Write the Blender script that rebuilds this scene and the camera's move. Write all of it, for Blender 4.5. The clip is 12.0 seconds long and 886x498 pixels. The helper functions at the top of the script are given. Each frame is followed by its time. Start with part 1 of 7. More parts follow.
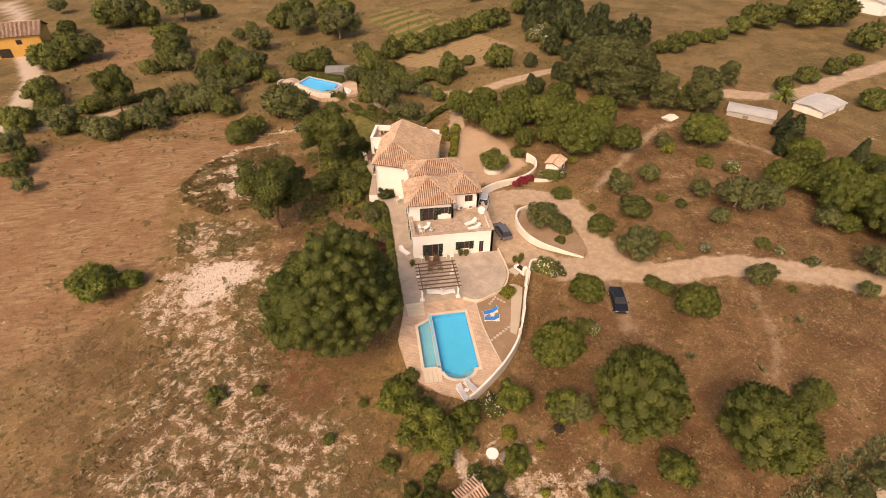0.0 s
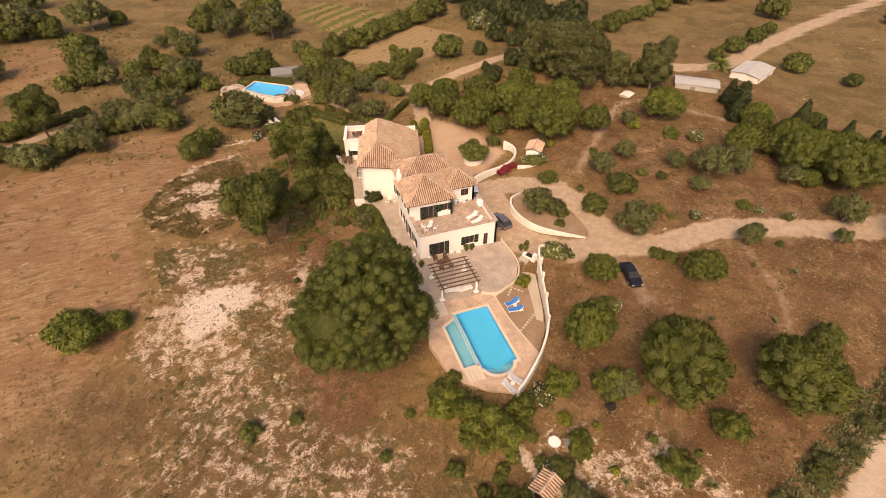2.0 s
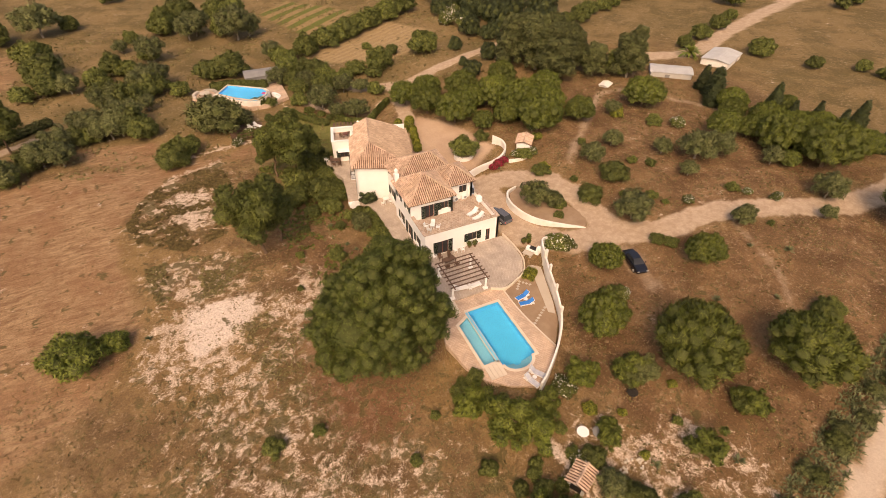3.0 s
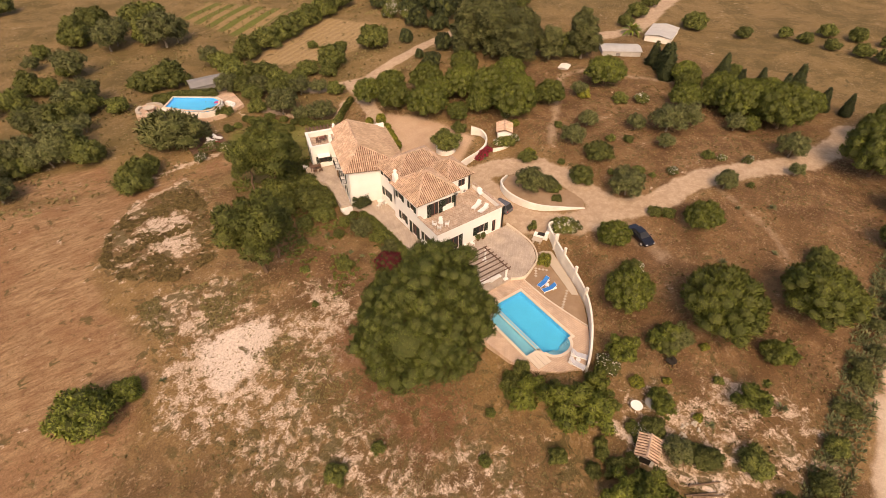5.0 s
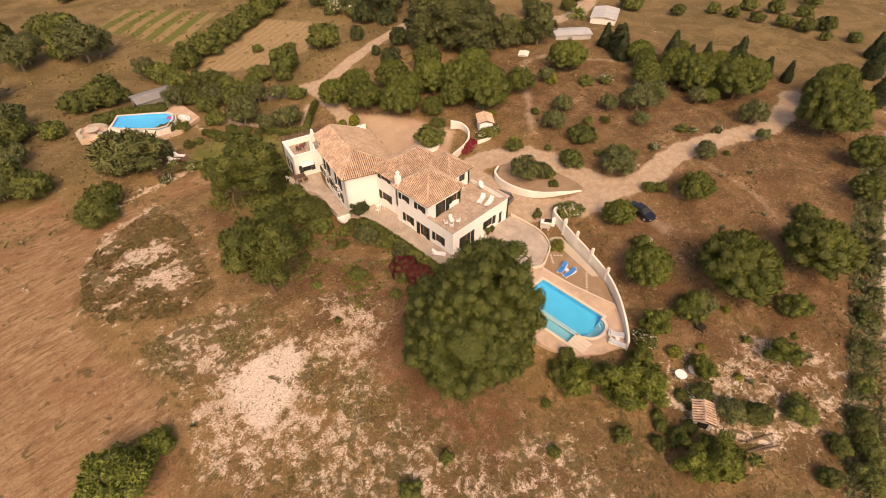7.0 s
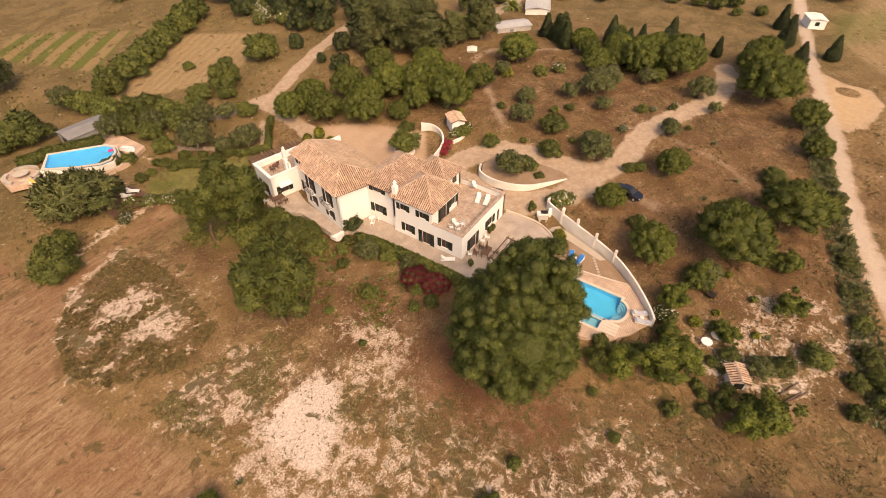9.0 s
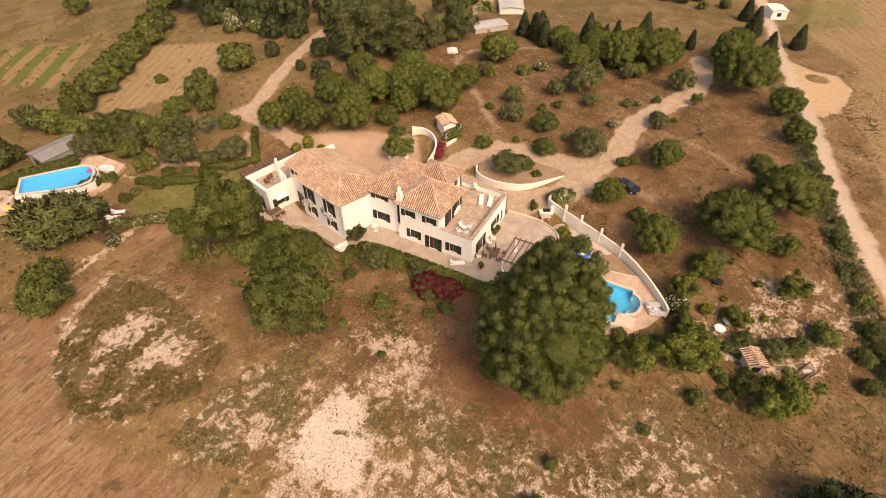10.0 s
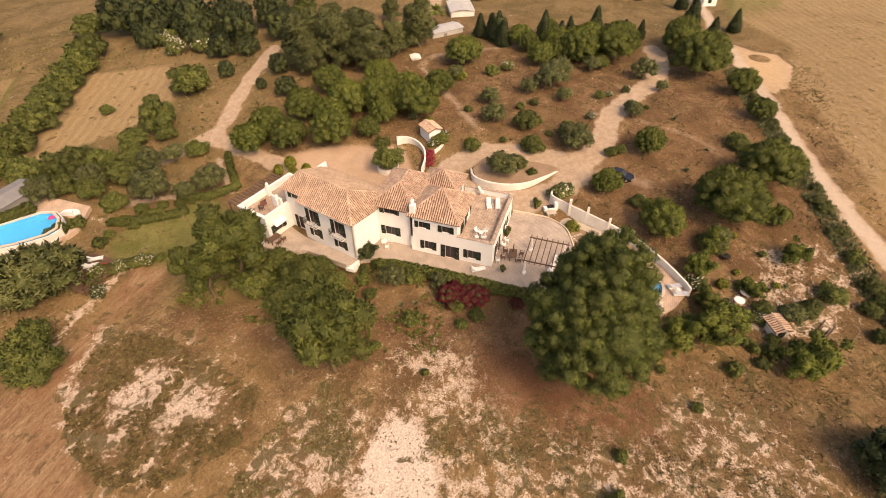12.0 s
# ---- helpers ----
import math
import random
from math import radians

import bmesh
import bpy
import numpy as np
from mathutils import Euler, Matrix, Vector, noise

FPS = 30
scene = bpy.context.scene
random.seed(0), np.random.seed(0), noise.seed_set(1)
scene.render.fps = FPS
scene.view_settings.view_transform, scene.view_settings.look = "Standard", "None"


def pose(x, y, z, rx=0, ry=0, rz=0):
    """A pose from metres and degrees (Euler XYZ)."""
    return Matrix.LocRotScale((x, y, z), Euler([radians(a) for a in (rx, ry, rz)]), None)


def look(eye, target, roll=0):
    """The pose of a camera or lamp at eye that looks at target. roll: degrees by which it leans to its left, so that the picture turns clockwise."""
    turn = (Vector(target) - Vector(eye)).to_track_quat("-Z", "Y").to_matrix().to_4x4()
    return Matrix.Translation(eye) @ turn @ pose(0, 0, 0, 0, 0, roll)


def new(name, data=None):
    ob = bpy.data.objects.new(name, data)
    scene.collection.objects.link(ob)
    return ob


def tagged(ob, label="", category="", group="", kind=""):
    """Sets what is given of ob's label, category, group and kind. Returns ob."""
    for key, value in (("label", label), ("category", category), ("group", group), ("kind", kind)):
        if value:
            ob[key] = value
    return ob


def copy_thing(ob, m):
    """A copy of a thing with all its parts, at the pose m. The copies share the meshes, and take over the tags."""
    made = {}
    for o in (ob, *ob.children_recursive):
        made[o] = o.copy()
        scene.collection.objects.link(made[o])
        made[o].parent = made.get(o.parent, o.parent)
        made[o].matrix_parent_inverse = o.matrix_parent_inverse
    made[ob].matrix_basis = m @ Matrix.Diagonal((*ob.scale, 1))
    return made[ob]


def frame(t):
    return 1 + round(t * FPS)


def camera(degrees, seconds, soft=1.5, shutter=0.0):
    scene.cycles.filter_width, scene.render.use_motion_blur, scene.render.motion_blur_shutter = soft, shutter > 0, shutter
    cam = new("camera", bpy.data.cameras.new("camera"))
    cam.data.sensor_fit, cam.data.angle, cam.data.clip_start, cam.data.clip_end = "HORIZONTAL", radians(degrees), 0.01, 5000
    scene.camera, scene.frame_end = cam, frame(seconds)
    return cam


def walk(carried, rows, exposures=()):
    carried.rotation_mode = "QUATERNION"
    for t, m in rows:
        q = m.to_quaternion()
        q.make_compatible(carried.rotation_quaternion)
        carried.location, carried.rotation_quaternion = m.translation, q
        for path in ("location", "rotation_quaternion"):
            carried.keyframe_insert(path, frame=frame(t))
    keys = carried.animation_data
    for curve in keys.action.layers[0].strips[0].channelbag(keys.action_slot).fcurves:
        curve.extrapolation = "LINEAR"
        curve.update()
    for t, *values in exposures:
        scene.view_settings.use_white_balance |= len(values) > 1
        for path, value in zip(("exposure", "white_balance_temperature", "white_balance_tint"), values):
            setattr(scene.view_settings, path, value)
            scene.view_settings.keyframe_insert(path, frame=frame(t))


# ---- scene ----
cam = camera(82.0, 12.0, soft=0.8)
# seconds, eye (x, y, z), yaw, lean and tilt of the drone camera
ROWS = [
    (0.0, -0.00, 0.00, 47.82, 50.76, -0.45, -8.88),
    (0.5, -2.58, 0.90, 47.78, 50.56, -0.41, -11.62),
    (1.0, -5.17, 1.81, 47.75, 50.36, -0.35, -14.28),
    (1.5, -7.72, 2.80, 47.71, 50.14, -0.26, -16.80),
    (2.0, -10.16, 3.89, 47.67, 49.91, -0.22, -19.44),
    (2.5, -12.51, 5.10, 47.62, 49.70, -0.20, -22.13),
    (3.0, -14.85, 6.40, 47.57, 49.48, -0.14, -24.58),
    (5.0, -23.75, 12.85, 47.50, 48.57, -0.06, -34.89),
    (5.5, -25.74, 14.75, 47.44, 48.36, -0.15, -37.48),
    (6.0, -27.75, 16.78, 47.37, 48.16, -0.06, -39.68),
    (6.5, -29.61, 18.83, 47.31, 47.99, -0.11, -42.30),
    (7.0, -31.38, 20.94, 47.26, 47.85, -0.15, -45.12),
    (9.0, -37.01, 30.35, 47.20, 47.61, -0.05, -56.52),
    (9.5, -38.10, 32.82, 47.17, 47.67, 0.06, -58.93),
    (10.0, -39.09, 35.27, 47.12, 47.73, 0.10, -61.52),
    (10.5, -39.97, 37.74, 47.06, 47.81, 0.16, -63.93),
    (11.0, -40.75, 40.24, 46.96, 47.87, 0.26, -66.25),
    (11.5, -41.42, 42.71, 46.88, 48.00, 0.40, -68.69),
    (12.0, -42.04, 45.18, 46.79, 48.17, 0.53, -71.18),
]
EXPOSURE = [(0.0, 0.02, 8650, 22), (6.0, 0.03, 8650, 22), (12.0, 0.19, 8450, 20)]
walk(cam, [(t, pose(*r)) for t, *r in ROWS], EXPOSURE)

# ---- light ----
world = bpy.data.worlds.new("hazy_sky")
scene.world = world
world.use_nodes = True
wn = world.node_tree
sky = wn.nodes.new("ShaderNodeTexSky")
sky.sky_type = "NISHITA"
sky.sun_disc = False
SUN_EL, SUN_AZ = 46.0, 213.0          # degrees; azimuth clockwise from +y
sky.sun_elevation, sky.sun_rotation = radians(SUN_EL), radians(SUN_AZ)
sky.dust_density, sky.air_density = 4.0, 1.0
bgn = wn.nodes["Background"]
wn.links.new(sky.outputs[0], bgn.inputs[0])
bgn.inputs[1].default_value = 0.205
sun_data = bpy.data.lights.new("sun", "SUN")
sun_data.energy, sun_data.angle, sun_data.color = 1.85, radians(24.0), (1.0, 0.86, 0.68)
sun = new("sun", sun_data)
_sd = Vector((math.sin(radians(SUN_AZ)) * math.cos(radians(SUN_EL)), math.cos(radians(SUN_AZ)) * math.cos(radians(SUN_EL)), math.sin(radians(SUN_EL))))
sun.matrix_world = look(_sd * 200, (0, 0, 0))
scene.view_settings.exposure = 0.0

# ---- materials ----
def shader(name, rough=0.8, metal=0.0):
    m = bpy.data.materials.new(name)
    m.use_nodes = True
    b = m.node_tree.nodes["Principled BSDF"]
    b.inputs["Roughness"].default_value, b.inputs["Metallic"].default_value = rough, metal
    b.inputs["Specular IOR Level"].default_value = 0.3
    return m, m.node_tree, b


def nz(nt, scale, detail=4.0, rough=0.6, coords=None, distort=0.0):
    n = nt.nodes.new("ShaderNodeTexNoise")
    n.inputs["Scale"].default_value, n.inputs["Detail"].default_value = scale, detail
    n.inputs["Roughness"].default_value, n.inputs["Distortion"].default_value = rough, distort
    if coords is not None:
        nt.links.new(coords, n.inputs["Vector"])
    return n.outputs["Fac"]


def ramp(nt, fac, lo, hi, smooth=True):
    n = nt.nodes.new("ShaderNodeMapRange")
    n.interpolation_type = "SMOOTHSTEP" if smooth else "LINEAR"
    n.inputs["From Min"].default_value, n.inputs["From Max"].default_value = lo, hi
    nt.links.new(fac, n.inputs["Value"])
    return n.outputs["Result"]


def calc(nt, op, a, b):
    n = nt.nodes.new("ShaderNodeMath")
    n.operation, n.use_clamp = op, op in ("ADD", "MULTIPLY", "SUBTRACT")
    for k, v in enumerate((a, b)):
        if isinstance(v, (int, float)):
            n.inputs[k].default_value = v
        else:
            nt.links.new(v, n.inputs[k])
    return n.outputs[0]


def ragged(nt, mask, *grains):
    """A mask whose soft edge is broken up into crisp ragged patches by noise."""
    total = mask
    for g, amount in grains:
        r = nt.nodes.new("ShaderNodeMapRange")
        r.inputs["From Min"].default_value, r.inputs["From Max"].default_value = 0.25, 0.75
        r.inputs["To Min"].default_value, r.inputs["To Max"].default_value = -amount, amount
        nt.links.new(g, r.inputs["Value"])
        n = nt.nodes.new("ShaderNodeMath")
        n.operation = "ADD"
        nt.links.new(total, n.inputs[0]), nt.links.new(r.outputs[0], n.inputs[1])
        total = n.outputs[0]
    return ramp(nt, total, 0.34, 0.74)


def mixc(nt, fac, a, b):
    n = nt.nodes.new("ShaderNodeMix")
    n.data_type = "RGBA"
    for sock, v in ((n.inputs["Factor"], fac), (n.inputs["A"], a), (n.inputs["B"], b)):
        if isinstance(v, (int, float)):
            sock.default_value = v
        elif isinstance(v, tuple):
            sock.default_value = (*v, 1.0)
        else:
            nt.links.new(v, sock)
    return n.outputs["Result"]


def bump(nt, bsdf, height, strength, dist):
    n = nt.nodes.new("ShaderNodeBump")
    n.inputs["Strength"].default_value, n.inputs["Distance"].default_value = strength, dist
    nt.links.new(height, n.inputs["Height"])
    nt.links.new(n.outputs[0], bsdf.inputs["Normal"])


def coords(nt, kind="Object"):
    return nt.nodes.new("ShaderNodeTexCoord").outputs[kind]


def plain(name, c1, c2, rough=0.8, big=0.6, fine=9.0, relief=0.3, metal=0.0, island=0.0, dist=0.02):
    """A surface of two tones: broad stains, fine grain and relief; island: how far single pieces differ."""
    m, nt, b = shader(name, rough, metal)
    co = coords(nt)
    f = calc(nt, "ADD", calc(nt, "MULTIPLY", ramp(nt, nz(nt, big, 3, 0.6, co), 0.3, 0.72), 0.6), calc(nt, "MULTIPLY", nz(nt, fine, 5, 0.7, co), 0.4))
    col = mixc(nt, f, c1, c2)
    if island:
        g = nt.nodes.new("ShaderNodeNewGeometry")
        oi = nt.nodes.new("ShaderNodeObjectInfo")
        h = nt.nodes.new("ShaderNodeHueSaturation")
        v = nt.nodes.new("ShaderNodeMapRange")
        nt.links.new(g.outputs["Random Per Island"], v.inputs["Value"])
        v.inputs["To Min"].default_value, v.inputs["To Max"].default_value = 1 - island, 1 + island
        w = nt.nodes.new("ShaderNodeMapRange")
        nt.links.new(oi.outputs["Random"], w.inputs["Value"])
        w.inputs["To Min"].default_value, w.inputs["To Max"].default_value = 1 - island * 0.5, 1 + island * 0.5
        mm = nt.nodes.new("ShaderNodeMath")
        mm.operation = "MULTIPLY"
        nt.links.new(v.outputs[0], mm.inputs[0]), nt.links.new(w.outputs[0], mm.inputs[1])
        nt.links.new(mm.outputs[0], h.inputs["Value"])
        nt.links.new(col, h.inputs["Color"])
        col = h.outputs["Color"]
    nt.links.new(col, b.inputs["Base Color"])
    if relief:
        bump(nt, b, nz(nt, fine * 1.7, 4, 0.65, co), relief, dist)
    return m


def leaf(name, dark, light, tone=0.35, rough=0.6, clump=2.2):
    """Foliage: every spray and every plant has its own tone, young tips are lighter."""
    m, nt, b = shader(name, rough)
    g = nt.nodes.new("ShaderNodeNewGeometry")
    oi = nt.nodes.new("ShaderNodeObjectInfo")
    co = coords(nt)
    f = calc(nt, "ADD", calc(nt, "MULTIPLY", g.outputs["Random Per Island"], 0.38), calc(nt, "MULTIPLY", ramp(nt, nz(nt, clump, 3, 0.6, co), 0.36, 0.66), 0.62))
    col = mixc(nt, f, dark, light)
    h = nt.nodes.new("ShaderNodeHueSaturation")
    w = nt.nodes.new("ShaderNodeMapRange")
    nt.links.new(oi.outputs["Random"], w.inputs["Value"])
    w.inputs["To Min"].default_value, w.inputs["To Max"].default_value = 1 - tone, 1 + tone
    nt.links.new(w.outputs[0], h.inputs["Value"])
    nt.links.new(col, h.inputs["Color"])
    nt.links.new(h.outputs["Color"], b.inputs["Base Color"])
    return m


WHITE = plain("limewash", (0.86, 0.84, 0.80), (0.79, 0.76, 0.70), 0.9, 0.35, 6, 0.25)
WHITE_WALL = plain("weathered_limewash", (0.84, 0.80, 0.73), (0.66, 0.60, 0.51), 0.9, 0.5, 5, 0.3)
TILE = plain("clay_tiles", (0.42, 0.275, 0.190), (0.60, 0.435, 0.325), 0.85, 0.8, 5, 0.3, island=0.2)
# Shade between the tile rows is put into this dark clay; pots share it.
TILE_BED = plain("clay_and_gap_shade", (0.14, 0.072, 0.042), (0.21, 0.115, 0.07), 0.9, 0.6, 6, 0.3)
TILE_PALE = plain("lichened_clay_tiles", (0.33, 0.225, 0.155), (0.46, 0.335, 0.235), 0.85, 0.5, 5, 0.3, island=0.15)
CONCRETE = plain("pale_paving", (0.52, 0.44, 0.35), (0.44, 0.36, 0.27), 0.9, 0.3, 5, 0.25)
COPING = plain("pool_coping", (0.70, 0.60, 0.47), (0.60, 0.49, 0.37), 0.7, 0.6, 8, 0.2)
GRAVEL = plain("brown_gravel", (0.25, 0.155, 0.09), (0.36, 0.25, 0.16), 0.95, 0.5, 14, 0.6)
SHUTTER = plain("dark_green_paint", (0.012, 0.022, 0.014), (0.025, 0.034, 0.022), 0.5, 1.5, 12, 0.1)
WOOD_RED = plain("reddish_door_wood", (0.13, 0.04, 0.025), (0.20, 0.08, 0.05), 0.5, 1.2, 10, 0.2)
BEAM = plain("weathered_beam_wood", (0.10, 0.055, 0.035), (0.17, 0.10, 0.065), 0.75, 1.0, 10, 0.3)
BARK = plain("pine_bark", (0.10, 0.06, 0.04), (0.21, 0.14, 0.09), 0.95, 1.5, 9, 0.8)
PALE_BARK = plain("grey_bark", (0.20, 0.16, 0.12), (0.30, 0.25, 0.19), 0.95, 1.5, 9, 0.7)
PLASTIC = plain("white_plastic", (0.82, 0.80, 0.76), (0.74, 0.71, 0.66), 0.45, 2, 10, 0.05)
BLUE = plain("blue_cushion", (0.015, 0.17, 0.50), (0.03, 0.22, 0.58), 0.8, 2, 14, 0.15)
STRIPE = plain("striped_cushion", (0.35, 0.36, 0.42), (0.60, 0.58, 0.56), 0.85, 2, 14, 0.15)
IRON = plain("dark_iron", (0.03, 0.025, 0.02), (0.06, 0.05, 0.04), 0.6, 2, 10, 0.2, 0.4)
STEEL = plain("galvanised_sheet", (0.58, 0.56, 0.52), (0.46, 0.43, 0.39), 0.5, 0.6, 6, 0.15, 0.2)
GREY_SHEET = plain("grey_sheeting", (0.20, 0.19, 0.18), (0.28, 0.26, 0.24), 0.7, 0.6, 6, 0.15)
RUBBER = plain("tyre_rubber", (0.015, 0.015, 0.015), (0.03, 0.028, 0.026), 0.9, 2, 10, 0.2)
OCHRE = plain("ochre_plaster", (0.62, 0.36, 0.10), (0.50, 0.28, 0.08), 0.9, 0.4, 5, 0.2)
STONE = plain("pale_limestone", (0.52, 0.45, 0.36), (0.40, 0.33, 0.25), 0.95, 1.0, 6, 0.6, island=0.2)
RED_SHEET = plain("faded_red_plastic", (0.45, 0.06, 0.05), (0.35, 0.05, 0.05), 0.6, 1, 8, 0.1)
PINK = plain("pink_float", (0.60, 0.08, 0.25), (0.55, 0.06, 0.22), 0.4, 1, 8, 0.0)
YELLOW = plain("yellow_canvas", (0.75, 0.52, 0.16), (0.66, 0.44, 0.12), 0.8, 1, 8, 0.1)


def paving(name, c1, c2, joint, w, h, mortar, rough=0.88, worn=0.5):
    """Small paving stones in courses: joints, single tones and broad wear."""
    m, nt, b = shader(name, rough)
    co = coords(nt)
    t = nt.nodes.new("ShaderNodeTexBrick")
    t.inputs["Scale"].default_value = 1.0
    t.inputs["Brick Width"].default_value, t.inputs["Row Height"].default_value = w, h
    t.inputs["Mortar Size"].default_value, t.inputs["Bias"].default_value = mortar, 0.0
    for k, c in (("Color1", c1), ("Color2", c2), ("Mortar", joint)):
        t.inputs[k].default_value = (*c, 1)
    nt.links.new(co, t.inputs["Vector"])
    n = nz(nt, worn, 5, 0.65, co, 0.4)
    hs = nt.nodes.new("ShaderNodeHueSaturation")
    v = nt.nodes.new("ShaderNodeMapRange")
    nt.links.new(n, v.inputs["Value"])
    v.inputs["From Min"].default_value, v.inputs["From Max"].default_value = 0.3, 0.7
    v.inputs["To Min"].default_value, v.inputs["To Max"].default_value = 0.74, 1.2
    nt.links.new(v.outputs[0], hs.inputs["Value"])
    nt.links.new(t.outputs["Color"], hs.inputs["Color"])
    nt.links.new(hs.outputs["Color"], b.inputs["Base Color"])
    bump(nt, b, t.outputs["Fac"], -0.4, 0.02)
    return m


DECK = paving("sandy_brick_paving", (0.55, 0.385, 0.27), (0.62, 0.455, 0.33), (0.49, 0.335, 0.235), 0.42, 0.22, 0.03, worn=0.6)
COBBLE = paving("pale_cobbles", (0.47, 0.38, 0.30), (0.53, 0.44, 0.355), (0.41, 0.325, 0.255), 0.24, 0.16, 0.035, worn=0.45)
TERRACE = paving("terracotta_paving", (0.37, 0.25, 0.175), (0.48, 0.355, 0.26), (0.52, 0.43, 0.34), 0.34, 0.34, 0.02, worn=1.1)


def carpaint(name, col):
    m, nt, b = shader(name, 0.25, 0.3)
    b.inputs["Coat Weight"].default_value = 0.8
    nt.links.new(mixc(nt, nz(nt, 3, 3, 0.6, coords(nt)), col, tuple(c * 1.25 for c in col)), b.inputs["Base Color"])
    return m


CAR_BLACK, CAR_GREY, CAR_WHITE = carpaint("black_car_paint", (0.012, 0.012, 0.016)), carpaint("grey_car_paint", (0.13, 0.125, 0.13)), carpaint("white_car_paint", (0.7, 0.69, 0.67))


def glass_dark():
    m, nt, b = shader("window_glass", 0.08)
    b.inputs["Specular IOR Level"].default_value = 0.4
    nt.links.new(mixc(nt, nz(nt, 1.2, 3, 0.6, coords(nt)), (0.02, 0.022, 0.024), (0.05, 0.05, 0.05)), b.inputs["Base Color"])
    return m


GLASS = glass_dark()


def water(name):
    m, nt, b = shader(name, 0.04)
    b.inputs["Base Color"].default_value = (0.75, 0.95, 1.0, 1)
    b.inputs["Transmission Weight"].default_value = 1.0
    b.inputs["IOR"].default_value = 1.33
    b.inputs["Specular IOR Level"].default_value = 0.5
    bump(nt, b, nz(nt, 1.6, 3, 0.5, coords(nt), 0.4), 0.12, 0.05)
    return m


WATER = water("pool_water")
LINER = plain("turquoise_pool_tiles", (0.03, 0.46, 0.72), (0.04, 0.52, 0.78), 0.5, 0.5, 12, 0.1)
LINER_PALE = plain("pale_blue_pool_tiles", (0.16, 0.44, 0.56), (0.20, 0.50, 0.60), 0.5, 0.5, 12, 0.1)
LINER_SKY = plain("light_blue_pool_tiles", (0.04, 0.50, 0.85), (0.05, 0.55, 0.9), 0.5, 0.5, 12, 0.1)

PINE_LEAF = leaf("stone_pine_needles", (0.068, 0.092, 0.013), (0.195, 0.216, 0.036), 0.22)
BIGPINE_LEAF = leaf("dark_pine_needles", (0.052, 0.07, 0.013), (0.165, 0.178, 0.036), 0.12)
GREAT_LEAF = leaf("great_pine_needles", (0.036, 0.056, 0.011), (0.168, 0.196, 0.038), 0.05, 0.6, 0.75)
SHRUB_LEAF = leaf("shrub_leaves", (0.07, 0.088, 0.018), (0.192, 0.202, 0.046), 0.35)
OLIVE_LEAF = leaf("olive_leaves", (0.08, 0.092, 0.032), (0.205, 0.21, 0.08), 0.25)
GREY_LEAF = leaf("grey_green_leaves", (0.06, 0.07, 0.022), (0.165, 0.168, 0.056), 0.2)
CYP_LEAF = leaf("cypress_leaves", (0.028, 0.042, 0.015), (0.078, 0.094, 0.032), 0.2)
YELLOW_LEAF = leaf("yellow_green_leaves", (0.14, 0.16, 0.015), (0.34, 0.32, 0.05), 0.2)
RED_LEAF = leaf("bougainvillea_bracts", (0.22, 0.015, 0.03), (0.42, 0.03, 0.07), 0.2)
MAROON_LEAF = leaf("maroon_bracts", (0.10, 0.010, 0.016), (0.25, 0.024, 0.036), 0.2)
# Filler inside the crowns: shade between the leaves is put into its dark green.
CORE_SHADE = plain("shaded_crown_core", (0.042, 0.052, 0.013), (0.088, 0.094, 0.026), 0.95, 3.0, 14, 0.6)
PETAL = leaf("white_petals", (0.70, 0.66, 0.58), (0.85, 0.80, 0.72), 0.1)
DRY = leaf("dry_grass_blades", (0.20, 0.130, 0.058), (0.36, 0.255, 0.125), 0.2, 0.9)
SCRUB_LEAF = leaf("low_scrub_leaves", (0.12, 0.1, 0.042), (0.255, 0.205, 0.09), 0.2, 0.9)
HEATH_LEAF = leaf("dark_heath_leaves", (0.09, 0.068, 0.026), (0.205, 0.15, 0.064), 0.1, 0.9)
AGAVE_LEAF = leaf("agave_leaves", (0.085, 0.1, 0.042), (0.17, 0.175, 0.08), 0.2)

# ---- ground ----
def step01(u):
    u = np.clip(u, 0, 1)
    return u * u * (3 - 2 * u)


def rect_weight(x, y, x0, x1, y0, y1, soft):
    d = np.hypot(np.maximum(np.maximum(x0 - x, x - x1), 0), np.maximum(np.maximum(y0 - y, y - y1), 0))
    return 1 - step01(d / soft)


def height(x, y):
    """The lie of the land: it falls to the west, with levelled ground under the villa and the pool."""
    x, y = np.asarray(x, float), np.asarray(y, float)
    z = -1.2 + 5.4 * step01((x + 8) / 62) + 0.6 * np.exp(-((x - 10) / 18) ** 2 - ((y - 62) / 22) ** 2)
    z = z + 0.9 * np.exp(-((x + 28) / 20) ** 2 - ((y - 78) / 25) ** 2)
    z = z - 0.02 * np.clip(y - 105, 0, 150) * step01((x + 10) / 60)
    z = z + 2.3 * np.exp(-((x + 9) / 15) ** 2 - ((y - 119) / 13) ** 2)
    for x0, x1, y0, y1, lev, soft in ((4.5, 16, 47, 72, 1.0, 2.5), (2.4, 11.5, 31.8, 46, 0.55, 2.0), (3, 13, 72, 88, 1.0, 3.0), (11.5, 18.0, 37, 47.4, 0.5, 1.2)):
        w = rect_weight(x, y, x0, x1, y0, y1, soft)
        z = z * (1 - w) + lev * w
    far = np.hypot(x - 10, y - 60)
    z = z + 0.22 * np.sin(x * 0.21 + 1.3) * np.sin(y * 0.17) * step01((far - 40) / 30)
    return z


def ground_at(x, y):
    return float(height(x, y))


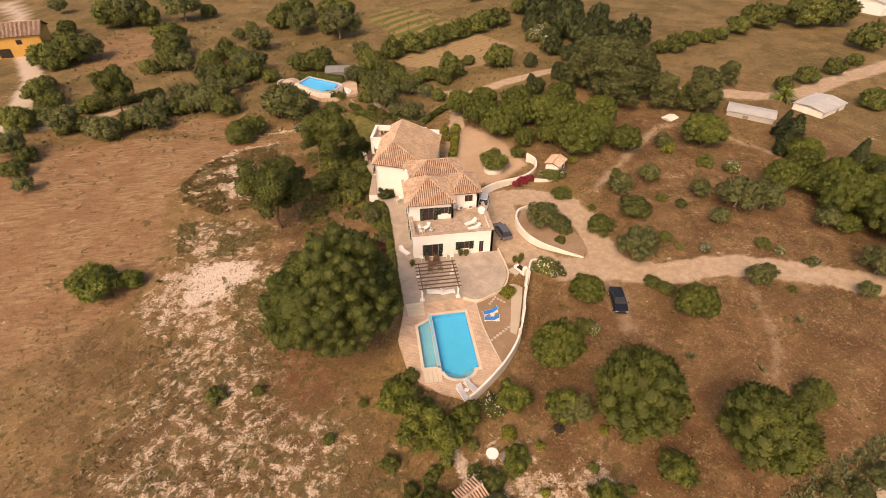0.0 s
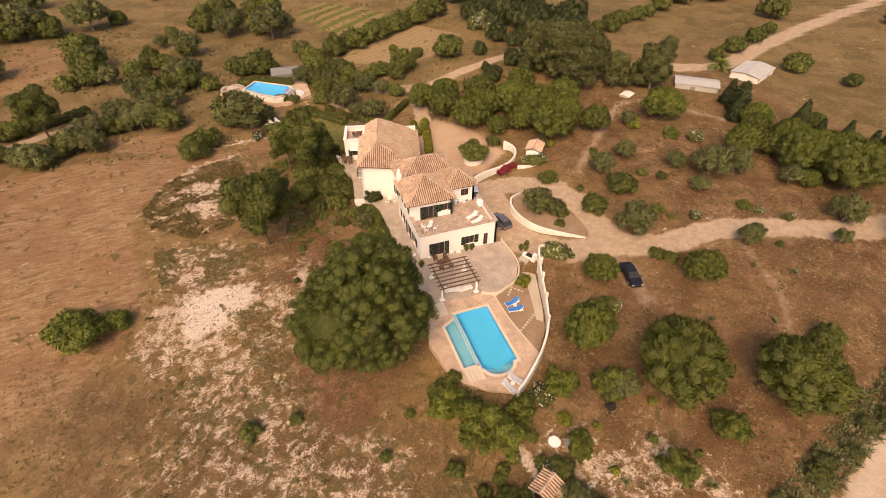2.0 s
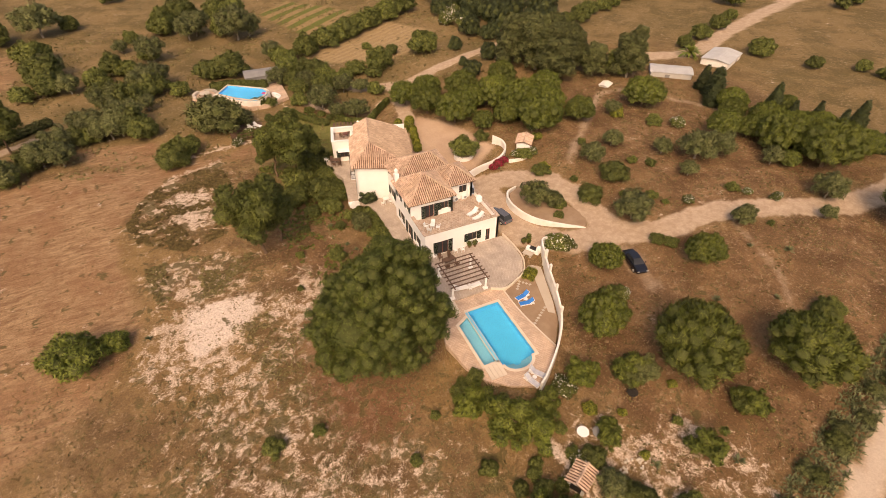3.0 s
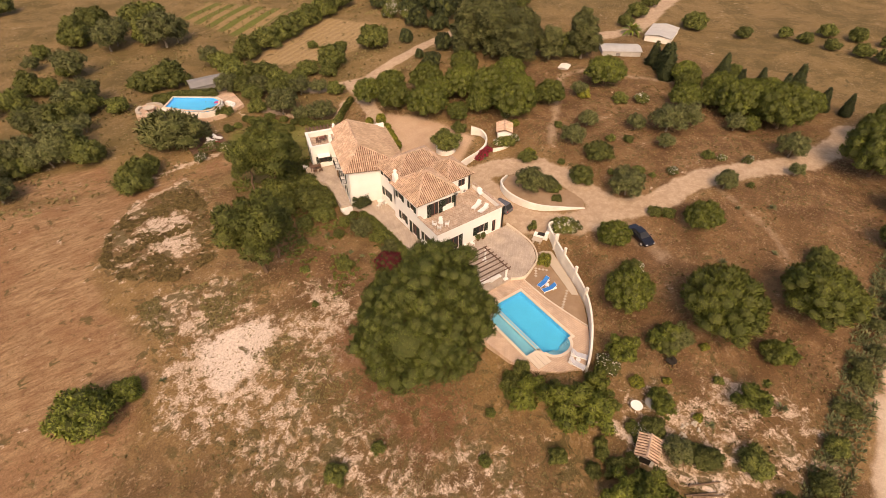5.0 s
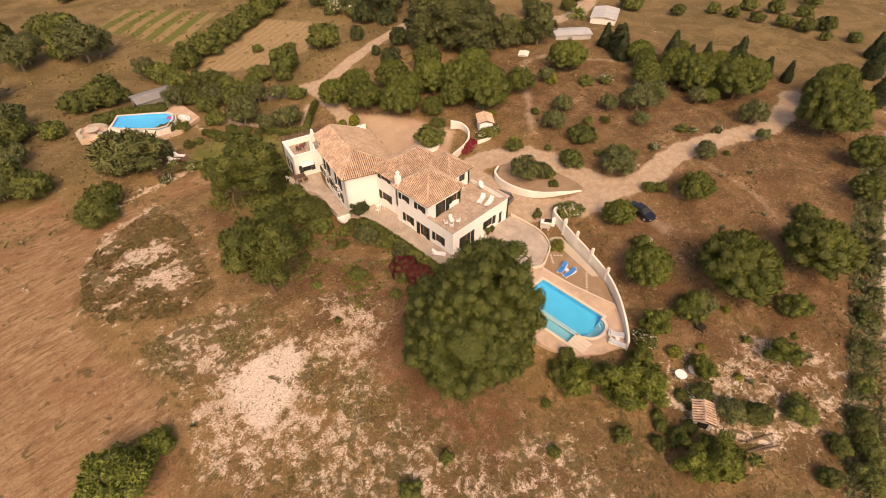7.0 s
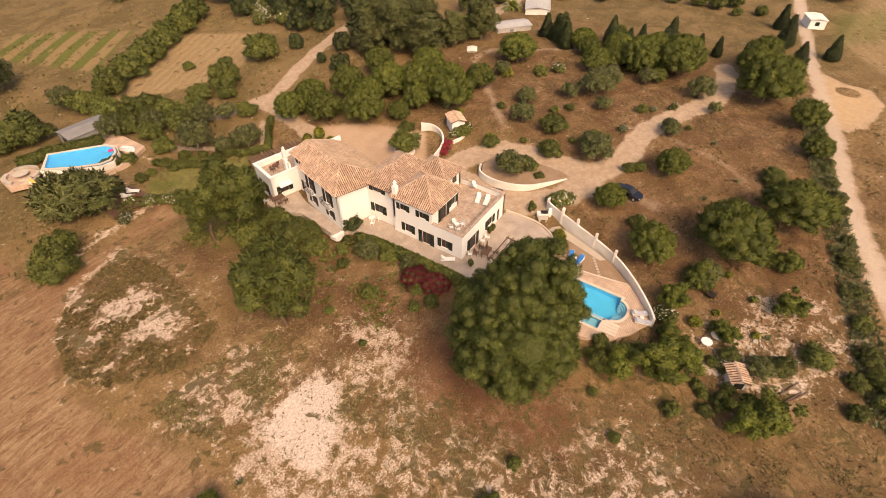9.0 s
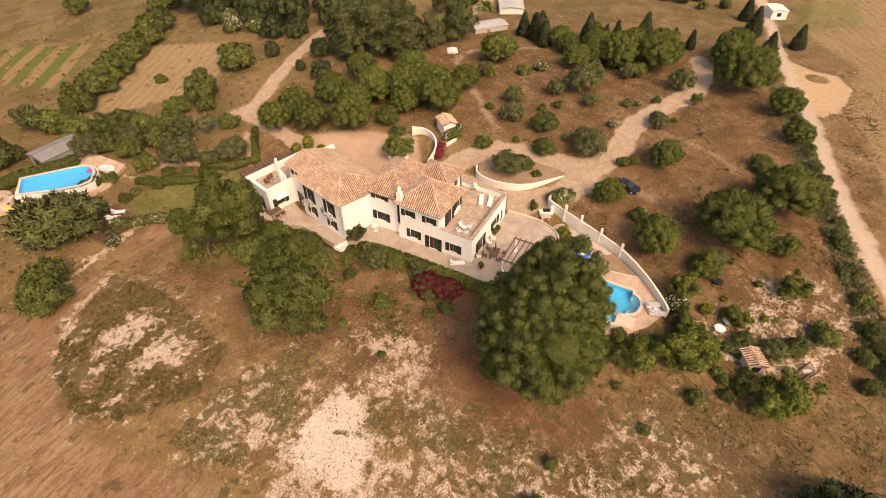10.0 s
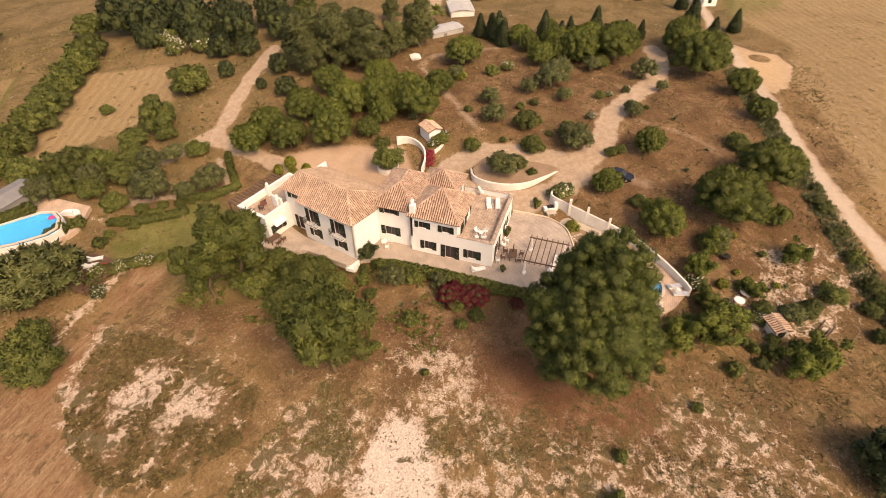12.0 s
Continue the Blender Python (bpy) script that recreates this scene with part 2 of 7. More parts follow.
def axis(lo, hi, fine, far):
    a = list(np.arange(lo, hi + 1e-6, fine))
    s = fine
    while a[-1] < far:
        s *= 1.12
        a.append(a[-1] + s)
    s = fine
    while a[0] > -far:
        s *= 1.12
        a.insert(0, a[0] - s)
    return np.array(a)


def polydist(x, y, pts, closed=False):
    d = np.full(x.shape, 1e9)
    pts = list(pts) + ([pts[0]] if closed else [])
    for (ax, ay), (bx, by) in zip(pts[:-1], pts[1:]):
        ux, uy = bx - ax, by - ay
        s = np.clip(((x - ax) * ux + (y - ay) * uy) / (ux * ux + uy * uy + 1e-9), 0, 1)
        d = np.minimum(d, np.hypot(x - ax - s * ux, y - ay - s * uy))
    return d


def inside(x, y, pts):
    c = np.zeros(x.shape, bool)
    for (ax, ay), (bx, by) in zip(pts, pts[1:] + pts[:1]):
        hit = ((ay > y) != (by > y)) & (x < (bx - ax) * (y - ay) / (by - ay + 1e-12) + ax)
        c ^= hit
    return c


def zone(x, y, pts, soft):
    d = polydist(x, y, pts, True)
    return step01(0.5 + np.where(inside(x, y, pts), d, -d) / (2 * soft))


DRIVE = [(80, 38.5), (74.5, 36.8), (62.8, 37.2), (57.7, 39.5), (52.8, 41.7), (47.7, 43.6), (42.6, 44.6), (37.3, 44.6), (32.2, 46.1), (30.8, 49.8), (31.4, 56.3), (30.0, 62.6), (25.1, 66.6), (19.8, 67.8)]
RING = [(32.2, 46.6), (25.0, 48.4), (20.0, 53.0), (18.8, 58.5), (19.8, 66.8)]
COURT = [(20.3, 95), (24.8, 88.5), (27.5, 76.5), (21, 72), (14, 74), (13.6, 82), (15.5, 92)]
NORTH_PATH = [(17, 92), (19.5, 102), (21, 110), (30, 112.6), (43.6, 116.6), (56, 119.4)]
NORTH_SPUR = [(23, 111), (17, 113.5), (13, 116)]
EAST_ROAD = [(150, 33), (113, 27.2), (95.3, 24.6), (79.3, 21.0), (64.6, 18.1), (46.6, 15.2), (37.1, 12.8), (27.7, 9.4), (20, 5.6), (0, -4.5)]
TURN_PLACE = [(88.9, 22.0), (84.9, 17.4), (84.4, 13.1), (78.9, 10.6), (67.6, 13.1), (63.7, 16.4), (66.8, 19.3)]
FAR_ROAD = [(210, 133), (160, 118), (128.5, 107.9), (113, 102.3), (97.6, 95.9), (89.2, 93.5), (77.8, 96.5), (60, 102)]
WEST_ROAD = [(-73.9, 107.4), (-78.5, 126.3), (-82.3, 141.6), (-89.6, 155.1), (-101.9, 175.4), (-112.5, 203.2), (-126.1, 222.8)]
WEST_PATH = [(-71.0, 109.7), (-65.6, 112.5), (-60.6, 114.3), (-55.7, 117.0), (-50.8, 120.4), (-46.5, 124.0)]
CAR_SPUR = [(29, 47), (29.6, 43.0), (28.6, 37.5)]
BOAT_TRACK = [(36, 66), (47, 76), (56, 84), (62, 83), (70, 72), (76, 60)]
TRACK_SOUTH = [(46, 41), (43.5, 32), (40, 27)]
GARDEN_PATH = [(0.5, 113.9), (5.4, 107.4), (8.2, 101.0), (10.2, 99.2), (13.8, 103), (16.1, 105.8)]

BALD = [(-28.8, 85.9), (-25.3, 89.1), (-20.3, 88.2), (-20.6, 76.8), (-24.3, 75.9), (-27.0, 80.9)]
MOUND = [(-33.2, 81.9), (-31.0, 88.6), (-27.1, 92.9), (-18.4, 96.0), (-17.1, 88.0), (-20.0, 73.6), (-25.6, 72.1), (-31.4, 76.6)]
STRIP = [(-21.4, 55.0), (-17.1, 56.4), (-13.1, 50.8), (-15.1, 41.2), (-18.8, 45.0)]
MIDSCRUB = [(-30.8, 70.3), (-25.6, 70.8), (-16.5, 68.1), (-17.9, 62.3), (-24.5, 60.8), (-29.3, 62.2)]


def build_ground():
    xs, ys = axis(-96, 84, 0.66, 2500), axis(4, 180, 0.66, 2500)
    X, Y = np.meshgrid(xs, ys)
    Z = height(X, Y)
    for x0, x1, y0, y1, dep in ((3.0, 11.0, 33.4, 45.2, 2.2), (-14, -6.4, 115, 122, 0.9)):
        Z = np.where((X > x0) & (X < x1) & (Y > y0) & (Y < y1), Z - dep, Z)
    n1 = np.array([noise.noise((a * 0.35, b * 0.35, 1.0)) for a, b in zip(X.ravel(), Y.ravel())]).reshape(X.shape)
    n2 = np.array([noise.noise((a * 1.1, b * 1.1, 5.0)) for a, b in zip(X.ravel(), Y.ravel())]).reshape(X.shape)
    wob = 0.6 * n1 + 0.45 * n2
    Z = Z + (0.05 * n1 + 0.03 * n2)
    near = lambda line, half, soft=0.7: 1 - step01((polydist(X, Y, line) + wob - half + soft) / (2 * soft))
    track = np.maximum.reduce([near(DRIVE, 2.0), near(RING, 2.2), 0.45 * near(CAR_SPUR, 1.5, 1.4), near(EAST_ROAD, 1.35), near(FAR_ROAD, 2.2, 1.0),
                               zone(X + wob, Y + wob, TURN_PLACE, 0.8) * step01((np.hypot(X - 81.3, Y - 16.7) - 1.6) / 1.2), near(NORTH_PATH, 1.5), near(NORTH_SPUR, 1.6, 1.0), near(GARDEN_PATH, 0.55, 0.4),
                               0.55 * near(BOAT_TRACK, 0.9, 1.2), 0.4 * near(TRACK_SOUTH, 0.7, 1.0), near(WEST_PATH, 1.0)])
    court = zone(X + wob * 0.5, Y + wob * 0.5, COURT, 0.6)
    orange = zone(X, Y, TURN_PLACE, 3.0)
    sand = 0.6 * zone(X + 2 * wob, Y + 2 * wob, [(-32.5, 52.1), (-29.9, 58.3), (-25.9, 61.7), (-17.4, 59.8), (-19.5, 54.2), (-17.9, 45.5), (-19.4, 42.8), (-28.0, 46.2)], 3.6)
    sand = np.maximum(sand, 1.15 * zone(X + 2 * wob, Y + 2 * wob, [(-21.3, 61.4), (-16.2, 58.1), (-18.4, 54.7), (-22.1, 52.1), (-25.9, 51.4), (-27.5, 56.4), (-26.1, 60.7)], 2.2))
    sand = np.maximum(sand, 0.8 * zone(X + 1.2 * wob, Y + 1.2 * wob, BALD, 1.4))
    sand = np.maximum(sand, 0.5 * zone(X + 2 * wob, Y + 2 * wob, MOUND, 2.0))
    sand = np.maximum(sand, 0.62 * zone(X + 2 * wob, Y + 2 * wob, [(-30.8, 70.3), (-25.6, 70.8), (-16.5, 68.1), (-17.9, 62.3), (-24.5, 60.8), (-29.3, 62.2)], 2.0))
    sand = np.maximum(sand, 0.5 * zone(X + 3 * wob, Y + 3 * wob, [(-28, 47), (-14, 45), (-2, 27), (-10, 16), (-30, 25)], 5))
    sand = np.maximum(sand, 0.5 * zone(X + 2 * wob, Y + 2 * wob, [(3, 24), (10, 27), (21, 20), (24, 14), (20, 9), (8, 12)], 3.0))
    sand = np.maximum(sand, 1.0 * near([(6, 28.4), (5.7, 25.6), (6.3, 23), (6, 20.6), (9, 15)], 0.7, 0.6))
    sand = np.maximum(sand, 0.5 * zone(X + 2.5 * wob, Y + 2.5 * wob, [(-12.3, 63.4), (-5.9, 61.2), (-7.0, 54.3), (-13.6, 46.5), (-15.4, 41.9), (-21.4, 45.3), (-20.1, 51.9)], 2.6))
    sand = np.maximum(sand, 0.85 * near([(-24, 100.4), (-16.5, 101.4), (-11.9, 101.8), (-7, 102.3), (-4.6, 103.2)], 0.6, 0.7))
    sand = np.maximum(sand, 0.62 * near([(-33, 81), (-31, 88), (-26.5, 93.6), (-18.5, 97)], 0.6, 0.8))
    mown = zone(X + wob, Y + wob, [(-66, 101), (-51, 103), (-41, 102.7), (-26.3, 98.8), (-18, 98.5), (-11, 100.4), (-5, 102), (-1, 100), (-4, 97), (-11, 96), (-18, 97.2), (-25, 94), (-31, 88), (-34.6, 81), (-33.5, 72), (-31, 60), (-36, 50), (-50, 40), (-90, 40), (-90, 70), (-72, 95)], 0.9)
    mown = np.maximum(mown, zone(X + wob, Y + wob, [(-41.9, 113.2), (-28.4, 109.2), (-28.6, 101), (-40.5, 104.8)], 0.7))
    mown = np.maximum(mown, 0.85 * zone(X + wob, Y + wob, [(-72, 139.5), (-57, 152), (-62, 177), (-74, 180), (-78, 158)], 2.0))
    lawn = zone(X + wob, Y + wob, [(8, 100), (1, 108), (-6, 108), (-9, 104), (-6, 96), (-2, 90), (2, 92)], 1.0)
    lawn = np.maximum(lawn, 0.5 * zone(X + wob, Y + wob, [(-12, 92), (-4, 97), (2, 94), (0, 82), (-8, 80)], 3.0))
    lawn = np.maximum(lawn, 0.6 * zone(X + wob, Y + wob, [(129.6, 22.6), (144.0, 7.5), (120.6, 7.3), (106.2, 20.3)], 2.0))
    straw = zone(X, Y, [(34, 154), (42, 137), (30, 126), (20, 128), (4, 139)], 0.8)
    straw = np.maximum(straw, 0.9 * zone(X + wob, Y + wob, [(70, 12), (90, 9), (110, 20), (200, 10), (200, -80), (20, -80), (24, 4)], 1.2))
    crop = zone(X, Y, [(3.4, 186), (14, 196), (30, 168), (12, 156)], 1.0)
    garden = zone(X + 2 * wob, Y + 2 * wob, [(-10, 42), (2, 48), (-4, 66), (0, 74), (-4, 92), (-16, 90), (-14, 64)], 3)
    garden = np.maximum(garden, 0.9 * zone(X + wob, Y + wob, [(14, 34), (21, 49), (34, 44), (60, 36), (76, 36), (70, 24), (46, 17), (26, 12), (14, 16)], 2.5))
    garden = np.maximum(garden, 0.9 * zone(X + wob, Y + wob, [(33, 48), (34, 64), (30, 76), (28, 96), (60, 92), (74, 60), (80, 40), (50, 44)], 2.5))
    garden = np.maximum(garden, 0.5 * zone(X + wob, Y + wob, [(80, 40), (76, 60), (62, 92), (98, 92), (160, 112), (300, 160), (300, 50), (112, 31), (84, 28)], 3.0))
    scrub = 0.72 * zone(X + 1.2 * wob, Y + 1.2 * wob, MOUND, 1.2) * (1 - 0.5 * zone(X + 1.5 * wob, Y + 1.5 * wob, BALD, 1.6))
    scrub = np.maximum(scrub, 0.55 * zone(X + 2 * wob, Y + 2 * wob, STRIP, 2.0))
    scrub = np.maximum(scrub, 0.42 * zone(X + 2 * wob, Y + 2 * wob, [(-32, 48), (-14, 44), (0, 32), (4, 24), (18, 14), (10, 4), (-20, 6), (-34, 30)], 4.0))
    scrub = np.maximum(scrub, 0.5 * zone(X + 2 * wob, Y + 2 * wob, MIDSCRUB, 2.0))
    bed = np.maximum(near([(2.0, 53), (2.2, 72)], 1.2), near([(-9, 38), (-9, 48)], 5.0, 2.5))
    paved = np.maximum(near(WEST_ROAD, 2.4), 0.7 * near(EAST_ROAD, 1.0))
    nv = X.size
    me = bpy.data.meshes.new("ground")
    idx = np.arange(nv).reshape(X.shape)
    quads = np.stack([idx[:-1, :-1], idx[:-1, 1:], idx[1:, 1:], idx[1:, :-1]], -1).reshape(-1, 4)
    me.from_pydata(np.stack([X, Y, Z], -1).reshape(-1, 3).tolist(), [], quads.tolist())
    for nm, chans in (("zone_a", (track, sand, lawn, mown)), ("zone_b", (court, straw, garden, paved)), ("zone_c", (crop, bed, orange, scrub))):
        at = me.color_attributes.new(nm, "FLOAT_COLOR", "POINT")
        at.data.foreach_set("color", np.stack(chans, -1).astype(np.float32).ravel())
    me.polygons.foreach_set("use_smooth", np.ones(len(me.polygons), bool))
    return me


def ground_material():
    m, nt, b = shader("dry_earth", 0.95)
    b.inputs["Specular IOR Level"].default_value = 0.1
    co = coords(nt)

    def chan(nm):
        a = nt.nodes.new("ShaderNodeVertexColor")
        a.layer_name = nm
        s = nt.nodes.new("ShaderNodeSeparateColor")
        nt.links.new(a.outputs["Color"], s.inputs[0])
        return s.outputs[0], s.outputs[1], s.outputs[2], a.outputs["Alpha"]

    track, sand, lawn, mown = chan("zone_a")
    court, straw, garden, paved = chan("zone_b")
    crop, bed, orange, scrub = chan("zone_c")
    big = nz(nt, 0.05, 4, 0.55, co)
    mid = nz(nt, 0.28, 5, 0.62, co, 0.3)
    small = nz(nt, 1.1, 5, 0.7, co, 0.3)
    fine = nz(nt, 5.0, 5, 0.75, co)
    tiny = nz(nt, 16.0, 3, 0.7, co)
    # dry grass over brown earth, with bald pale spots and greenish weeds
    col = mixc(nt, ramp(nt, mid, 0.36, 0.66), (0.124, 0.077, 0.038), (0.248, 0.163, 0.082))
    col = mixc(nt, calc(nt, "MULTIPLY", ramp(nt, big, 0.42, 0.62), 0.6), col, (0.25, 0.162, 0.070))
    gcol = mixc(nt, ramp(nt, mid, 0.35, 0.7), (0.108, 0.058, 0.030), (0.210, 0.122, 0.065))
    col = mixc(nt, calc(nt, "MULTIPLY", garden, 0.75), col, gcol)
    col = mixc(nt, calc(nt, "MULTIPLY", ramp(nt, small, 0.56, 0.70), calc(nt, "MULTIPLY", ramp(nt, mid, 0.45, 0.6), 0.6)), col, (0.36, 0.25, 0.16))
    weeds = calc(nt, "MULTIPLY", ramp(nt, nz(nt, 0.75, 6, 0.72, co, 0.6), 0.53, 0.63), ramp(nt, nz(nt, 0.09, 3, 0.6, co), 0.42, 0.58))
    col = mixc(nt, calc(nt, "MULTIPLY", weeds, calc(nt, "SUBTRACT", 0.75, mown)), col, (0.078, 0.070, 0.024))
    sep = nt.nodes.new("ShaderNodeSeparateXYZ")
    nt.links.new(co, sep.inputs[0])
    north = calc(nt, "MAXIMUM", ramp(nt, sep.outputs["Y"], 98, 118), ramp(nt, sep.outputs["X"], 76, 98))
    ncol = mixc(nt, ramp(nt, nz(nt, 0.11, 5, 0.65, co, 0.5), 0.38, 0.62), (0.118, 0.092, 0.038), (0.212, 0.150, 0.070))
    col = mixc(nt, calc(nt, "MULTIPLY", north, 0.85), col, ncol)
    speck = calc(nt, "MULTIPLY", ramp(nt, nz(nt, 2.1, 6, 0.8, co, 0.4), 0.51, 0.66), ramp(nt, nz(nt, 0.22, 4, 0.6, co), 0.34, 0.54))
    col = mixc(nt, calc(nt, "MULTIPLY", speck, 0.75), col, (0.37, 0.27, 0.175))
    moss = calc(nt, "MULTIPLY", ramp(nt, nz(nt, 1.7, 6, 0.8, co, 0.7), 0.54, 0.66), ramp(nt, nz(nt, 0.17, 4, 0.6, co, 0.3), 0.45, 0.62))
    col = mixc(nt, calc(nt, "MULTIPLY", moss, 0.7), col, (0.112, 0.098, 0.036))
    # the mown field, striped along the mower's way
    wv = nt.nodes.new("ShaderNodeTexWave")
    wv.inputs["Scale"].default_value, wv.inputs["Distortion"].default_value = 0.16, 3.5
    wv.inputs["Detail"].default_value, wv.inputs["Detail Scale"].default_value = 3.0, 1.2
    mp = nt.nodes.new("ShaderNodeMapping")
    mp.inputs["Rotation"].default_value = (0, 0, radians(68))
    nt.links.new(co, mp.inputs[0])
    nt.links.new(mp.outputs[0], wv.inputs[0])
    stretch = nt.nodes.new("ShaderNodeMapping")
    stretch.inputs["Rotation"].default_value, stretch.inputs["Scale"].default_value = (0, 0, radians(-22)), (0.3, 1.25, 1)
    nt.links.new(co, stretch.inputs[0])
    streak = nz(nt, 1.3, 6, 0.78, stretch.outputs[0], 0.5)
    mcol = mixc(nt, ramp(nt, streak, 0.35, 0.68), (0.205, 0.118, 0.064), (0.385, 0.262, 0.150))
    mcol = mixc(nt, calc(nt, "MULTIPLY", ramp(nt, nz(nt, 0.12, 5, 0.65, co, 0.6), 0.42, 0.62), 0.65), mcol, (0.235, 0.130, 0.070))
    col = mixc(nt, calc(nt, "MULTIPLY", mown, 0.95), col, mcol)
    scol = mixc(nt, ramp(nt, wv.outputs["Fac"], 0.2, 0.8), (0.30, 0.215, 0.120), (0.345, 0.255, 0.145))
    scol = mixc(nt, ramp(nt, streak, 0.4, 0.7), scol, (0.29, 0.205, 0.095))
    col = mixc(nt, straw, col, scol)
    # pale sand with its tufts
    clod = nz(nt, 0.8, 5, 0.68, co, 0.5)
    patch = ragged(nt, sand, (clod, 0.6), (mid, 0.3), (fine, 0.22))
    sandc = mixc(nt, ramp(nt, fine, 0.35, 0.7), (0.44, 0.335, 0.245), (0.60, 0.49, 0.39))
    sandc = mixc(nt, calc(nt, "MULTIPLY", ramp(nt, sand, 0.7, 1.0), 0.7), sandc, (0.66, 0.57, 0.49))
    col = mixc(nt, patch, col, sandc)
    lc = mixc(nt, ramp(nt, mid, 0.35, 0.65), (0.118, 0.132, 0.036), (0.19, 0.185, 0.062))
    col = mixc(nt, calc(nt, "MULTIPLY", lawn, 0.9), col, lc)
    cw = nt.nodes.new("ShaderNodeTexWave")
    cw.inputs["Scale"].default_value, cw.inputs["Distortion"].default_value = 0.055, 0.6
    cm = nt.nodes.new("ShaderNodeMapping")
    cm.inputs["Rotation"].default_value = (0, 0, radians(58))
    nt.links.new(co, cm.inputs[0])
    nt.links.new(cm.outputs[0], cw.inputs[0])
    col = mixc(nt, crop, col, mixc(nt, ramp(nt, cw.outputs["Fac"], 0.3, 0.7), (0.12, 0.135, 0.035), (0.27, 0.19, 0.095)))
    col = mixc(nt, calc(nt, "MULTIPLY", bed, 0.8), col, mixc(nt, ramp(nt, mid, 0.35, 0.65), (0.14, 0.068, 0.036), (0.20, 0.105, 0.06)))
    scol2 = mixc(nt, ramp(nt, mid, 0.4, 0.6), (0.145, 0.092, 0.044), (0.108, 0.086, 0.036))
    col = mixc(nt, calc(nt, "MULTIPLY", ragged(nt, scrub, (nz(nt, 0.75, 4, 0.62, co, 0.6), 1.0), (mid, 0.35), (fine, 0.2)), 0.9), col, scol2)
    tcol = mixc(nt, ramp(nt, small, 0.35, 0.7), (0.38, 0.28, 0.195), (0.49, 0.385, 0.28))
    tcol = mixc(nt, calc(nt, "MULTIPLY", orange, 0.5), tcol, (0.56, 0.39, 0.20))
    col = mixc(nt, ramp(nt, calc(nt, "ADD", track, calc(nt, "MULTIPLY", calc(nt, "SUBTRACT", fine, 0.5), 0.25)), 0.15, 0.75), col, tcol)
    ccol = mixc(nt, ramp(nt, mid, 0.3, 0.7), (0.45, 0.315, 0.215), (0.52, 0.38, 0.265))
    col = mixc(nt, court, col, ccol)
    col = mixc(nt, paved, col, mixc(nt, mid, (0.48, 0.40, 0.32), (0.55, 0.47, 0.38)))
    # grain
    grain = calc(nt, "ADD", calc(nt, "MULTIPLY", fine, 0.6), calc(nt, "MULTIPLY", tiny, 0.4))
    hs = nt.nodes.new("ShaderNodeHueSaturation")
    gv = nt.nodes.new("ShaderNodeMapRange")
    nt.links.new(grain, gv.inputs["Value"])
    gv.inputs["From Min"].default_value, gv.inputs["From Max"].default_value = 0.3, 0.7
    gv.inputs["To Min"].default_value, gv.inputs["To Max"].default_value = 0.42, 1.5
    rolled = nt.nodes.new("ShaderNodeMix")
    rolled.data_type = "FLOAT"
    nt.links.new(calc(nt, "MULTIPLY", calc(nt, "ADD", track, court), 0.65), rolled.inputs["Factor"])
    nt.links.new(gv.outputs[0], rolled.inputs["A"])
    rolled.inputs["B"].default_value = 1.0
    nt.links.new(rolled.outputs[0], hs.inputs["Value"])
    iron = nt.nodes.new("ShaderNodeMix")
    iron.data_type, iron.blend_type = "RGBA", "MULTIPLY"
    iron.inputs["Factor"].default_value, iron.inputs["B"].default_value = 1.0, (1.03, 0.985, 0.945, 1)
    nt.links.new(col, iron.inputs["A"])
    nt.links.new(iron.outputs["Result"], hs.inputs["Color"])
    nt.links.new(hs.outputs["Color"], b.inputs["Base Color"])
    bump(nt, b, calc(nt, "ADD", calc(nt, "MULTIPLY", fine, 0.6), calc(nt, "MULTIPLY", small, 0.4)), 0.7, 0.15)
    return m


ground = tagged(new("ground", build_ground()), "dry brown earth with pale sand, mown field and dirt tracks", "ground", kind="structure")
ground.data.materials.append(ground_material())

# ---- building helpers ----
def mesh_of(verts, faces, smooth=False):
    me = bpy.data.meshes.new("mesh")
    me.from_pydata([tuple(map(float, v)) for v in verts], [], [tuple(int(i) for i in f) for f in faces])
    if smooth:
        me.polygons.foreach_set("use_smooth", np.ones(len(me.polygons), bool))
    me.update()
    return me


def from_bm(bm):
    bmesh.ops.recalc_face_normals(bm, faces=bm.faces)
    me = bpy.data.meshes.new("mesh")
    bm.to_mesh(me)
    bm.free()
    return me


def part(name, data, material, parent=None, label="", m=None):
    """Links a bmesh or a mesh as one object, under a thing or a part."""
    me = from_bm(data) if isinstance(data, bmesh.types.BMesh) else data
    if not me.materials:
        me.materials.append(material)
    me.name = name
    ob = new(name, me)
    if parent is not None:
        ob.parent = parent
    if m is not None:
        ob.matrix_basis = m
    if label:
        ob["label"] = label
    return ob


def thing(name, m, label, category, group="", kind=""):
    ob = new(name)
    ob.empty_display_size = 0.2
    ob.matrix_basis = m
    return tagged(ob, label, category, group, kind)


def box(bm, x0, x1, y0, y1, z0, z1, bev=0.0, m=None):
    r = bmesh.ops.create_cube(bm, size=1)
    vs = r["verts"]
    for v in vs:
        v.co = Vector(((x0 + x1) / 2 + v.co.x * (x1 - x0), (y0 + y1) / 2 + v.co.y * (y1 - y0), (z0 + z1) / 2 + v.co.z * (z1 - z0)))
    if m is not None:
        bmesh.ops.transform(bm, matrix=m, verts=vs)
    if bev:
        es = list({e for v in vs for e in v.link_edges})
        bmesh.ops.bevel(bm, geom=es, offset=bev, segments=1, affect="EDGES")
    return bm


def boxed(*a, bev=0.0, m=None):
    return box(bmesh.new(), *a, bev=bev, m=m)


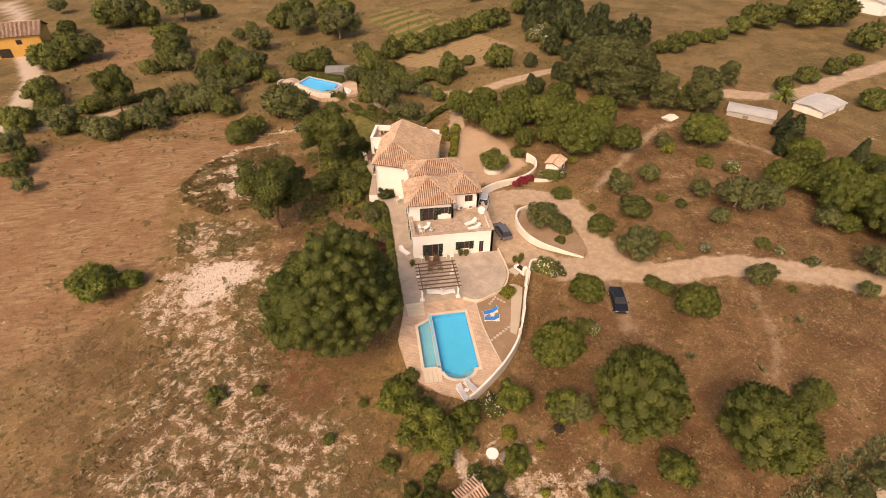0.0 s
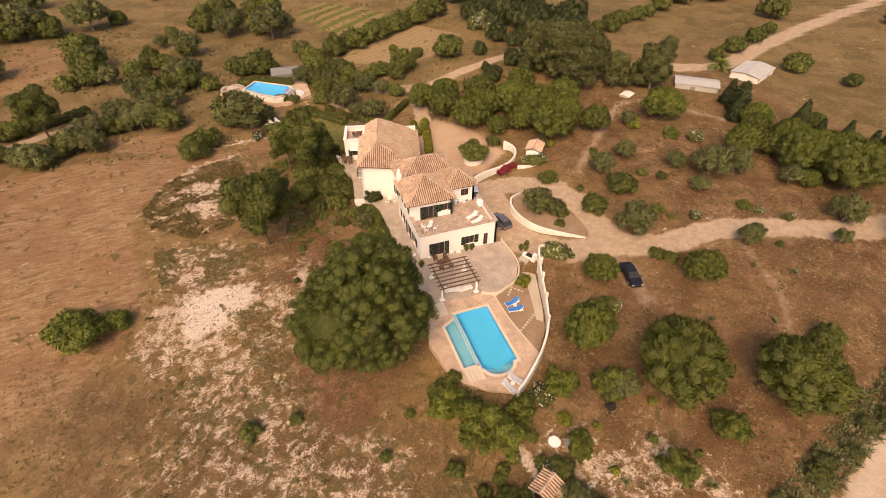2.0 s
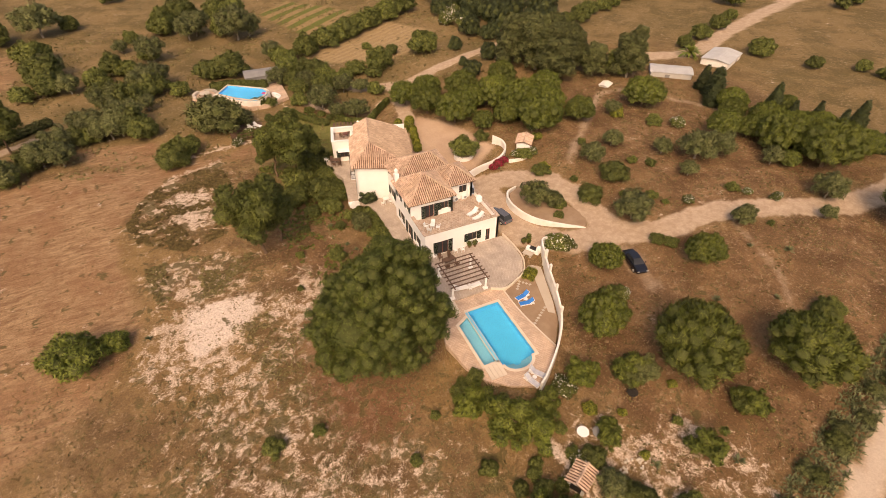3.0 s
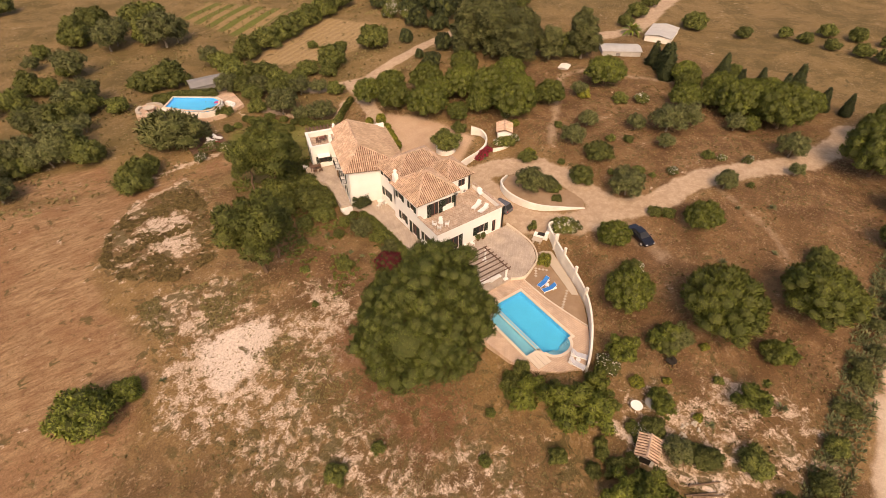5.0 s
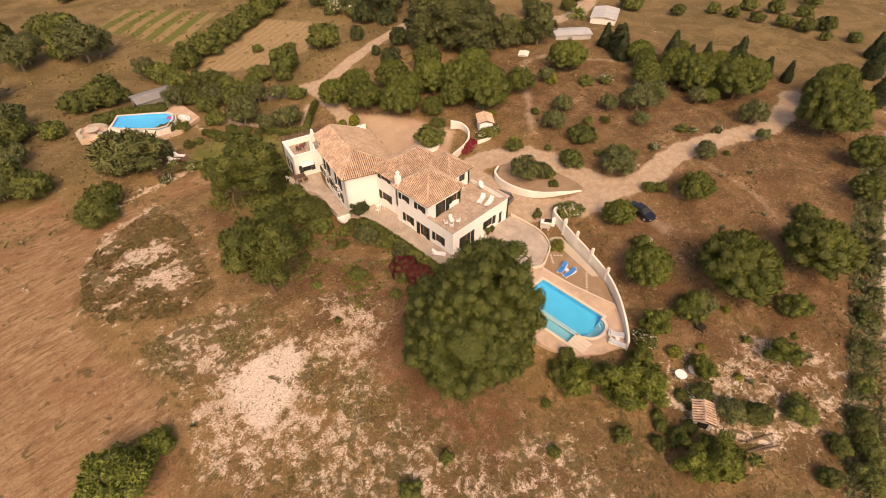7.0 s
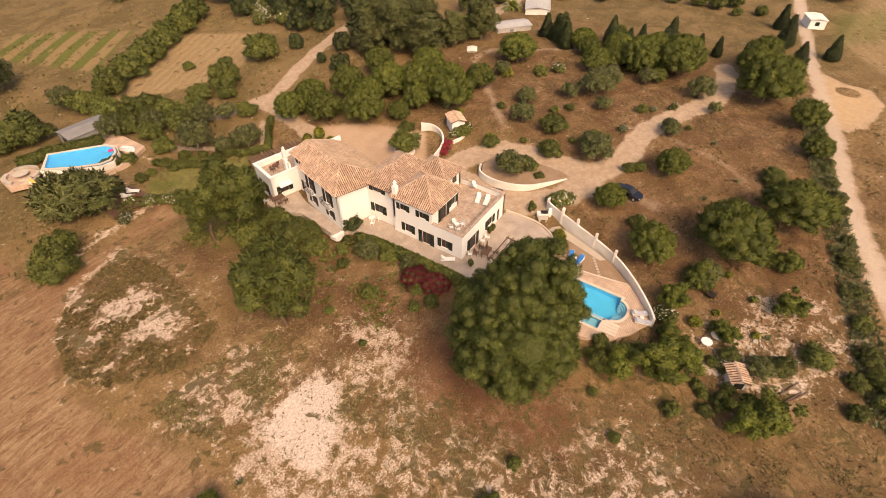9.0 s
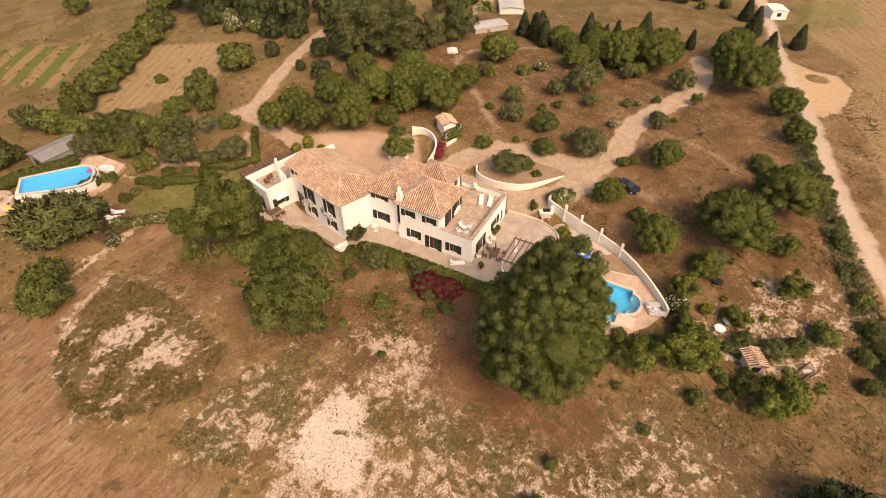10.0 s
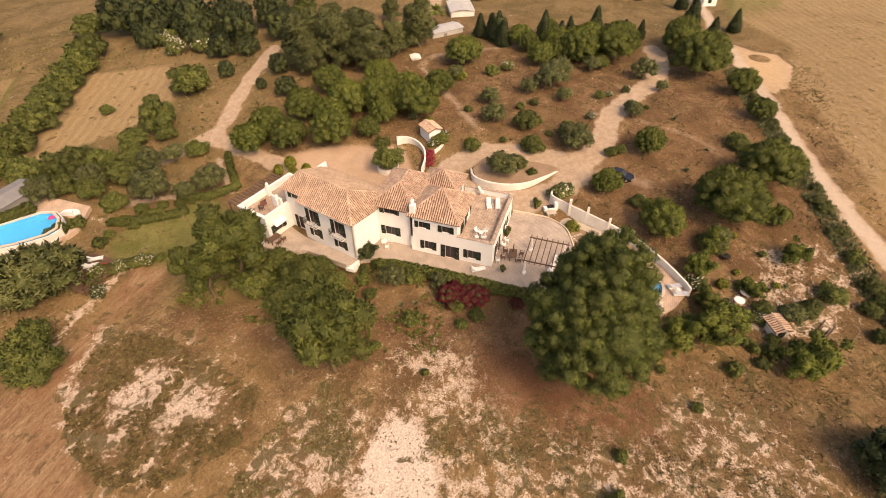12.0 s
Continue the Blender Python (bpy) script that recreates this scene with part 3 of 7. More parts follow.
def tube(bm, p, q, r0, r1=None, seg=8):
    p, q = Vector(p), Vector(q)
    r1 = r0 if r1 is None else r1
    mt = Matrix.Translation((p + q) / 2) @ (q - p).to_track_quat("Z", "Y").to_matrix().to_4x4()
    bmesh.ops.create_cone(bm, cap_ends=True, segments=seg, radius1=r0, radius2=r1, depth=(q - p).length, matrix=mt)
    return bm


def slab(outer, holes, z0, z1):
    """A paved sheet of any outline, with openings that go through it."""
    bm = bmesh.new()
    edges = []
    for loop in [outer] + holes:
        vs = [bm.verts.new((x, y, z1)) for x, y in loop]
        edges += [bm.edges.new((a, b)) for a, b in zip(vs, vs[1:] + vs[:1])]
    bmesh.ops.triangle_fill(bm, edges=edges, use_beauty=True)
    ex = bmesh.ops.extrude_face_region(bm, geom=list(bm.faces))
    for v in ex["geom"]:
        if isinstance(v, bmesh.types.BMVert):
            v.co.z = z0
    return bm


def curved_wall(pts, tops, thick, foot, steps=6):
    """A wall along a smooth line, its top rising and falling."""
    n = len(pts)
    line, top = [], []
    for k in range(n - 1):
        p = [Vector(pts[max(0, min(n - 1, k + j))]) for j in (-1, 0, 1, 2)]
        for s in range(steps):
            t = s / steps
            line.append(0.5 * ((2 * p[1]) + (p[2] - p[0]) * t + (2 * p[0] - 5 * p[1] + 4 * p[2] - p[3]) * t * t + (3 * p[1] - p[0] - 3 * p[2] + p[3]) * t ** 3))
            top.append(tops[k] * (1 - t) + tops[k + 1] * t)
    line.append(Vector(pts[-1])), top.append(tops[-1])
    bm = bmesh.new()
    rings = []
    for k, (p, z) in enumerate(zip(line, top)):
        d = (line[min(k + 1, len(line) - 1)] - line[max(k - 1, 0)]).normalized()
        nrm = Vector((-d.y, d.x)) * thick / 2
        zb = foot(p.x, p.y)
        a, b = p + nrm, p - nrm
        c, e = p + nrm * 0.75, p - nrm * 0.75
        rings.append([bm.verts.new(v) for v in ((a.x, a.y, zb), (a.x, a.y, z - 0.04), (c.x, c.y, z), (e.x, e.y, z), (b.x, b.y, z - 0.04), (b.x, b.y, zb))])
    for r, s in zip(rings, rings[1:]):
        for j in range(5):
            bm.faces.new((r[j], r[j + 1], s[j + 1], s[j]))
    bm.faces.new(rings[0]), bm.faces.new(rings[-1])
    return bm


def wall_mesh(length, z0, z1, th, holes):
    """A wall along x from 0 to length, outer face at y=0, inner at y=th, with openings (u0, u1, v0, v1) through it."""
    us = sorted({0.0, length, *[h[0] for h in holes], *[h[1] for h in holes]})
    vs = sorted({z0, z1, *[h[2] for h in holes], *[h[3] for h in holes]})
    solid = [[not any(h[0] < (a + b) / 2 < h[1] and h[2] < (c + d) / 2 < h[3] for h in holes) for c, d in zip(vs, vs[1:])] for a, b in zip(us, us[1:])]
    bm = bmesh.new()
    q = lambda *p: bm.faces.new([bm.verts.new(v) for v in p])
    for i, (a, b) in enumerate(zip(us, us[1:])):
        for j, (c, d) in enumerate(zip(vs, vs[1:])):
            if not solid[i][j]:
                continue
            q((a, 0, c), (b, 0, c), (b, 0, d), (a, 0, d)), q((a, th, c), (a, th, d), (b, th, d), (b, th, c))
            at = lambda i2, j2: 0 <= i2 < len(us) - 1 and 0 <= j2 < len(vs) - 1 and solid[i2][j2]
            if not at(i - 1, j): q((a, 0, c), (a, 0, d), (a, th, d), (a, th, c))
            if not at(i + 1, j): q((b, 0, c), (b, th, c), (b, th, d), (b, 0, d))
            if not at(i, j - 1): q((a, 0, c), (a, th, c), (b, th, c), (b, 0, c))
            if not at(i, j + 1): q((a, 0, d), (b, 0, d), (b, th, d), (a, th, d))
    bmesh.ops.remove_doubles(bm, verts=bm.verts, dist=1e-4)
    return bm


def shutter_leaf(w, h):
    bm = boxed(0, 0.06, -0.05, 0, 0, h)
    box(bm, w - 0.06, w, -0.05, 0, 0, h), box(bm, 0.06, w - 0.06, -0.045, -0.005, 0, 0.09), box(bm, 0.06, w - 0.06, -0.045, -0.005, h - 0.09, h)
    k = max(4, int(h / 0.11))
    for i in range(k):
        z = 0.1 + (h - 0.2) * (i + 0.5) / k
        box(bm, 0.06, w - 0.06, -0.04, -0.012, z - 0.035, z + 0.03, m=None)
    return bm


def opening(house, m, u0, u1, v0, v1, kind="window", shutters=True, red=False):
    """A window or door in its opening, with sill, glazed leaves and open shutters against the wall."""
    w, h = u1 - u0, v1 - v0
    base = m @ Matrix.Translation((u0, 0, v0))
    win = part(kind, boxed(0, 0.07, 0.08, 0.14, 0, h), WOOD_RED if red else BEAM, house, m=base)
    bm = bmesh.new()
    box(bm, w - 0.07, w, 0.08, 0.14, 0, h), box(bm, 0.07, w - 0.07, 0.08, 0.14, h - 0.07, h), box(bm, 0.07, w - 0.07, 0.08, 0.14, 0, 0.07), box(bm, w / 2 - 0.04, w / 2 + 0.04, 0.085, 0.135, 0.07, h - 0.07)
    part("frame", bm, WOOD_RED if red else BEAM, win)
    for a in (0.07, w / 2 + 0.04):
        part("pane", boxed(a, a + w / 2 - 0.11, 0.105, 0.115, 0.07, h - 0.07), GLASS, win)
    if kind == "window":
        part("sill", boxed(-0.06, w + 0.06, -0.06, 0.08, -0.06, -0.005, bev=0.01), WHITE, win)
    if shutters:
        sw = min(0.62, w / 2)
        a = part("shutter", shutter_leaf(sw, h + 0.06), SHUTTER, win, m=Matrix.Translation((-sw - 0.01, -0.015, -0.03)))
        part("shutter", a.data, SHUTTER, win, m=Matrix.Translation((w + 0.01, -0.015, -0.03)))
    return win


def facade(house, p, q, z0, z1, opens=(), th=0.3, material=None):
    """One wall of a house from p to q with its outer face to the right of the way, its windows and its doors."""
    d = Vector(q) - Vector(p)
    m = Matrix.Translation((p[0], p[1], 0)) @ Matrix.Rotation(math.atan2(d.y, d.x), 4, "Z")
    part("wall", wall_mesh(d.length, z0, z1, th, [o[:4] for o in opens]), material or WHITE, house, m=m)
    for o in opens:
        opening(house, m, *o[:4], **(o[4] if len(o) > 4 else {}))
    return m


def tile_rows(corners, pitch=0.30, course=0.45, r=0.098, rng=None):
    """Cover tiles laid in rows up one roof face; corners: eave left, eave right, then up and round, as seen from outside."""
    P = [Vector(c) for c in corners]
    ex = (P[1] - P[0]).normalized()
    nrm = ex.cross(P[2] - P[1]).normalized()
    if nrm.z < 0:
        nrm = -nrm
    ey = nrm.cross(ex)
    uv = [((p - P[0]).dot(ex), (p - P[0]).dot(ey)) for p in P]
    us = [u for u, v in uv]
    V, F = [], []
    u = min(us) + pitch / 2
    prof = [(-1, 0.0), (-0.62, 0.78), (0, 1.0), (0.62, 0.78), (1, 0.0)]
    while u < max(us):
        cross = []
        for (ua, va), (ub, vb) in zip(uv, uv[1:] + uv[:1]):
            if (ua - u) * (ub - u) < 0:
                cross.append(va + (vb - va) * (u - ua) / (ub - ua))
        if len(cross) >= 2:
            v0, v1 = min(cross), max(cross)
            v = v0 - 0.06
            while v < v1 - 0.05:
                e = min(v + course + 0.05, v1 + 0.02)
                j = rng.uniform(-0.018, 0.018)
                k = len(V)
                for vv, rr, lift in ((v, r * 1.12, 0.03 + rng.uniform(0, 0.012)), (e, r * 0.86, 0.0)):
                    for a, hgt in prof:
                        V.append(P[0] + ex * (u + j + a * rr) + ey * vv + nrm * (hgt * rr + lift + 0.01))
                F += [(k + i, k + i + 1, k + 6 + i, k + 5 + i) for i in range(4)]
                v += course
        u += pitch
    return V, F


def ridge_tiles(V, F, a, b, r=0.13):
    a, b = Vector(a), Vector(b)
    d = (b - a)
    n = max(1, int(d.length / 0.4))
    d.normalize()
    s = d.cross(Vector((0, 0, 1))).normalized()
    up = s.cross(d)
    for i in range(n):
        p, q = a.lerp(b, i / n), a.lerp(b, (i + 1.1) / n)
        k = len(V)
        for c, rr in ((p, r * 1.1), (q, r * 0.92)):
            for an in (-1.35, -0.7, 0, 0.7, 1.35):
                V.append(c + s * math.sin(an) * rr + up * (math.cos(an) * rr + 0.02))
        F += [(k + j, k + j + 1, k + 6 + j, k + 5 + j) for j in range(4)]


def roof(house, faces, ridges, seed, pale=()):
    """A tiled roof: a bed of channel tiles, darkened for the shade between rows, and rows of cover tiles on every face,
    capped ridges and hips.
    """
    rng = random.Random(seed)
    bm = bmesh.new()
    V, F, VP, FP = [], [], [], []
    for k, f in enumerate(faces):
        bm.faces.new([bm.verts.new(c) for c in f])
        v, q = tile_rows(f, rng=rng)
        tv, tf = (VP, FP) if k in pale else (V, F)
        o = len(tv)
        tv += v
        tf += [tuple(i + o for i in g) for g in q]
    for a, b in ridges:
        ridge_tiles(V, F, a, b)
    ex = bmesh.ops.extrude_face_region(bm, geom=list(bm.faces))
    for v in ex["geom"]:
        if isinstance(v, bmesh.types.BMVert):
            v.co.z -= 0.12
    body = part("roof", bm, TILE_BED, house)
    tagged(part("cover_tiles", mesh_of(V, F), TILE, body, "rows of sun-bleached clay cover tiles"), kind="stuff")
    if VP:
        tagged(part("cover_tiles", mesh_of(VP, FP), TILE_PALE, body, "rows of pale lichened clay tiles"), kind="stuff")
    return body


def hip_roof(house, rect, ze, zr, ridge, seed, m=None, pale=()):
    """Hip roof over rect (x0, x1, y0, y1); ridge: its two ends in plan. ze: eave heights W, S, E, N."""
    m = m or Matrix()
    x0, x1, y0, y1 = rect
    T = lambda x, y, z: m @ Vector((x, y, z))
    sw, se, ne, nw = T(x0, y0, ze), T(x1, y0, ze), T(x1, y1, ze), T(x0, y1, ze)
    (ax, ay), (bx, by) = ridge
    a, b = T(ax, ay, zr), T(bx, by, zr)
    if (a - b).length < 0.05:
        faces = [(sw, se, a), (se, ne, a), (ne, nw, a), (nw, sw, a)]
        rid = [(sw, a), (se, a), (ne, a), (nw, a)]
    elif abs(ax - bx) > abs(ay - by):
        faces = [(sw, se, b, a), (se, ne, b), (ne, nw, a, b), (nw, sw, a)]
        rid = [(sw, a), (nw, a), (se, b), (ne, b), (a, b)]
    else:
        faces = [(sw, se, a), (se, ne, b, a), (ne, nw, b), (nw, sw, a, b)]
        rid = [(sw, a), (se, a), (ne, b), (nw, b), (a, b)]
    return roof(house, faces, rid, seed, pale)


# ---- the villa ----
FLOOR, UPPER, PARAPET = 1.12, 4.12, 4.98
villa = thing("villa", Matrix(), "white two-storey villa with clay tile roofs and green shutters", "house")
door = dict(kind="door", red=True)
# ground floor below the roof terrace
facade(villa, (4.8, 55.0), (16.1, 55.0), 0.4, PARAPET, [(1.9, 3.5, FLOOR, 3.3, door), (6.6, 7.9, 2.0, 3.3), (9.35, 10.0, FLOOR, 3.15, dict(kind="door", shutters=False, red=True))])
facade(villa, (16.1, 55.0), (16.1, 62.0), 0.4, PARAPET)
facade(villa, (4.8, 66.0), (4.8, 59.7), 0.4, 7.0, [(1.85, 2.95, 1.85, 3.15), (4.75, 6.0, FLOOR, 3.12, door), (1.15, 2.2, 5.25, 6.2), (4.3, 5.35, 5.25, 6.2)])
facade(villa, (4.8, 59.7), (4.8, 55.3), 0.4, PARAPET, [(1.5, 2.65, 1.85, 3.15)])
# upper tower
facade(villa, (5.1, 59.7), (11.15, 59.7), UPPER - 0.2, 7.0, [(1.85, 3.15, UPPER, 6.2, door), (4.3, 5.35, 5.0, 6.15)])
facade(villa, (11.15, 59.7), (11.15, 66.0), UPPER - 0.2, 7.0, [(0.8, 1.6, UPPER, 6.2, door)])
facade(villa, (11.15, 66.0), (4.8, 66.0), 3.5, 7.0)
part("terrace_floor", slab([(5.1, 55.3), (15.8, 55.3), (15.8, 62.3), (5.1, 62.3)], [], UPPER - 0.25, UPPER), TERRACE, villa, "patchy terracotta terrace paving")
cop = slab([(4.7, 54.9), (16.2, 54.9), (16.2, 62.0), (15.7, 62.0), (15.7, 55.4), (5.2, 55.4), (5.2, 59.7), (4.7, 59.7)], [], PARAPET, PARAPET + 0.05)
part("coping", cop, TERRACE, villa, "terracotta parapet coping")
hip_roof(villa, (4.4, 11.5, 59.25, 66.3), 7.05, 9.75, ((7.8, 62.5), (7.8, 62.7)), 1)
# eastern room with its own pyramid roof
facade(villa, (11.2, 62.0), (15.4, 62.0), 0.4, 6.95, [(2.1, 3.3, 5.2, 6.35, dict(shutters=False))])
facade(villa, (15.4, 62.0), (15.4, 66.8), 0.4, 6.95, [(1.6, 2.7, 5.2, 6.3)])
facade(villa, (15.4, 66.8), (11.2, 66.8), 0.4, 6.95)
hip_roof(villa, (11.0, 15.8, 61.6, 67.2), 6.95, 8.7, ((13.4, 64.3), (13.4, 64.5)), 2)
# middle wing
facade(villa, (5.4, 71.4), (5.4, 65.9), 0.4, 7.0, [(1.5, 3.0, 5.95, 6.85), (1.5, 3.0, 2.4, 3.75)])
facade(villa, (13.6, 66.0), (13.6, 71.6), 0.4, 6.9)
facade(villa, (13.6, 71.6), (6, 71.6), 0.4, 6.9)
hip_roof(villa, (5.0, 14.0, 65.3, 72.0), 7.05, 8.9, ((8.6, 68.7), (11.6, 68.8)), 3)
# chimney stack with cowl
chim = part("chimney", boxed(4.7, 5.35, 65.3, 66.0, 6.6, 8.6, bev=0.03), WHITE, villa)
bm = bmesh.new()
tube(bm, (5.02, 65.65, 8.6), (5.02, 65.65, 9.1), 0.27, 0.2, 12), tube(bm, (5.02, 65.65, 9.1), (5.02, 65.65, 9.4), 0.3, 0.08, 12)
part("cowl", bm, WHITE, chim)
# northern wing, turned a little to the east
NW_T = -14.4
NORTH = Matrix.Translation((0.65, 72.15, 0)) @ Matrix.Rotation(radians(NW_T), 4, "Z")
north_wing = thing("villa_wing", NORTH, "white northern wing with low tile roof and iron balconies", "house")
facade(north_wing, (0, 9.0), (0, 0), 0.4, 7.1, [(1.45, 2.65, UPPER + 0.1, 6.35, door), (5.9, 7.1, UPPER + 0.1, 6.35, door), (1.6, 2.7, 1.95, 3.4), (6.0, 7.1, 1.95, 3.3)])
facade(north_wing, (0, 0), (9.0, 0), 0.4, 7.1)
facade(north_wing, (9.0, 0), (9.0, 12.8), 0.4, 6.0)
facade(north_wing, (9.0, 12.8), (0.9, 12.8), 0.4, 7.1)
facade(north_wing, (0.9, 12.8), (0.9, 9.0), 0.4, 7.3, [(1.7, 2.9, FLOOR, 3.2, door), (1.3, 2.6, 6.1, 6.95)])
facade(north_wing, (0.9, 9.0), (0.3, 9.0), 0.4, 7.1)
R = lambda x, y, z: Vector((x, y, z))
rs, rn = R(2.65, 2.6, 9.6), R(2.75, 11.0, 9.5)
sw, se, ne, nw = R(-0.4, -0.4, 7.15), R(9.3, -0.4, 6.2), R(9.3, 13.0, 6.0), R(0.5, 13.0, 7.4)
kw = R(-0.4, 9.2, 7.15)
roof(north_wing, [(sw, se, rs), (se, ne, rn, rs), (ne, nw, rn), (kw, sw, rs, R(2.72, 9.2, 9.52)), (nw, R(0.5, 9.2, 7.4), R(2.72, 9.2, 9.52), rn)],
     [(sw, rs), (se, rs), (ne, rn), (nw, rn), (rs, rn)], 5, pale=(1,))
for v0 in (2.0, 6.5):
    y = 9.0 - v0
    bal = part("balcony", boxed(-0.75, 0, y - 1.15, y + 1.15, UPPER - 0.1, UPPER + 0.02, bev=0.02), WHITE, north_wing)
    bm = bmesh.new()
    for z in (UPPER + 0.12, UPPER + 0.92):
        tube(bm, (-0.72, y - 1.1, z), (-0.72, y + 1.1, z), 0.025), tube(bm, (-0.72, y - 1.1, z), (0, y - 1.1, z), 0.025), tube(bm, (-0.72, y + 1.1, z), (0, y + 1.1, z), 0.025)
    for k in range(19):
        yy = y - 1.1 + 2.2 * k / 18
        tube(bm, (-0.72, yy, UPPER), (-0.72, yy, UPPER + 0.92), 0.014, seg=5)
    for k in range(1, 6):
        for yy in (y - 1.1, y + 1.1):
            tube(bm, (-0.72 + 0.12 * k, yy, UPPER), (-0.72 + 0.12 * k, yy, UPPER + 0.92), 0.014, seg=5)
    part("railing", bm, IRON, bal, "dark iron balcony railing")
# flat-roofed terrace room at the north end
facade(north_wing, (-3.5, 12.4), (0.9, 12.4), 0.4, 4.95, [(1.2, 2.5, 1.9, 3.1)])
facade(north_wing, (-3.5, 17.6), (-3.5, 12.4), 0.4, 4.95, [(1.8, 3.2, FLOOR, 3.1, door)])
facade(north_wing, (6.0, 17.6), (-3.5, 17.6), 0.4, 5.0)
facade(north_wing, (6.0, 12.8), (6.0, 17.6), 0.4, 5.0)
part("terrace_floor", slab([(-3.2, 12.7), (5.7, 12.7), (5.7, 17.3), (-3.2, 17.3)], [], 3.9, 4.15), TERRACE, north_wing, "terracotta roof terrace paving")
part("parapet_cap", slab([(-3.6, 12.3), (0.9, 12.3), (0.9, 12.75), (-3.1, 12.75), (-3.1, 17.2), (5.6, 17.2), (5.6, 12.8), (6.1, 12.8), (6.1, 17.7), (-3.6, 17.7)], [], 4.96, 5.06), WHITE, north_wing)
part("stair_wall", boxed(-0.1, 0.2, 12.75, 14.6, 4.15, 5.9, bev=0.03), WHITE, north_wing)
awn = part("awning", boxed(-2.6, -0.6, -0.9, 0.0, -0.03, 0.03, m=Matrix.Translation((0, 12.38, 3.55)) @ Matrix.Rotation(radians(14), 4, "X")), YELLOW, north_wing, "faded canvas awning")
awn.data.materials[0] = WHITE
for cx, cy in ((-0.0, 13.6), (1.3, 16.9)):
    c = part("chimney", boxed(cx - 0.3, cx + 0.3, cy - 0.25, cy + 0.25, 4.15, 5.7, bev=0.03), WHITE, north_wing)
    bm = tube(bmesh.new(), (cx, cy, 5.7), (cx, cy, 6.1), 0.24, 0.18, 10)
    part("cowl", tube(bm, (cx, cy, 6.1), (cx, cy, 6.35), 0.26, 0.06, 10), WHITE, c)

# ---- paving, pool and garden walls ----
def offset_loop(loop, d):
    c = np.array(loop)
    n = len(c)
    out = []
    area = sum(c[i][0] * c[(i + 1) % n][1] - c[(i + 1) % n][0] * c[i][1] for i in range(n))
    for i in range(n):
        a, b = c[i] - c[i - 1], c[(i + 1) % n] - c[i]
        a, b = a / (np.linalg.norm(a) + 1e-9), b / (np.linalg.norm(b) + 1e-9)
        na, nb = np.array([a[1], -a[0]]), np.array([b[1], -b[0]])
        s = na + nb
        s = s / max(0.5, 1 + na.dot(nb))
        out.append(tuple(c[i] + s * d * (1 if area > 0 else -1)))
    return out


patio = part("patio", slab([(2.6, 46.2), (10.3, 46.2), (11.8, 45.6), (13.9, 46.3), (15.7, 47.3), (17.0, 49.5), (17.2, 52), (16.9, 55), (4.8, 55), (4.8, 66), (5.4, 66), (5.4, 71), (1.0, 73), (2.6, 81), (4.0, 84.2), (0.5, 86.5), (-1.0, 85.5), (-1.2, 82.5), (0.2, 79.5), (-0.7, 73), (1.2, 71.5), (2.2, 68), (2.3, 53)], [], 0.2, FLOOR - 0.02), COBBLE, None)
tagged(patio, "pale cobbled patio and path along the villa", "pavement", kind="structure")
PZ = 0.82
PX0, PX1, PY0, PY1 = 5.75, 10.05, 35.2, 44.0
arc = [(7.75 + 1.75 * math.cos(a), 35.2 - 1.25 * math.sin(a)) for a in np.linspace(0.0, math.pi, 15)]
POOL = [(PX0, PY1), (PX0, PY0)] + arc[::-1] + [(PX1, PY0), (PX1, PY1)]
BABY = [(3.85, 42.4), (5.35, 43.2), (5.35, 36.0), (3.85, 36.0)]
DECKLINE = [(2.6, 46.6), (2.2, 44.4), (1.3, 40.6), (1.9, 36.6), (3.1, 34.2), (5.3, 32.4), (8.0, 31.2), (9.3, 31.9), (11.2, 33.4), (12.6, 35.0), (11.7, 41), (11.6, 45.4), (10.2, 46.4)]
deck = tagged(part("pool_deck", slab(DECKLINE, [offset_loop(POOL, 0.06), offset_loop(BABY, 0.06)], -0.6, PZ), DECK), "sandy brick paving round the pool", "pavement", kind="structure")


def pool(name, loop, depth, liner, top, label, wall=0.15):
    th = thing(name, Matrix(), label, "swimming pool")
    part("coping", slab(offset_loop(loop, 0.32), [offset_loop(loop, -0.02)], top - 0.1, top + 0.05), COPING, th, "pale stone coping")
    bm = bmesh.new()
    lo = [bm.verts.new((x, y, top - depth)) for x, y in loop]
    hi = [bm.verts.new((x, y, top + 0.0)) for x, y in loop]
    bm.faces.new(lo)
    for i in range(len(lo)):
        j = (i + 1) % len(lo)
        bm.faces.new((lo[i], lo[j], hi[j], hi[i]))
    part("basin", bm, liner, th)
    bm = bmesh.new()
    bm.faces.new([bm.verts.new((x, y, top - 0.05)) for x, y in loop])
    bmesh.ops.triangulate(bm, faces=bm.faces)
    w = part("water", bm, WATER, th, "still clear water")
    w.visible_shadow = False
    return th


main_pool = pool("swimming_pool", POOL, 1.0, LINER, PZ, "rectangular turquoise swimming pool with a rounded end")
for k in range(4):
    r0 = 1.72 - 0.32 * k
    st = [(7.75 + r0 * math.cos(a), 35.2 - (r0 * 0.71) * math.sin(a)) for a in np.linspace(0.0, math.pi, 13)]
    ring = st + [(7.75 - r0 + 0.3, 35.2), *[(7.75 + (r0 - 0.3) * math.cos(a), 35.2 - (r0 - 0.3) * 0.71 * math.sin(a)) for a in np.linspace(math.pi, 0, 13)][1:]]
    part("step", slab(ring, [], PZ - 0.98, PZ - 0.28 - 0.17 * k), LINER_PALE, main_pool)
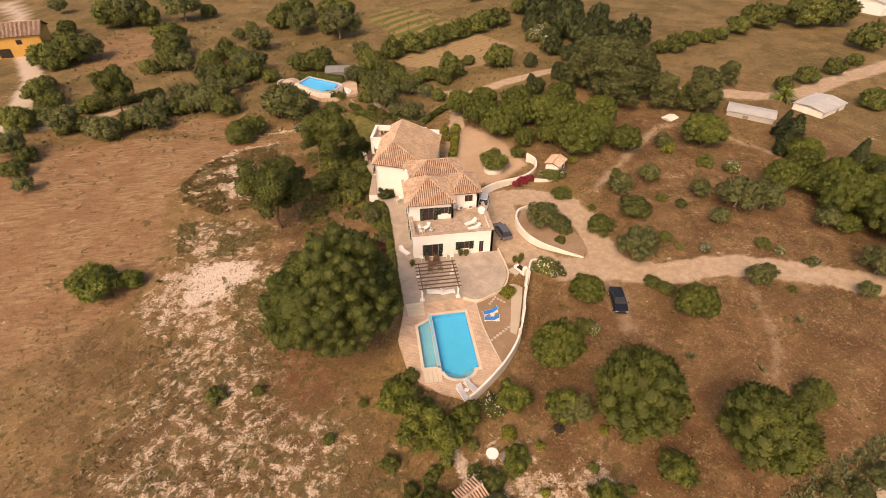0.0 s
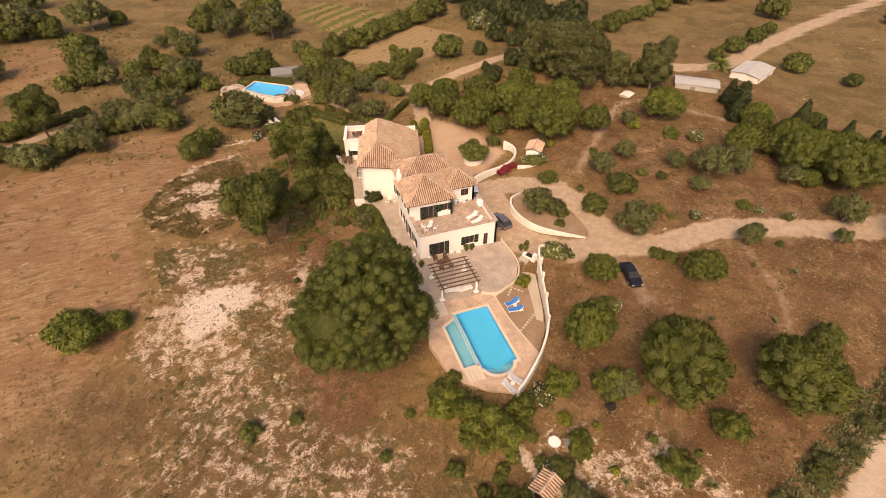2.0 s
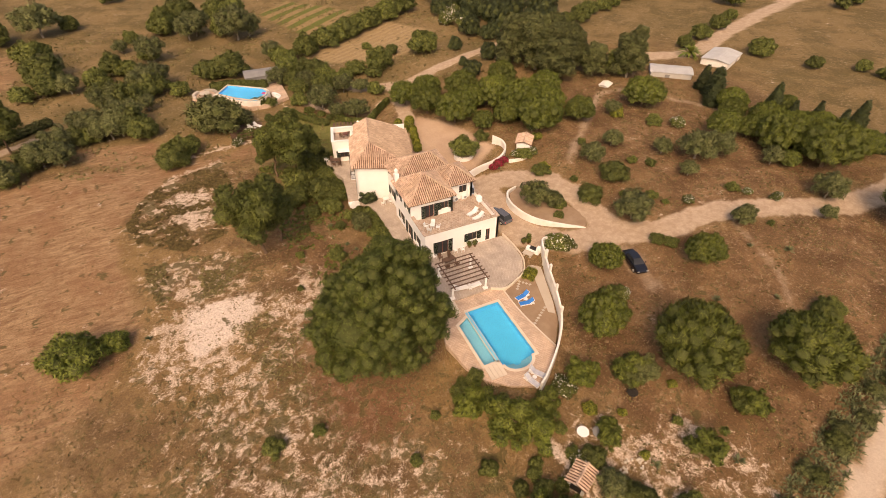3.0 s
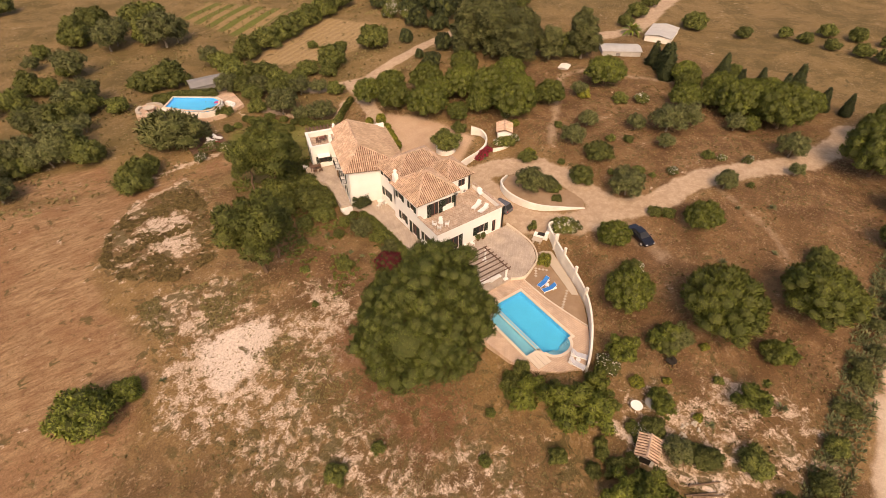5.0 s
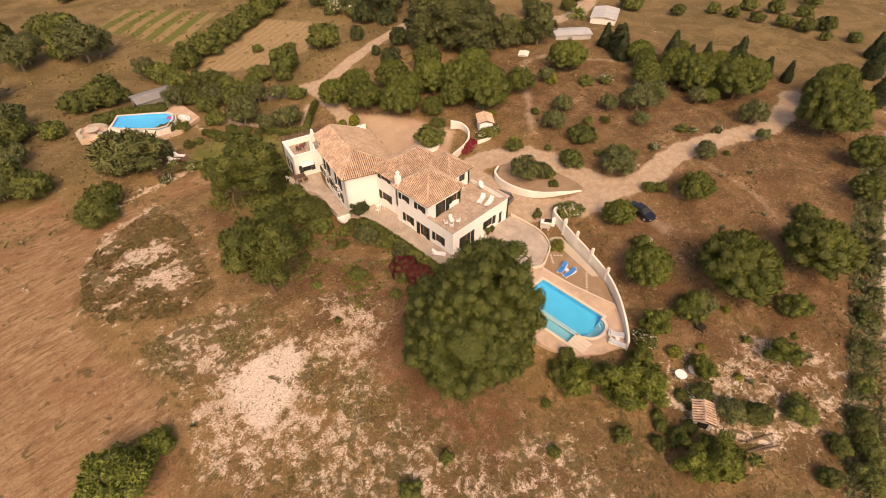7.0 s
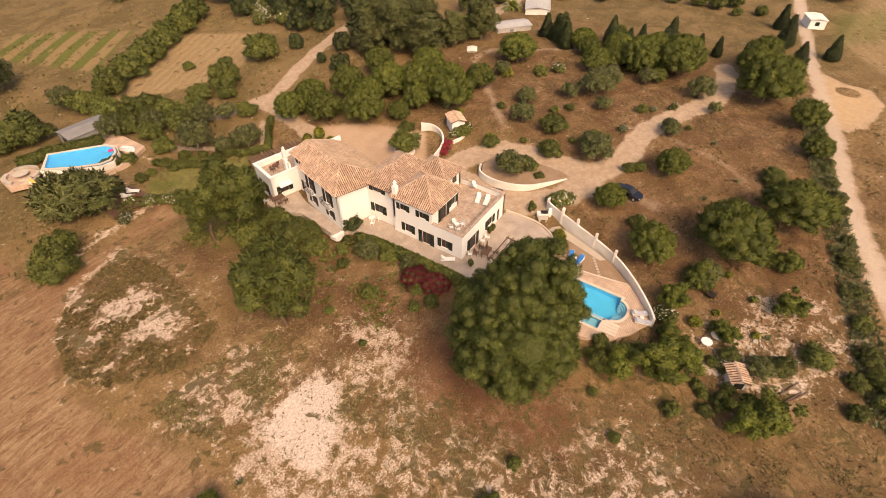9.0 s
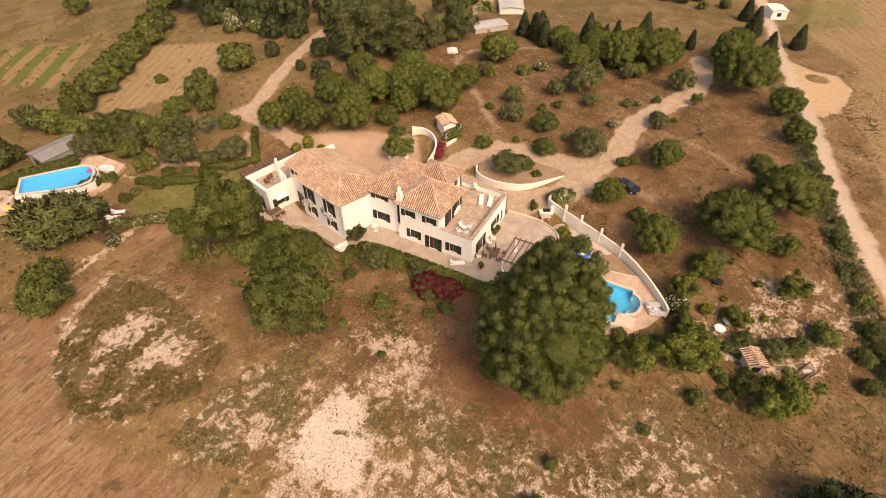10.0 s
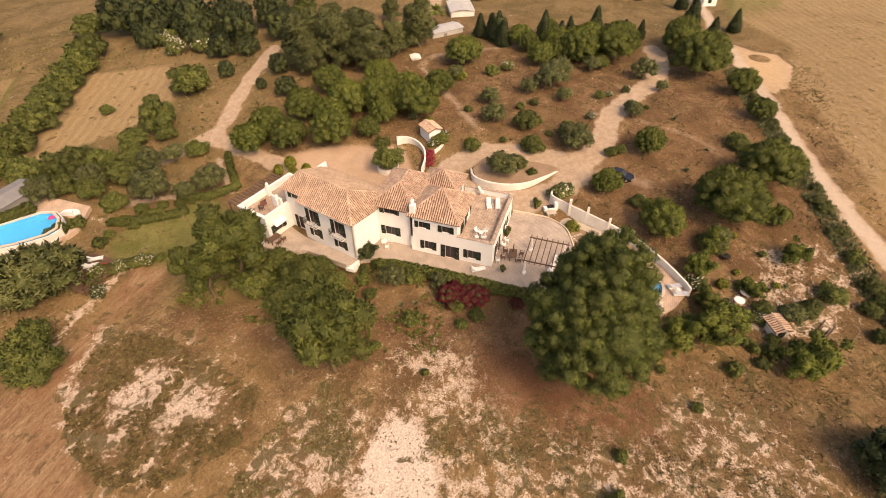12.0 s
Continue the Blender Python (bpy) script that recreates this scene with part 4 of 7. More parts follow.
pool("paddling_pool", BABY, 0.55, LINER_PALE, PZ, "shallow pale-blue paddling basin beside the pool")
part("island_wall", boxed(5.4, 5.7, 36.0, 43.9, PZ - 0.3, PZ + 0.055), LINER_PALE, main_pool, "pale blue tiled wall between the basins")
# steps beside the deck
stairs = thing("garden_stairs", Matrix(), "flight of low sandy stone steps beside the pool", "steps", kind="structure")
for k in range(5):
    part("step", boxed(2.7 + 0.05 * k, 5.0, 46.3 - 0.42 * (k + 1), 46.3 - 0.42 * k, 0.3, FLOOR - 0.05 - 0.055 * k, bev=0.015), COPING, stairs)
low = thing("pool_steps", Matrix(), "broad pale stone steps at the foot of the pool", "steps", kind="structure")
for k in range(4):
    part("step", boxed(3.7 + 0.5 * k, 4.15 + 0.5 * k, 33.9, 35.75, PZ, PZ + 0.10 - 0.015 * k, bev=0.01), COPING, low)
gravel_bed = tagged(part("gravel_bed", slab([(11.75, 45.2), (11.8, 41), (12.7, 35.2), (13.4, 35.9), (15.2, 38.2), (16.6, 41.4), (18.0, 45.5), (18.4, 47.5), (17.2, 49.3), (15.8, 47.1), (13.9, 46.1)], [], 0.0, PZ - 0.05), GRAVEL), "brown gravel garden beside the pool", "ground", kind="structure")
walkway = tagged(part("walkway", slab([(17.0, 48.6), (18.5, 47.2), (17.8, 45.0), (16.3, 40.9), (15.5, 39.3), (14.9, 39.9), (15.6, 42.3), (16.6, 45.8)], [], 0.2, PZ + 0.03), CONCRETE), "pale paved walk along the garden wall", "pavement", kind="structure")
WALL_LINE = [(24.4, 49.0), (22.6, 49.9), (21.3, 50.2), (20.3, 50.0), (19.4, 48.2), (18.4, 45.8), (16.8, 41.2), (15.3, 37.9), (13.3, 35.3), (11.1, 33.2), (9.1, 31.6), (8.0, 30.9)]
garden_wall = tagged(part("garden_wall", curved_wall(WALL_LINE, [2.5, 2.9, 3.0, 3.0, 2.9, 2.8, 2.4, 2.1, 1.95, 1.9, 1.85, 1.8], 0.26, lambda x, y: min(ground_at(x, y), 0.8) - 0.6), WHITE_WALL), "curved whitewashed garden wall round the pool terrace", "wall", kind="structure")
pillar_group = "white pillars on the garden wall"
for x, y, z, w in ((19.0, 47.2, 3.7, 0.55), (18.0, 44.6, 3.65, 0.3), (16.9, 41.5, 3.3, 0.3), (15.5, 38.3, 3.0, 0.3)):
    p = part("pillar", boxed(x - w / 2, x + w / 2, y - 0.17, y + 0.17, 0.6, z, bev=0.03), WHITE_WALL)
    tagged(p, "whitewashed square pillar on the garden wall", "pillar", pillar_group)
# island planter on the drive
isl = [(28.0, 50.4), (25.2, 52.2), (22.6, 54.4), (21.3, 57.0), (21.0, 60.0), (22.0, 62.4), (24.0, 63.4)]
tagged(part("planter_wall", curved_wall(isl, [1.95 + 0.35, 2.6, 2.75, 2.8, 2.85, 2.8, 2.6], 0.3, lambda x, y: ground_at(x, y) - 0.3), WHITE_WALL), "curved white retaining wall of the drive island", "wall", kind="structure")
tagged(part("planter_soil", slab([(28.0, 50.5), (25.2, 52.4), (22.8, 54.6), (21.5, 57.1), (21.2, 60.0), (22.2, 62.2), (24.2, 63.2), (27.5, 62.3), (29.8, 59), (30.0, 55), (29.2, 52)], [], 1.6, 2.45), GRAVEL), "brown soil of the drive island", "ground", kind="structure")
# round tree planter in the court
ring = [(21.4 + 1.75 * math.cos(a), 76.6 + 1.75 * math.sin(a)) for a in np.linspace(0, 2 * math.pi, 33)[:-1]]
tagged(part("round_planter", slab(ring, [[(21.4 + 1.5 * math.cos(a), 76.6 + 1.5 * math.sin(a)) for a in np.linspace(0, 2 * math.pi, 33)[:-1]]], 0.8, ground_at(21.4, 76.6) + 0.75), WHITE_WALL), "round white planter under a dense tree", "planter", kind="structure")
# wall and gate by the court
tagged(part("court_wall", curved_wall([(15.6, 67.0), (18.5, 69.4), (21.0, 70.6), (24.0, 71.2), (26.4, 72.2), (28.2, 74.0), (28.6, 76.0), (27.6, 77.6)], [3.0, 2.9, 2.9, 3.0, 3.1, 3.3, 3.6, 3.9], 0.3, lambda x, y: ground_at(x, y) - 0.3), WHITE_WALL), "curved white court wall rising to a gate", "wall", kind="structure")
tagged(part("flower_wall", curved_wall([(27.0, 70.6), (29.5, 70.0), (32.2, 71.0), (32.8, 72.8)], [2.9, 2.9, 3.0, 3.0], 0.28, lambda x, y: ground_at(x, y) - 0.3), WHITE_WALL), "low white wall of the flower bed", "wall", kind="structure")
tagged(part("patio_kerb", curved_wall([(17.0, 55.0), (17.3, 52.0), (17.1, 49.5), (15.8, 47.2), (14.0, 46.2), (11.9, 45.5), (10.3, 46.3)], [1.5, 1.3, FLOOR + 0.1, FLOOR + 0.08, FLOOR + 0.06, FLOOR + 0.05, FLOOR + 0.05], 0.2, lambda x, y: 0.3), COPING), "pale stone kerb round the patio", "kerb", kind="structure")
tagged(part("deck_kerb", curved_wall([(11.75, 45.3), (11.85, 41), (12.75, 35.1)], [PZ + 0.04, PZ + 0.04, PZ + 0.04], 0.16, lambda x, y: 0.2), COPING), "pale stone edging between deck and gravel", "kerb", kind="structure")

# ---- plants ----
def sprays(C, N, size, rng, blades=3, width=0.45, spread=0.75):
    """Leaf sprays: at each place a few pointed blades fan out round the outward direction."""
    n = len(C)
    V = np.zeros((n, 1 + 3 * blades, 3))
    V[:, 0] = C
    faces = []
    for b in range(blades):
        d = N + spread * rng.normal(size=(n, 3))
        d /= np.linalg.norm(d, axis=1)[:, None] + 1e-9
        s = np.cross(d, rng.normal(size=(n, 3)))
        s /= np.linalg.norm(s, axis=1)[:, None] + 1e-9
        L = (size * rng.uniform(0.6, 1.25, n))[:, None]
        mid = C + d * L * 0.55
        V[:, 1 + 3 * b] = mid + s * L * width
        V[:, 2 + 3 * b] = C + d * L
        V[:, 3 + 3 * b] = mid - s * L * width
    base = (np.arange(n) * (1 + 3 * blades))[:, None]
    for b in range(blades):
        faces.append(base + np.array([0, 1 + 3 * b, 2 + 3 * b, 3 + 3 * b]))
    return V.reshape(-1, 3), np.concatenate(faces)


_ico = bmesh.new()
bmesh.ops.create_icosphere(_ico, subdivisions=2, radius=1)
ICO_V = np.array([v.co[:] for v in _ico.verts])
_ico.verts.index_update()
ICO_F = np.array([[v.index for v in f.verts] for f in _ico.faces])
_ico.free()


def np_mesh(V, F):
    me = bpy.data.meshes.new("mesh")
    me.from_pydata(V.tolist(), [], [tuple(f) for f in F.tolist()])
    return me


def tri_mesh(V, F, N):
    """A mesh of triangles whose shading follows the rounding of the clumps that the leaves sit on."""
    me = bpy.data.meshes.new("mesh")
    me.vertices.add(len(V)), me.loops.add(3 * len(F)), me.polygons.add(len(F))
    me.vertices.foreach_set("co", V.astype(np.float32).ravel())
    me.loops.foreach_set("vertex_index", F.astype(np.int32).ravel())
    me.polygons.foreach_set("loop_start", np.arange(0, 3 * len(F), 3, dtype=np.int32))
    me.update(calc_edges=True)
    me.normals_split_custom_set_from_vertices(N.tolist())
    return me


def unit(v):
    return v / (np.linalg.norm(v, axis=1)[:, None] + 1e-9)


def crown(lumps, count, size, seed, core=0.8, blades=4, width=0.3, up=-0.6, spread=0.75, rise=0.0):
    """A crown of pointed leaf blades over many uneven clumps, each with a heart coloured dark as shaded foliage."""
    rng = np.random.default_rng(seed)
    L = np.array(lumps)
    c, r = L[:, :3], L[:, 3]
    pick = rng.choice(len(L), count * 3, p=r ** 2 / (r ** 2).sum())
    d = unit(rng.normal(size=(count * 3, 3)))
    p = c[pick] + d * (r[pick] * rng.uniform(0.74, 1.06, count * 3))[:, None]
    ok = d[:, 2] > up
    for k in range(len(L)):
        ok &= ~((np.linalg.norm(p - c[k], axis=1) < r[k] * 0.72) & (pick != k))
    p, d = p[ok][:count], d[ok][:count]
    p, d = np.repeat(p, blades, 0), np.repeat(d, blades, 0)
    n = len(p)
    way = unit(unit(d + np.array([0, 0, rise])) + spread * rng.normal(size=(n, 3)))
    side = unit(np.cross(way, rng.normal(size=(n, 3))))
    ln = (size * rng.uniform(0.55, 1.3, n))[:, None]
    p = p + size * 0.25 * rng.normal(size=(n, 3))
    A, B, T = p + side * ln * width, p - side * ln * width, p + way * ln
    mid = c.mean(0)
    nrm = unit(0.95 * d + 0.2 * unit(p - mid) + np.array([0, 0, 0.5]) + 0.42 * rng.normal(size=(n, 3)))
    flip = (np.cross(B - A, T - A) * nrm).sum(1) < 0
    A[flip], B[flip] = B[flip].copy(), A[flip].copy()
    V = np.stack([A, B, T], 1).reshape(-1, 3)
    F = np.arange(3 * n).reshape(-1, 3)
    N = np.repeat(nrm, 3, 0)
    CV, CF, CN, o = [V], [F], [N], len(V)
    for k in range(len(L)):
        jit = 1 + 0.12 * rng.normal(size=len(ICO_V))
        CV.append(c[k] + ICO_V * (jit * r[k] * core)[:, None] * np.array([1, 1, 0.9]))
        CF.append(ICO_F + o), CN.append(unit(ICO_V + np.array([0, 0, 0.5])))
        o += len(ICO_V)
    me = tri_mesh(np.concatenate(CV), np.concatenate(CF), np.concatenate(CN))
    me["sprays"] = n
    return me


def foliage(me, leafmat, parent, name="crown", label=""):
    """The crown with its leaves outside and filler cores within, the inner shade put into their colour."""
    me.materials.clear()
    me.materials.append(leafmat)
    me.materials.append(CORE_SHADE)
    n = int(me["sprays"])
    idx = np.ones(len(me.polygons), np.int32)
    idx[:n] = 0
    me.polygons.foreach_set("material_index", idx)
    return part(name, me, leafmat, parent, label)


def dome_lumps(rng, n, rx, rz, cz, lr, flat=-0.25, dent=0.12):
    out = []
    for k in range(n):
        z = flat + (1 - flat) * (k + 0.5) / n
        a = k * 2.39996 + rng.uniform(-0.3, 0.3)
        s = math.sqrt(max(0.0, 1 - z * z))
        f = 1 - lr / rx + rng.uniform(-dent, dent)
        out.append((rx * f * s * math.cos(a), rx * f * s * math.sin(a), cz + rz * f * z, lr * rng.uniform(0.75, 1.25)))
    out.append((0, 0, cz, rx * 0.62))
    return out


def trunk_mesh(h, r, limbs, seed, lean=0.05, spread=0.5, top=1.0):
    rng = random.Random(seed)
    bm = bmesh.new()
    p, q = Vector((0, 0, -0.1)), None
    for k in range(4):
        q = Vector((rng.uniform(-lean, lean) * h, rng.uniform(-lean, lean) * h, h * (k + 1) / 4))
        tube(bm, p, q, r * (1 - 0.16 * k), r * (1 - 0.16 * (k + 1)), 8)
        p = q
    for k in range(limbs):
        a = k * 2.4 + rng.uniform(-0.4, 0.4)
        s = Vector((0, 0, h * rng.uniform(0.55, 0.98)))
        e = s + Vector((math.cos(a) * spread, math.sin(a) * spread, rng.uniform(0.25, 0.6) * top))
        mid = s.lerp(e, 0.5) + Vector((0, 0, 0.06))
        tube(bm, s, mid, r * 0.42, r * 0.3, 6), tube(bm, mid, e, r * 0.3, r * 0.12, 6)
    return from_bm(bm)


PROTO = {}


def kind_mesh(kind, var):
    """Trunk and crown of one plant, for a crown one metre in radius."""
    seed = sum(map(ord, kind)) * 7 + var
    rng = random.Random(seed)
    if kind == "pine":
        return trunk_mesh(0.55, 0.07, 6, seed), crown(dome_lumps(rng, 64, 1.0, 0.8, 0.82, 0.18, -0.4, 0.09) + [(0, 0, 0.9, 0.68), (0.2, 0.1, 0.8, 0.64), (-0.2, -0.1, 0.8, 0.64)], 6400, 0.088, seed, 0.78, width=0.11, spread=0.36, rise=1.0)
    if kind == "loose":
        lumps = [(rng.gauss(0, 0.42), rng.gauss(0, 0.42), 0.55 + 1.0 * rng.random(), rng.uniform(0.14, 0.30)) for k in range(34)]
        return trunk_mesh(1.2, 0.06, 9, seed, 0.08, 0.5), crown(lumps, 2600, 0.12, seed, 0.62, width=0.2, up=-0.9, spread=0.8, rise=0.2)
    if kind == "shrub":
        return trunk_mesh(0.3, 0.05, 5, seed), crown(dome_lumps(rng, 20, 1.0, 0.8, 0.52, 0.32, -0.3, 0.24), 1900, 0.12, seed, 0.74, width=0.2)
    if kind == "far":
        return trunk_mesh(0.3, 0.05, 5, seed), crown(dome_lumps(rng, 24, 1.0, 0.85, 0.58, 0.3, -0.3, 0.24), 1500, 0.115, seed, 0.76, width=0.26)
    if kind == "distant":
        return trunk_mesh(0.3, 0.05, 3, seed), crown(dome_lumps(rng, 14, 1.0, 0.85, 0.58, 0.34, -0.3, 0.24), 600, 0.14, seed, 0.78, blades=3, width=0.26)
    if kind == "olive":
        return trunk_mesh(0.6, 0.075, 6, seed, 0.12), crown(dome_lumps(rng, 24, 1.0, 0.72, 0.95, 0.28, -0.5, 0.28), 1700, 0.12, seed, 0.6, width=0.2, spread=1.0)
    if kind == "tall":
        lumps = [(rng.uniform(-0.66, 0.66) * (1 - 0.28 * z), rng.uniform(-0.66, 0.66) * (1 - 0.28 * z), 0.6 + z, rng.uniform(0.18, 0.36)) for z in np.linspace(0, 1.75, 44)]
        return trunk_mesh(1.7, 0.07, 10, seed), crown(lumps, 3600, 0.11, seed, 0.6, width=0.2, spread=1.0)
    if kind == "cypress":
        lumps = [(rng.uniform(-0.16, 0.16) * (1 - z / 3.2), rng.uniform(-0.16, 0.16) * (1 - z / 3.2), 0.35 + z, 0.62 * (1 - z / 3.2) * rng.uniform(0.8, 1.15) + 0.08) for z in np.linspace(0, 2.9, 26)]
        return trunk_mesh(1.0, 0.1, 3, seed), crown(lumps, 1900, 0.2, seed, 0.76, width=0.2, rise=0.5)
    if kind == "hightree":
        lumps = [(math.cos(k * 2.4) * rng.uniform(0.1, 0.8), math.sin(k * 2.4) * rng.uniform(0.1, 0.8), 1.1 + rng.uniform(0, 1.0) + 0.008 * k, rng.uniform(0.14, 0.30)) for k in range(40)]
        return trunk_mesh(1.7, 0.055, 9, seed, 0.05, 0.6), crown(lumps, 6500, 0.075, seed, 0.6, width=0.18, up=-0.9, spread=0.7, rise=0.3)


GROW = {}


def plant(kind, x, y, r, leafmat, name, label, category, group, hz=1.0, z=None, flowers=False):
    var = random.randrange(4)
    key = (kind, var, leafmat.name, flowers)
    zz = ground_at(x, y) if z is None else z
    sc = Matrix.Diagonal((r * random.uniform(0.92, 1.08), r * random.uniform(0.92, 1.08), r * hz * random.uniform(0.92, 1.08), 1))
    m = Matrix.Translation((x, y, zz)) @ Matrix.Rotation(random.uniform(0, 6.28), 4, "Z") @ sc
    if key in GROW:
        src, s0 = GROW[key]
        ob = copy_thing(src, m @ Matrix.Diagonal((1 / s0[0], 1 / s0[1], 1 / s0[2], 1)))
        ob.name = name
        return tagged(ob, label, category, group)
    if (kind, var) not in PROTO:
        PROTO[kind, var] = kind_mesh(kind, var)
    tr, cr = PROTO[kind, var]
    ob = thing(name, m, label, category, group)
    part("trunk", tr, PALE_BARK if kind in ("olive", "tall") else BARK, ob)
    foliage(cr.copy(), leafmat, ob)
    if flowers:
        rng = np.random.default_rng(var)
        lm = dome_lumps(random.Random(sum(map(ord, kind)) * 7 + var), 16, 1.0, 0.8, 0.55, 0.36, -0.3, 0.2)
        foliage(crown([(a, b, h, q * 1.06) for a, b, h, q in lm], 150, 0.10, 3 + var, 0.1, width=0.5), PETAL, ob, "blossoms", "scattered white blossoms")
    GROW[key] = (ob, tuple(ob.scale))
    return ob


def rows(kind, leafmat, name, label, category, group, *places, hz=1.0, flowers=False):
    for x, y, r in places:
        plant(kind, x, y, r, leafmat, name, label, category, group, hz, flowers=flowers)


# stone pines north of the court and in the eastern garden
rows("pine", PINE_LEAF, "stone_pine", "young stone pine with a dense rounded green crown", "tree", "stone pines beyond the court",
     (20.0, 101.5, 3.0), (22.4, 95.2, 2.9), (24.6, 100.6, 3.0), (31, 97.2, 3.2), (25.4, 88.4, 3.5), (28.8, 83.4, 2.1), (34.4, 89.6, 3.5), (37.2, 84.9, 3.8), (36.8, 77.2, 4.0), (44.9, 76, 2.9), (40, 96.5, 3.0), (30, 91, 3.0), (41, 81, 3.2), (45, 88, 3.2), (33.5, 82.5, 2.6))
rows("pine", PINE_LEAF, "stone_pine", "stone pine with a dense domed crown on brown earth", "tree", "stone pines in the eastern garden",
     (72.5, 66.4, 2.6), (72.5, 58.7, 3.0), (68.7, 53, 3.7), (70.8, 46, 4.5), (64.2, 60.5, 2.8), (78.2, 33.2, 3.7), (59.4, 75.6, 3.6), (67.5, 29.6, 4.9), (61.5, 22.3, 2.9), (52, 20.0, 2.3), (33.6, 20.6, 4.1), (18.9, 34.9, 3.0), (25.2, 42.8, 2.3), (36.6, 37.4, 2.6), (24.0, 26.4, 4.5), (76, 52, 3.2), (80, 46, 2.8), (82.4, 33, 3.8))
rows("pine", PINE_LEAF, "stone_pine", "stone pine in a dense stand beyond the drive", "tree", "stand of pines beyond the drive",
     (72.1, 58.9, 2.7), (67.7, 58.0, 2.3), (71.8, 53.9, 2.5), (77.0, 55.3, 2.4), (70.8, 49.0, 2.4), (67.4, 52.9, 2.2), (70.5, 64.3, 2.4), (81.4, 61.7, 2.2), (65.5, 48.3, 1.7))
rows("loose", PINE_LEAF, "young_pine", "slender young pine with a loose open crown", "tree", "pines below the pool",
     (12.7, 29.6, 1.9), (2.6, 28.6, 2.6), (4.4, 26.8, 2.2), (17.6, 28.2, 1.7), (0.2, 32.2, 2.0), (25.2, 19.6, 1.5), (18.4, 18.6, 1.7), (2.9, 18.0, 2.4), (1.0, 19.6, 1.8), (10.9, 23.2, 1.3), (7.4, 28.9, 1.7))

rows("olive", OLIVE_LEAF, "olive_tree", "grey-green olive tree with a loose crown", "tree", "olive trees in the garden",
     (51.6, 75, 1.7), (53.9, 56.4, 2.9), (49.1, 53, 1.4), (57.9, 55.4, 2.2), (63.5, 49.8, 1.7), (62.9, 39.6, 2.1), (38.7, 63.6, 2.0), (34.6, 48.7, 2.3), (46.5, 40.6, 1.5), (48.5, 41.2, 1.2), (58.2, 36.2, 1.1), (36.6, 50.6, 1.6), (44.5, 66, 1.6), (50, 60, 1.5), (18.6, 27.4, 1.6), (8.4, 19.4, 1.3), (-0.6, 66.5, 1.5), (1.0, 60.6, 1.2), (4.2, 108.8, 2.8), (6.2, 104.2, 1.8), (9.5, 101.9, 2.2))
rows("shrub", SHRUB_LEAF, "garden_shrub", "dense dark green shrub on dry ground", "shrub", "shrubs of the eastern garden",
     (38.5, 57.6, 2.1), (29.7, 65, 1.3), (32.1, 55.3, 1.8), (34.1, 43.1, 0.9), (41.4, 24.1, 1.4), (25.4, 20.0, 1.4), (42.3, 24.3, 1.4), (17.3, 28.2, 1.7), (56.2, 68.5, 1.3), (35.3, 41.7, 0.9), (25.8, 54.2, 0.8), (27.2, 56.0, 0.9), (23.5, 38, 1.2), (46, 58, 0.8), (52, 47, 0.9), (40, 51, 0.9), (30, 70.6, 1.2), (26.6, 80, 1.2), (8.6, 22.4, 1.1), (3.4, 30.9, 1.3), (2.2, 35, 0.9), (10, 17.5, 1.4), (13, 14.6, 1.5))
rows("shrub", SHRUB_LEAF, "slope_shrub", "leafy green shrub on the slope west of the villa", "shrub", "shrubs west of the villa",
     (-3.8, 77.8, 2.4), (-6.5, 83, 2.6), (-1.8, 82.5, 1.8), (-4.2, 87.5, 2.4), (-8.2, 78.2, 2.2), (-1.6, 76.2, 1.7), (-3.5, 73.4, 1.6), (1.6, 69.6, 1.1), (0.6, 64.2, 1.2), (-2.4, 91.5, 2.0), (-6.5, 73.6, 1.2), (1.0, 57.2, 0.9), (2.0, 54.0, 0.9), (-25, 98.6, 3.0), (-14.8, 36.9, 0.7), (-19.3, 36.8, 1.0), (0.6, 34.0, 1.4), (-6, 99, 0.7), (-2, 57.5, 0.9), (-5.6, 62.2, 1.2))
rows("shrub", SHRUB_LEAF, "small_bush", "small leafy bush on the dry slope", "shrub", "small bushes on the slope",
     (11.6, 24.1, 1.1), (7.6, 26.5, 0.7), (7.2, 23.5, 0.8), (6.9, 22.2, 0.8), (-1.0, 26.0, 0.9), (3.4, 24.5, 0.7), (2.7, 23.7, 0.7), (2.6, 21.8, 1.0), (4.5, 21.6, 0.7), (0.9, 35.2, 0.9), (2.2, 35.3, 0.6), (-6.9, 29.8, 0.6), (18.2, 21.8, 0.5), (4.2, 27.4, 0.9), (1.0, 23, 0.8), (-3.2, 33.5, 0.5), (-12, 58, 0.5), (-1.5, 70.5, 0.9), (-3.4, 68.6, 0.8), (0.2, 71, 0.8), (-2.6, 54.8, 0.9), (-4.4, 56.2, 0.8), (-10.5, 64.5, 0.6), (-8.6, 70, 0.7), (41, 49, 0.5), (50, 38.4, 0.5), (44, 60, 0.8), (40.5, 69, 0.8), (33, 60.5, 0.6), (37, 53.6, 0.6))
plant("shrub", -37.7, 56.2, 2.9, PINE_LEAF, "field_bush", "leafy green bush at the field edge", "shrub", "bushes at the field edge")
plant("shrub", -33.9, 57.4, 1.5, PINE_LEAF, "field_bush", "leafy green bush at the field edge", "shrub", "bushes at the field edge")
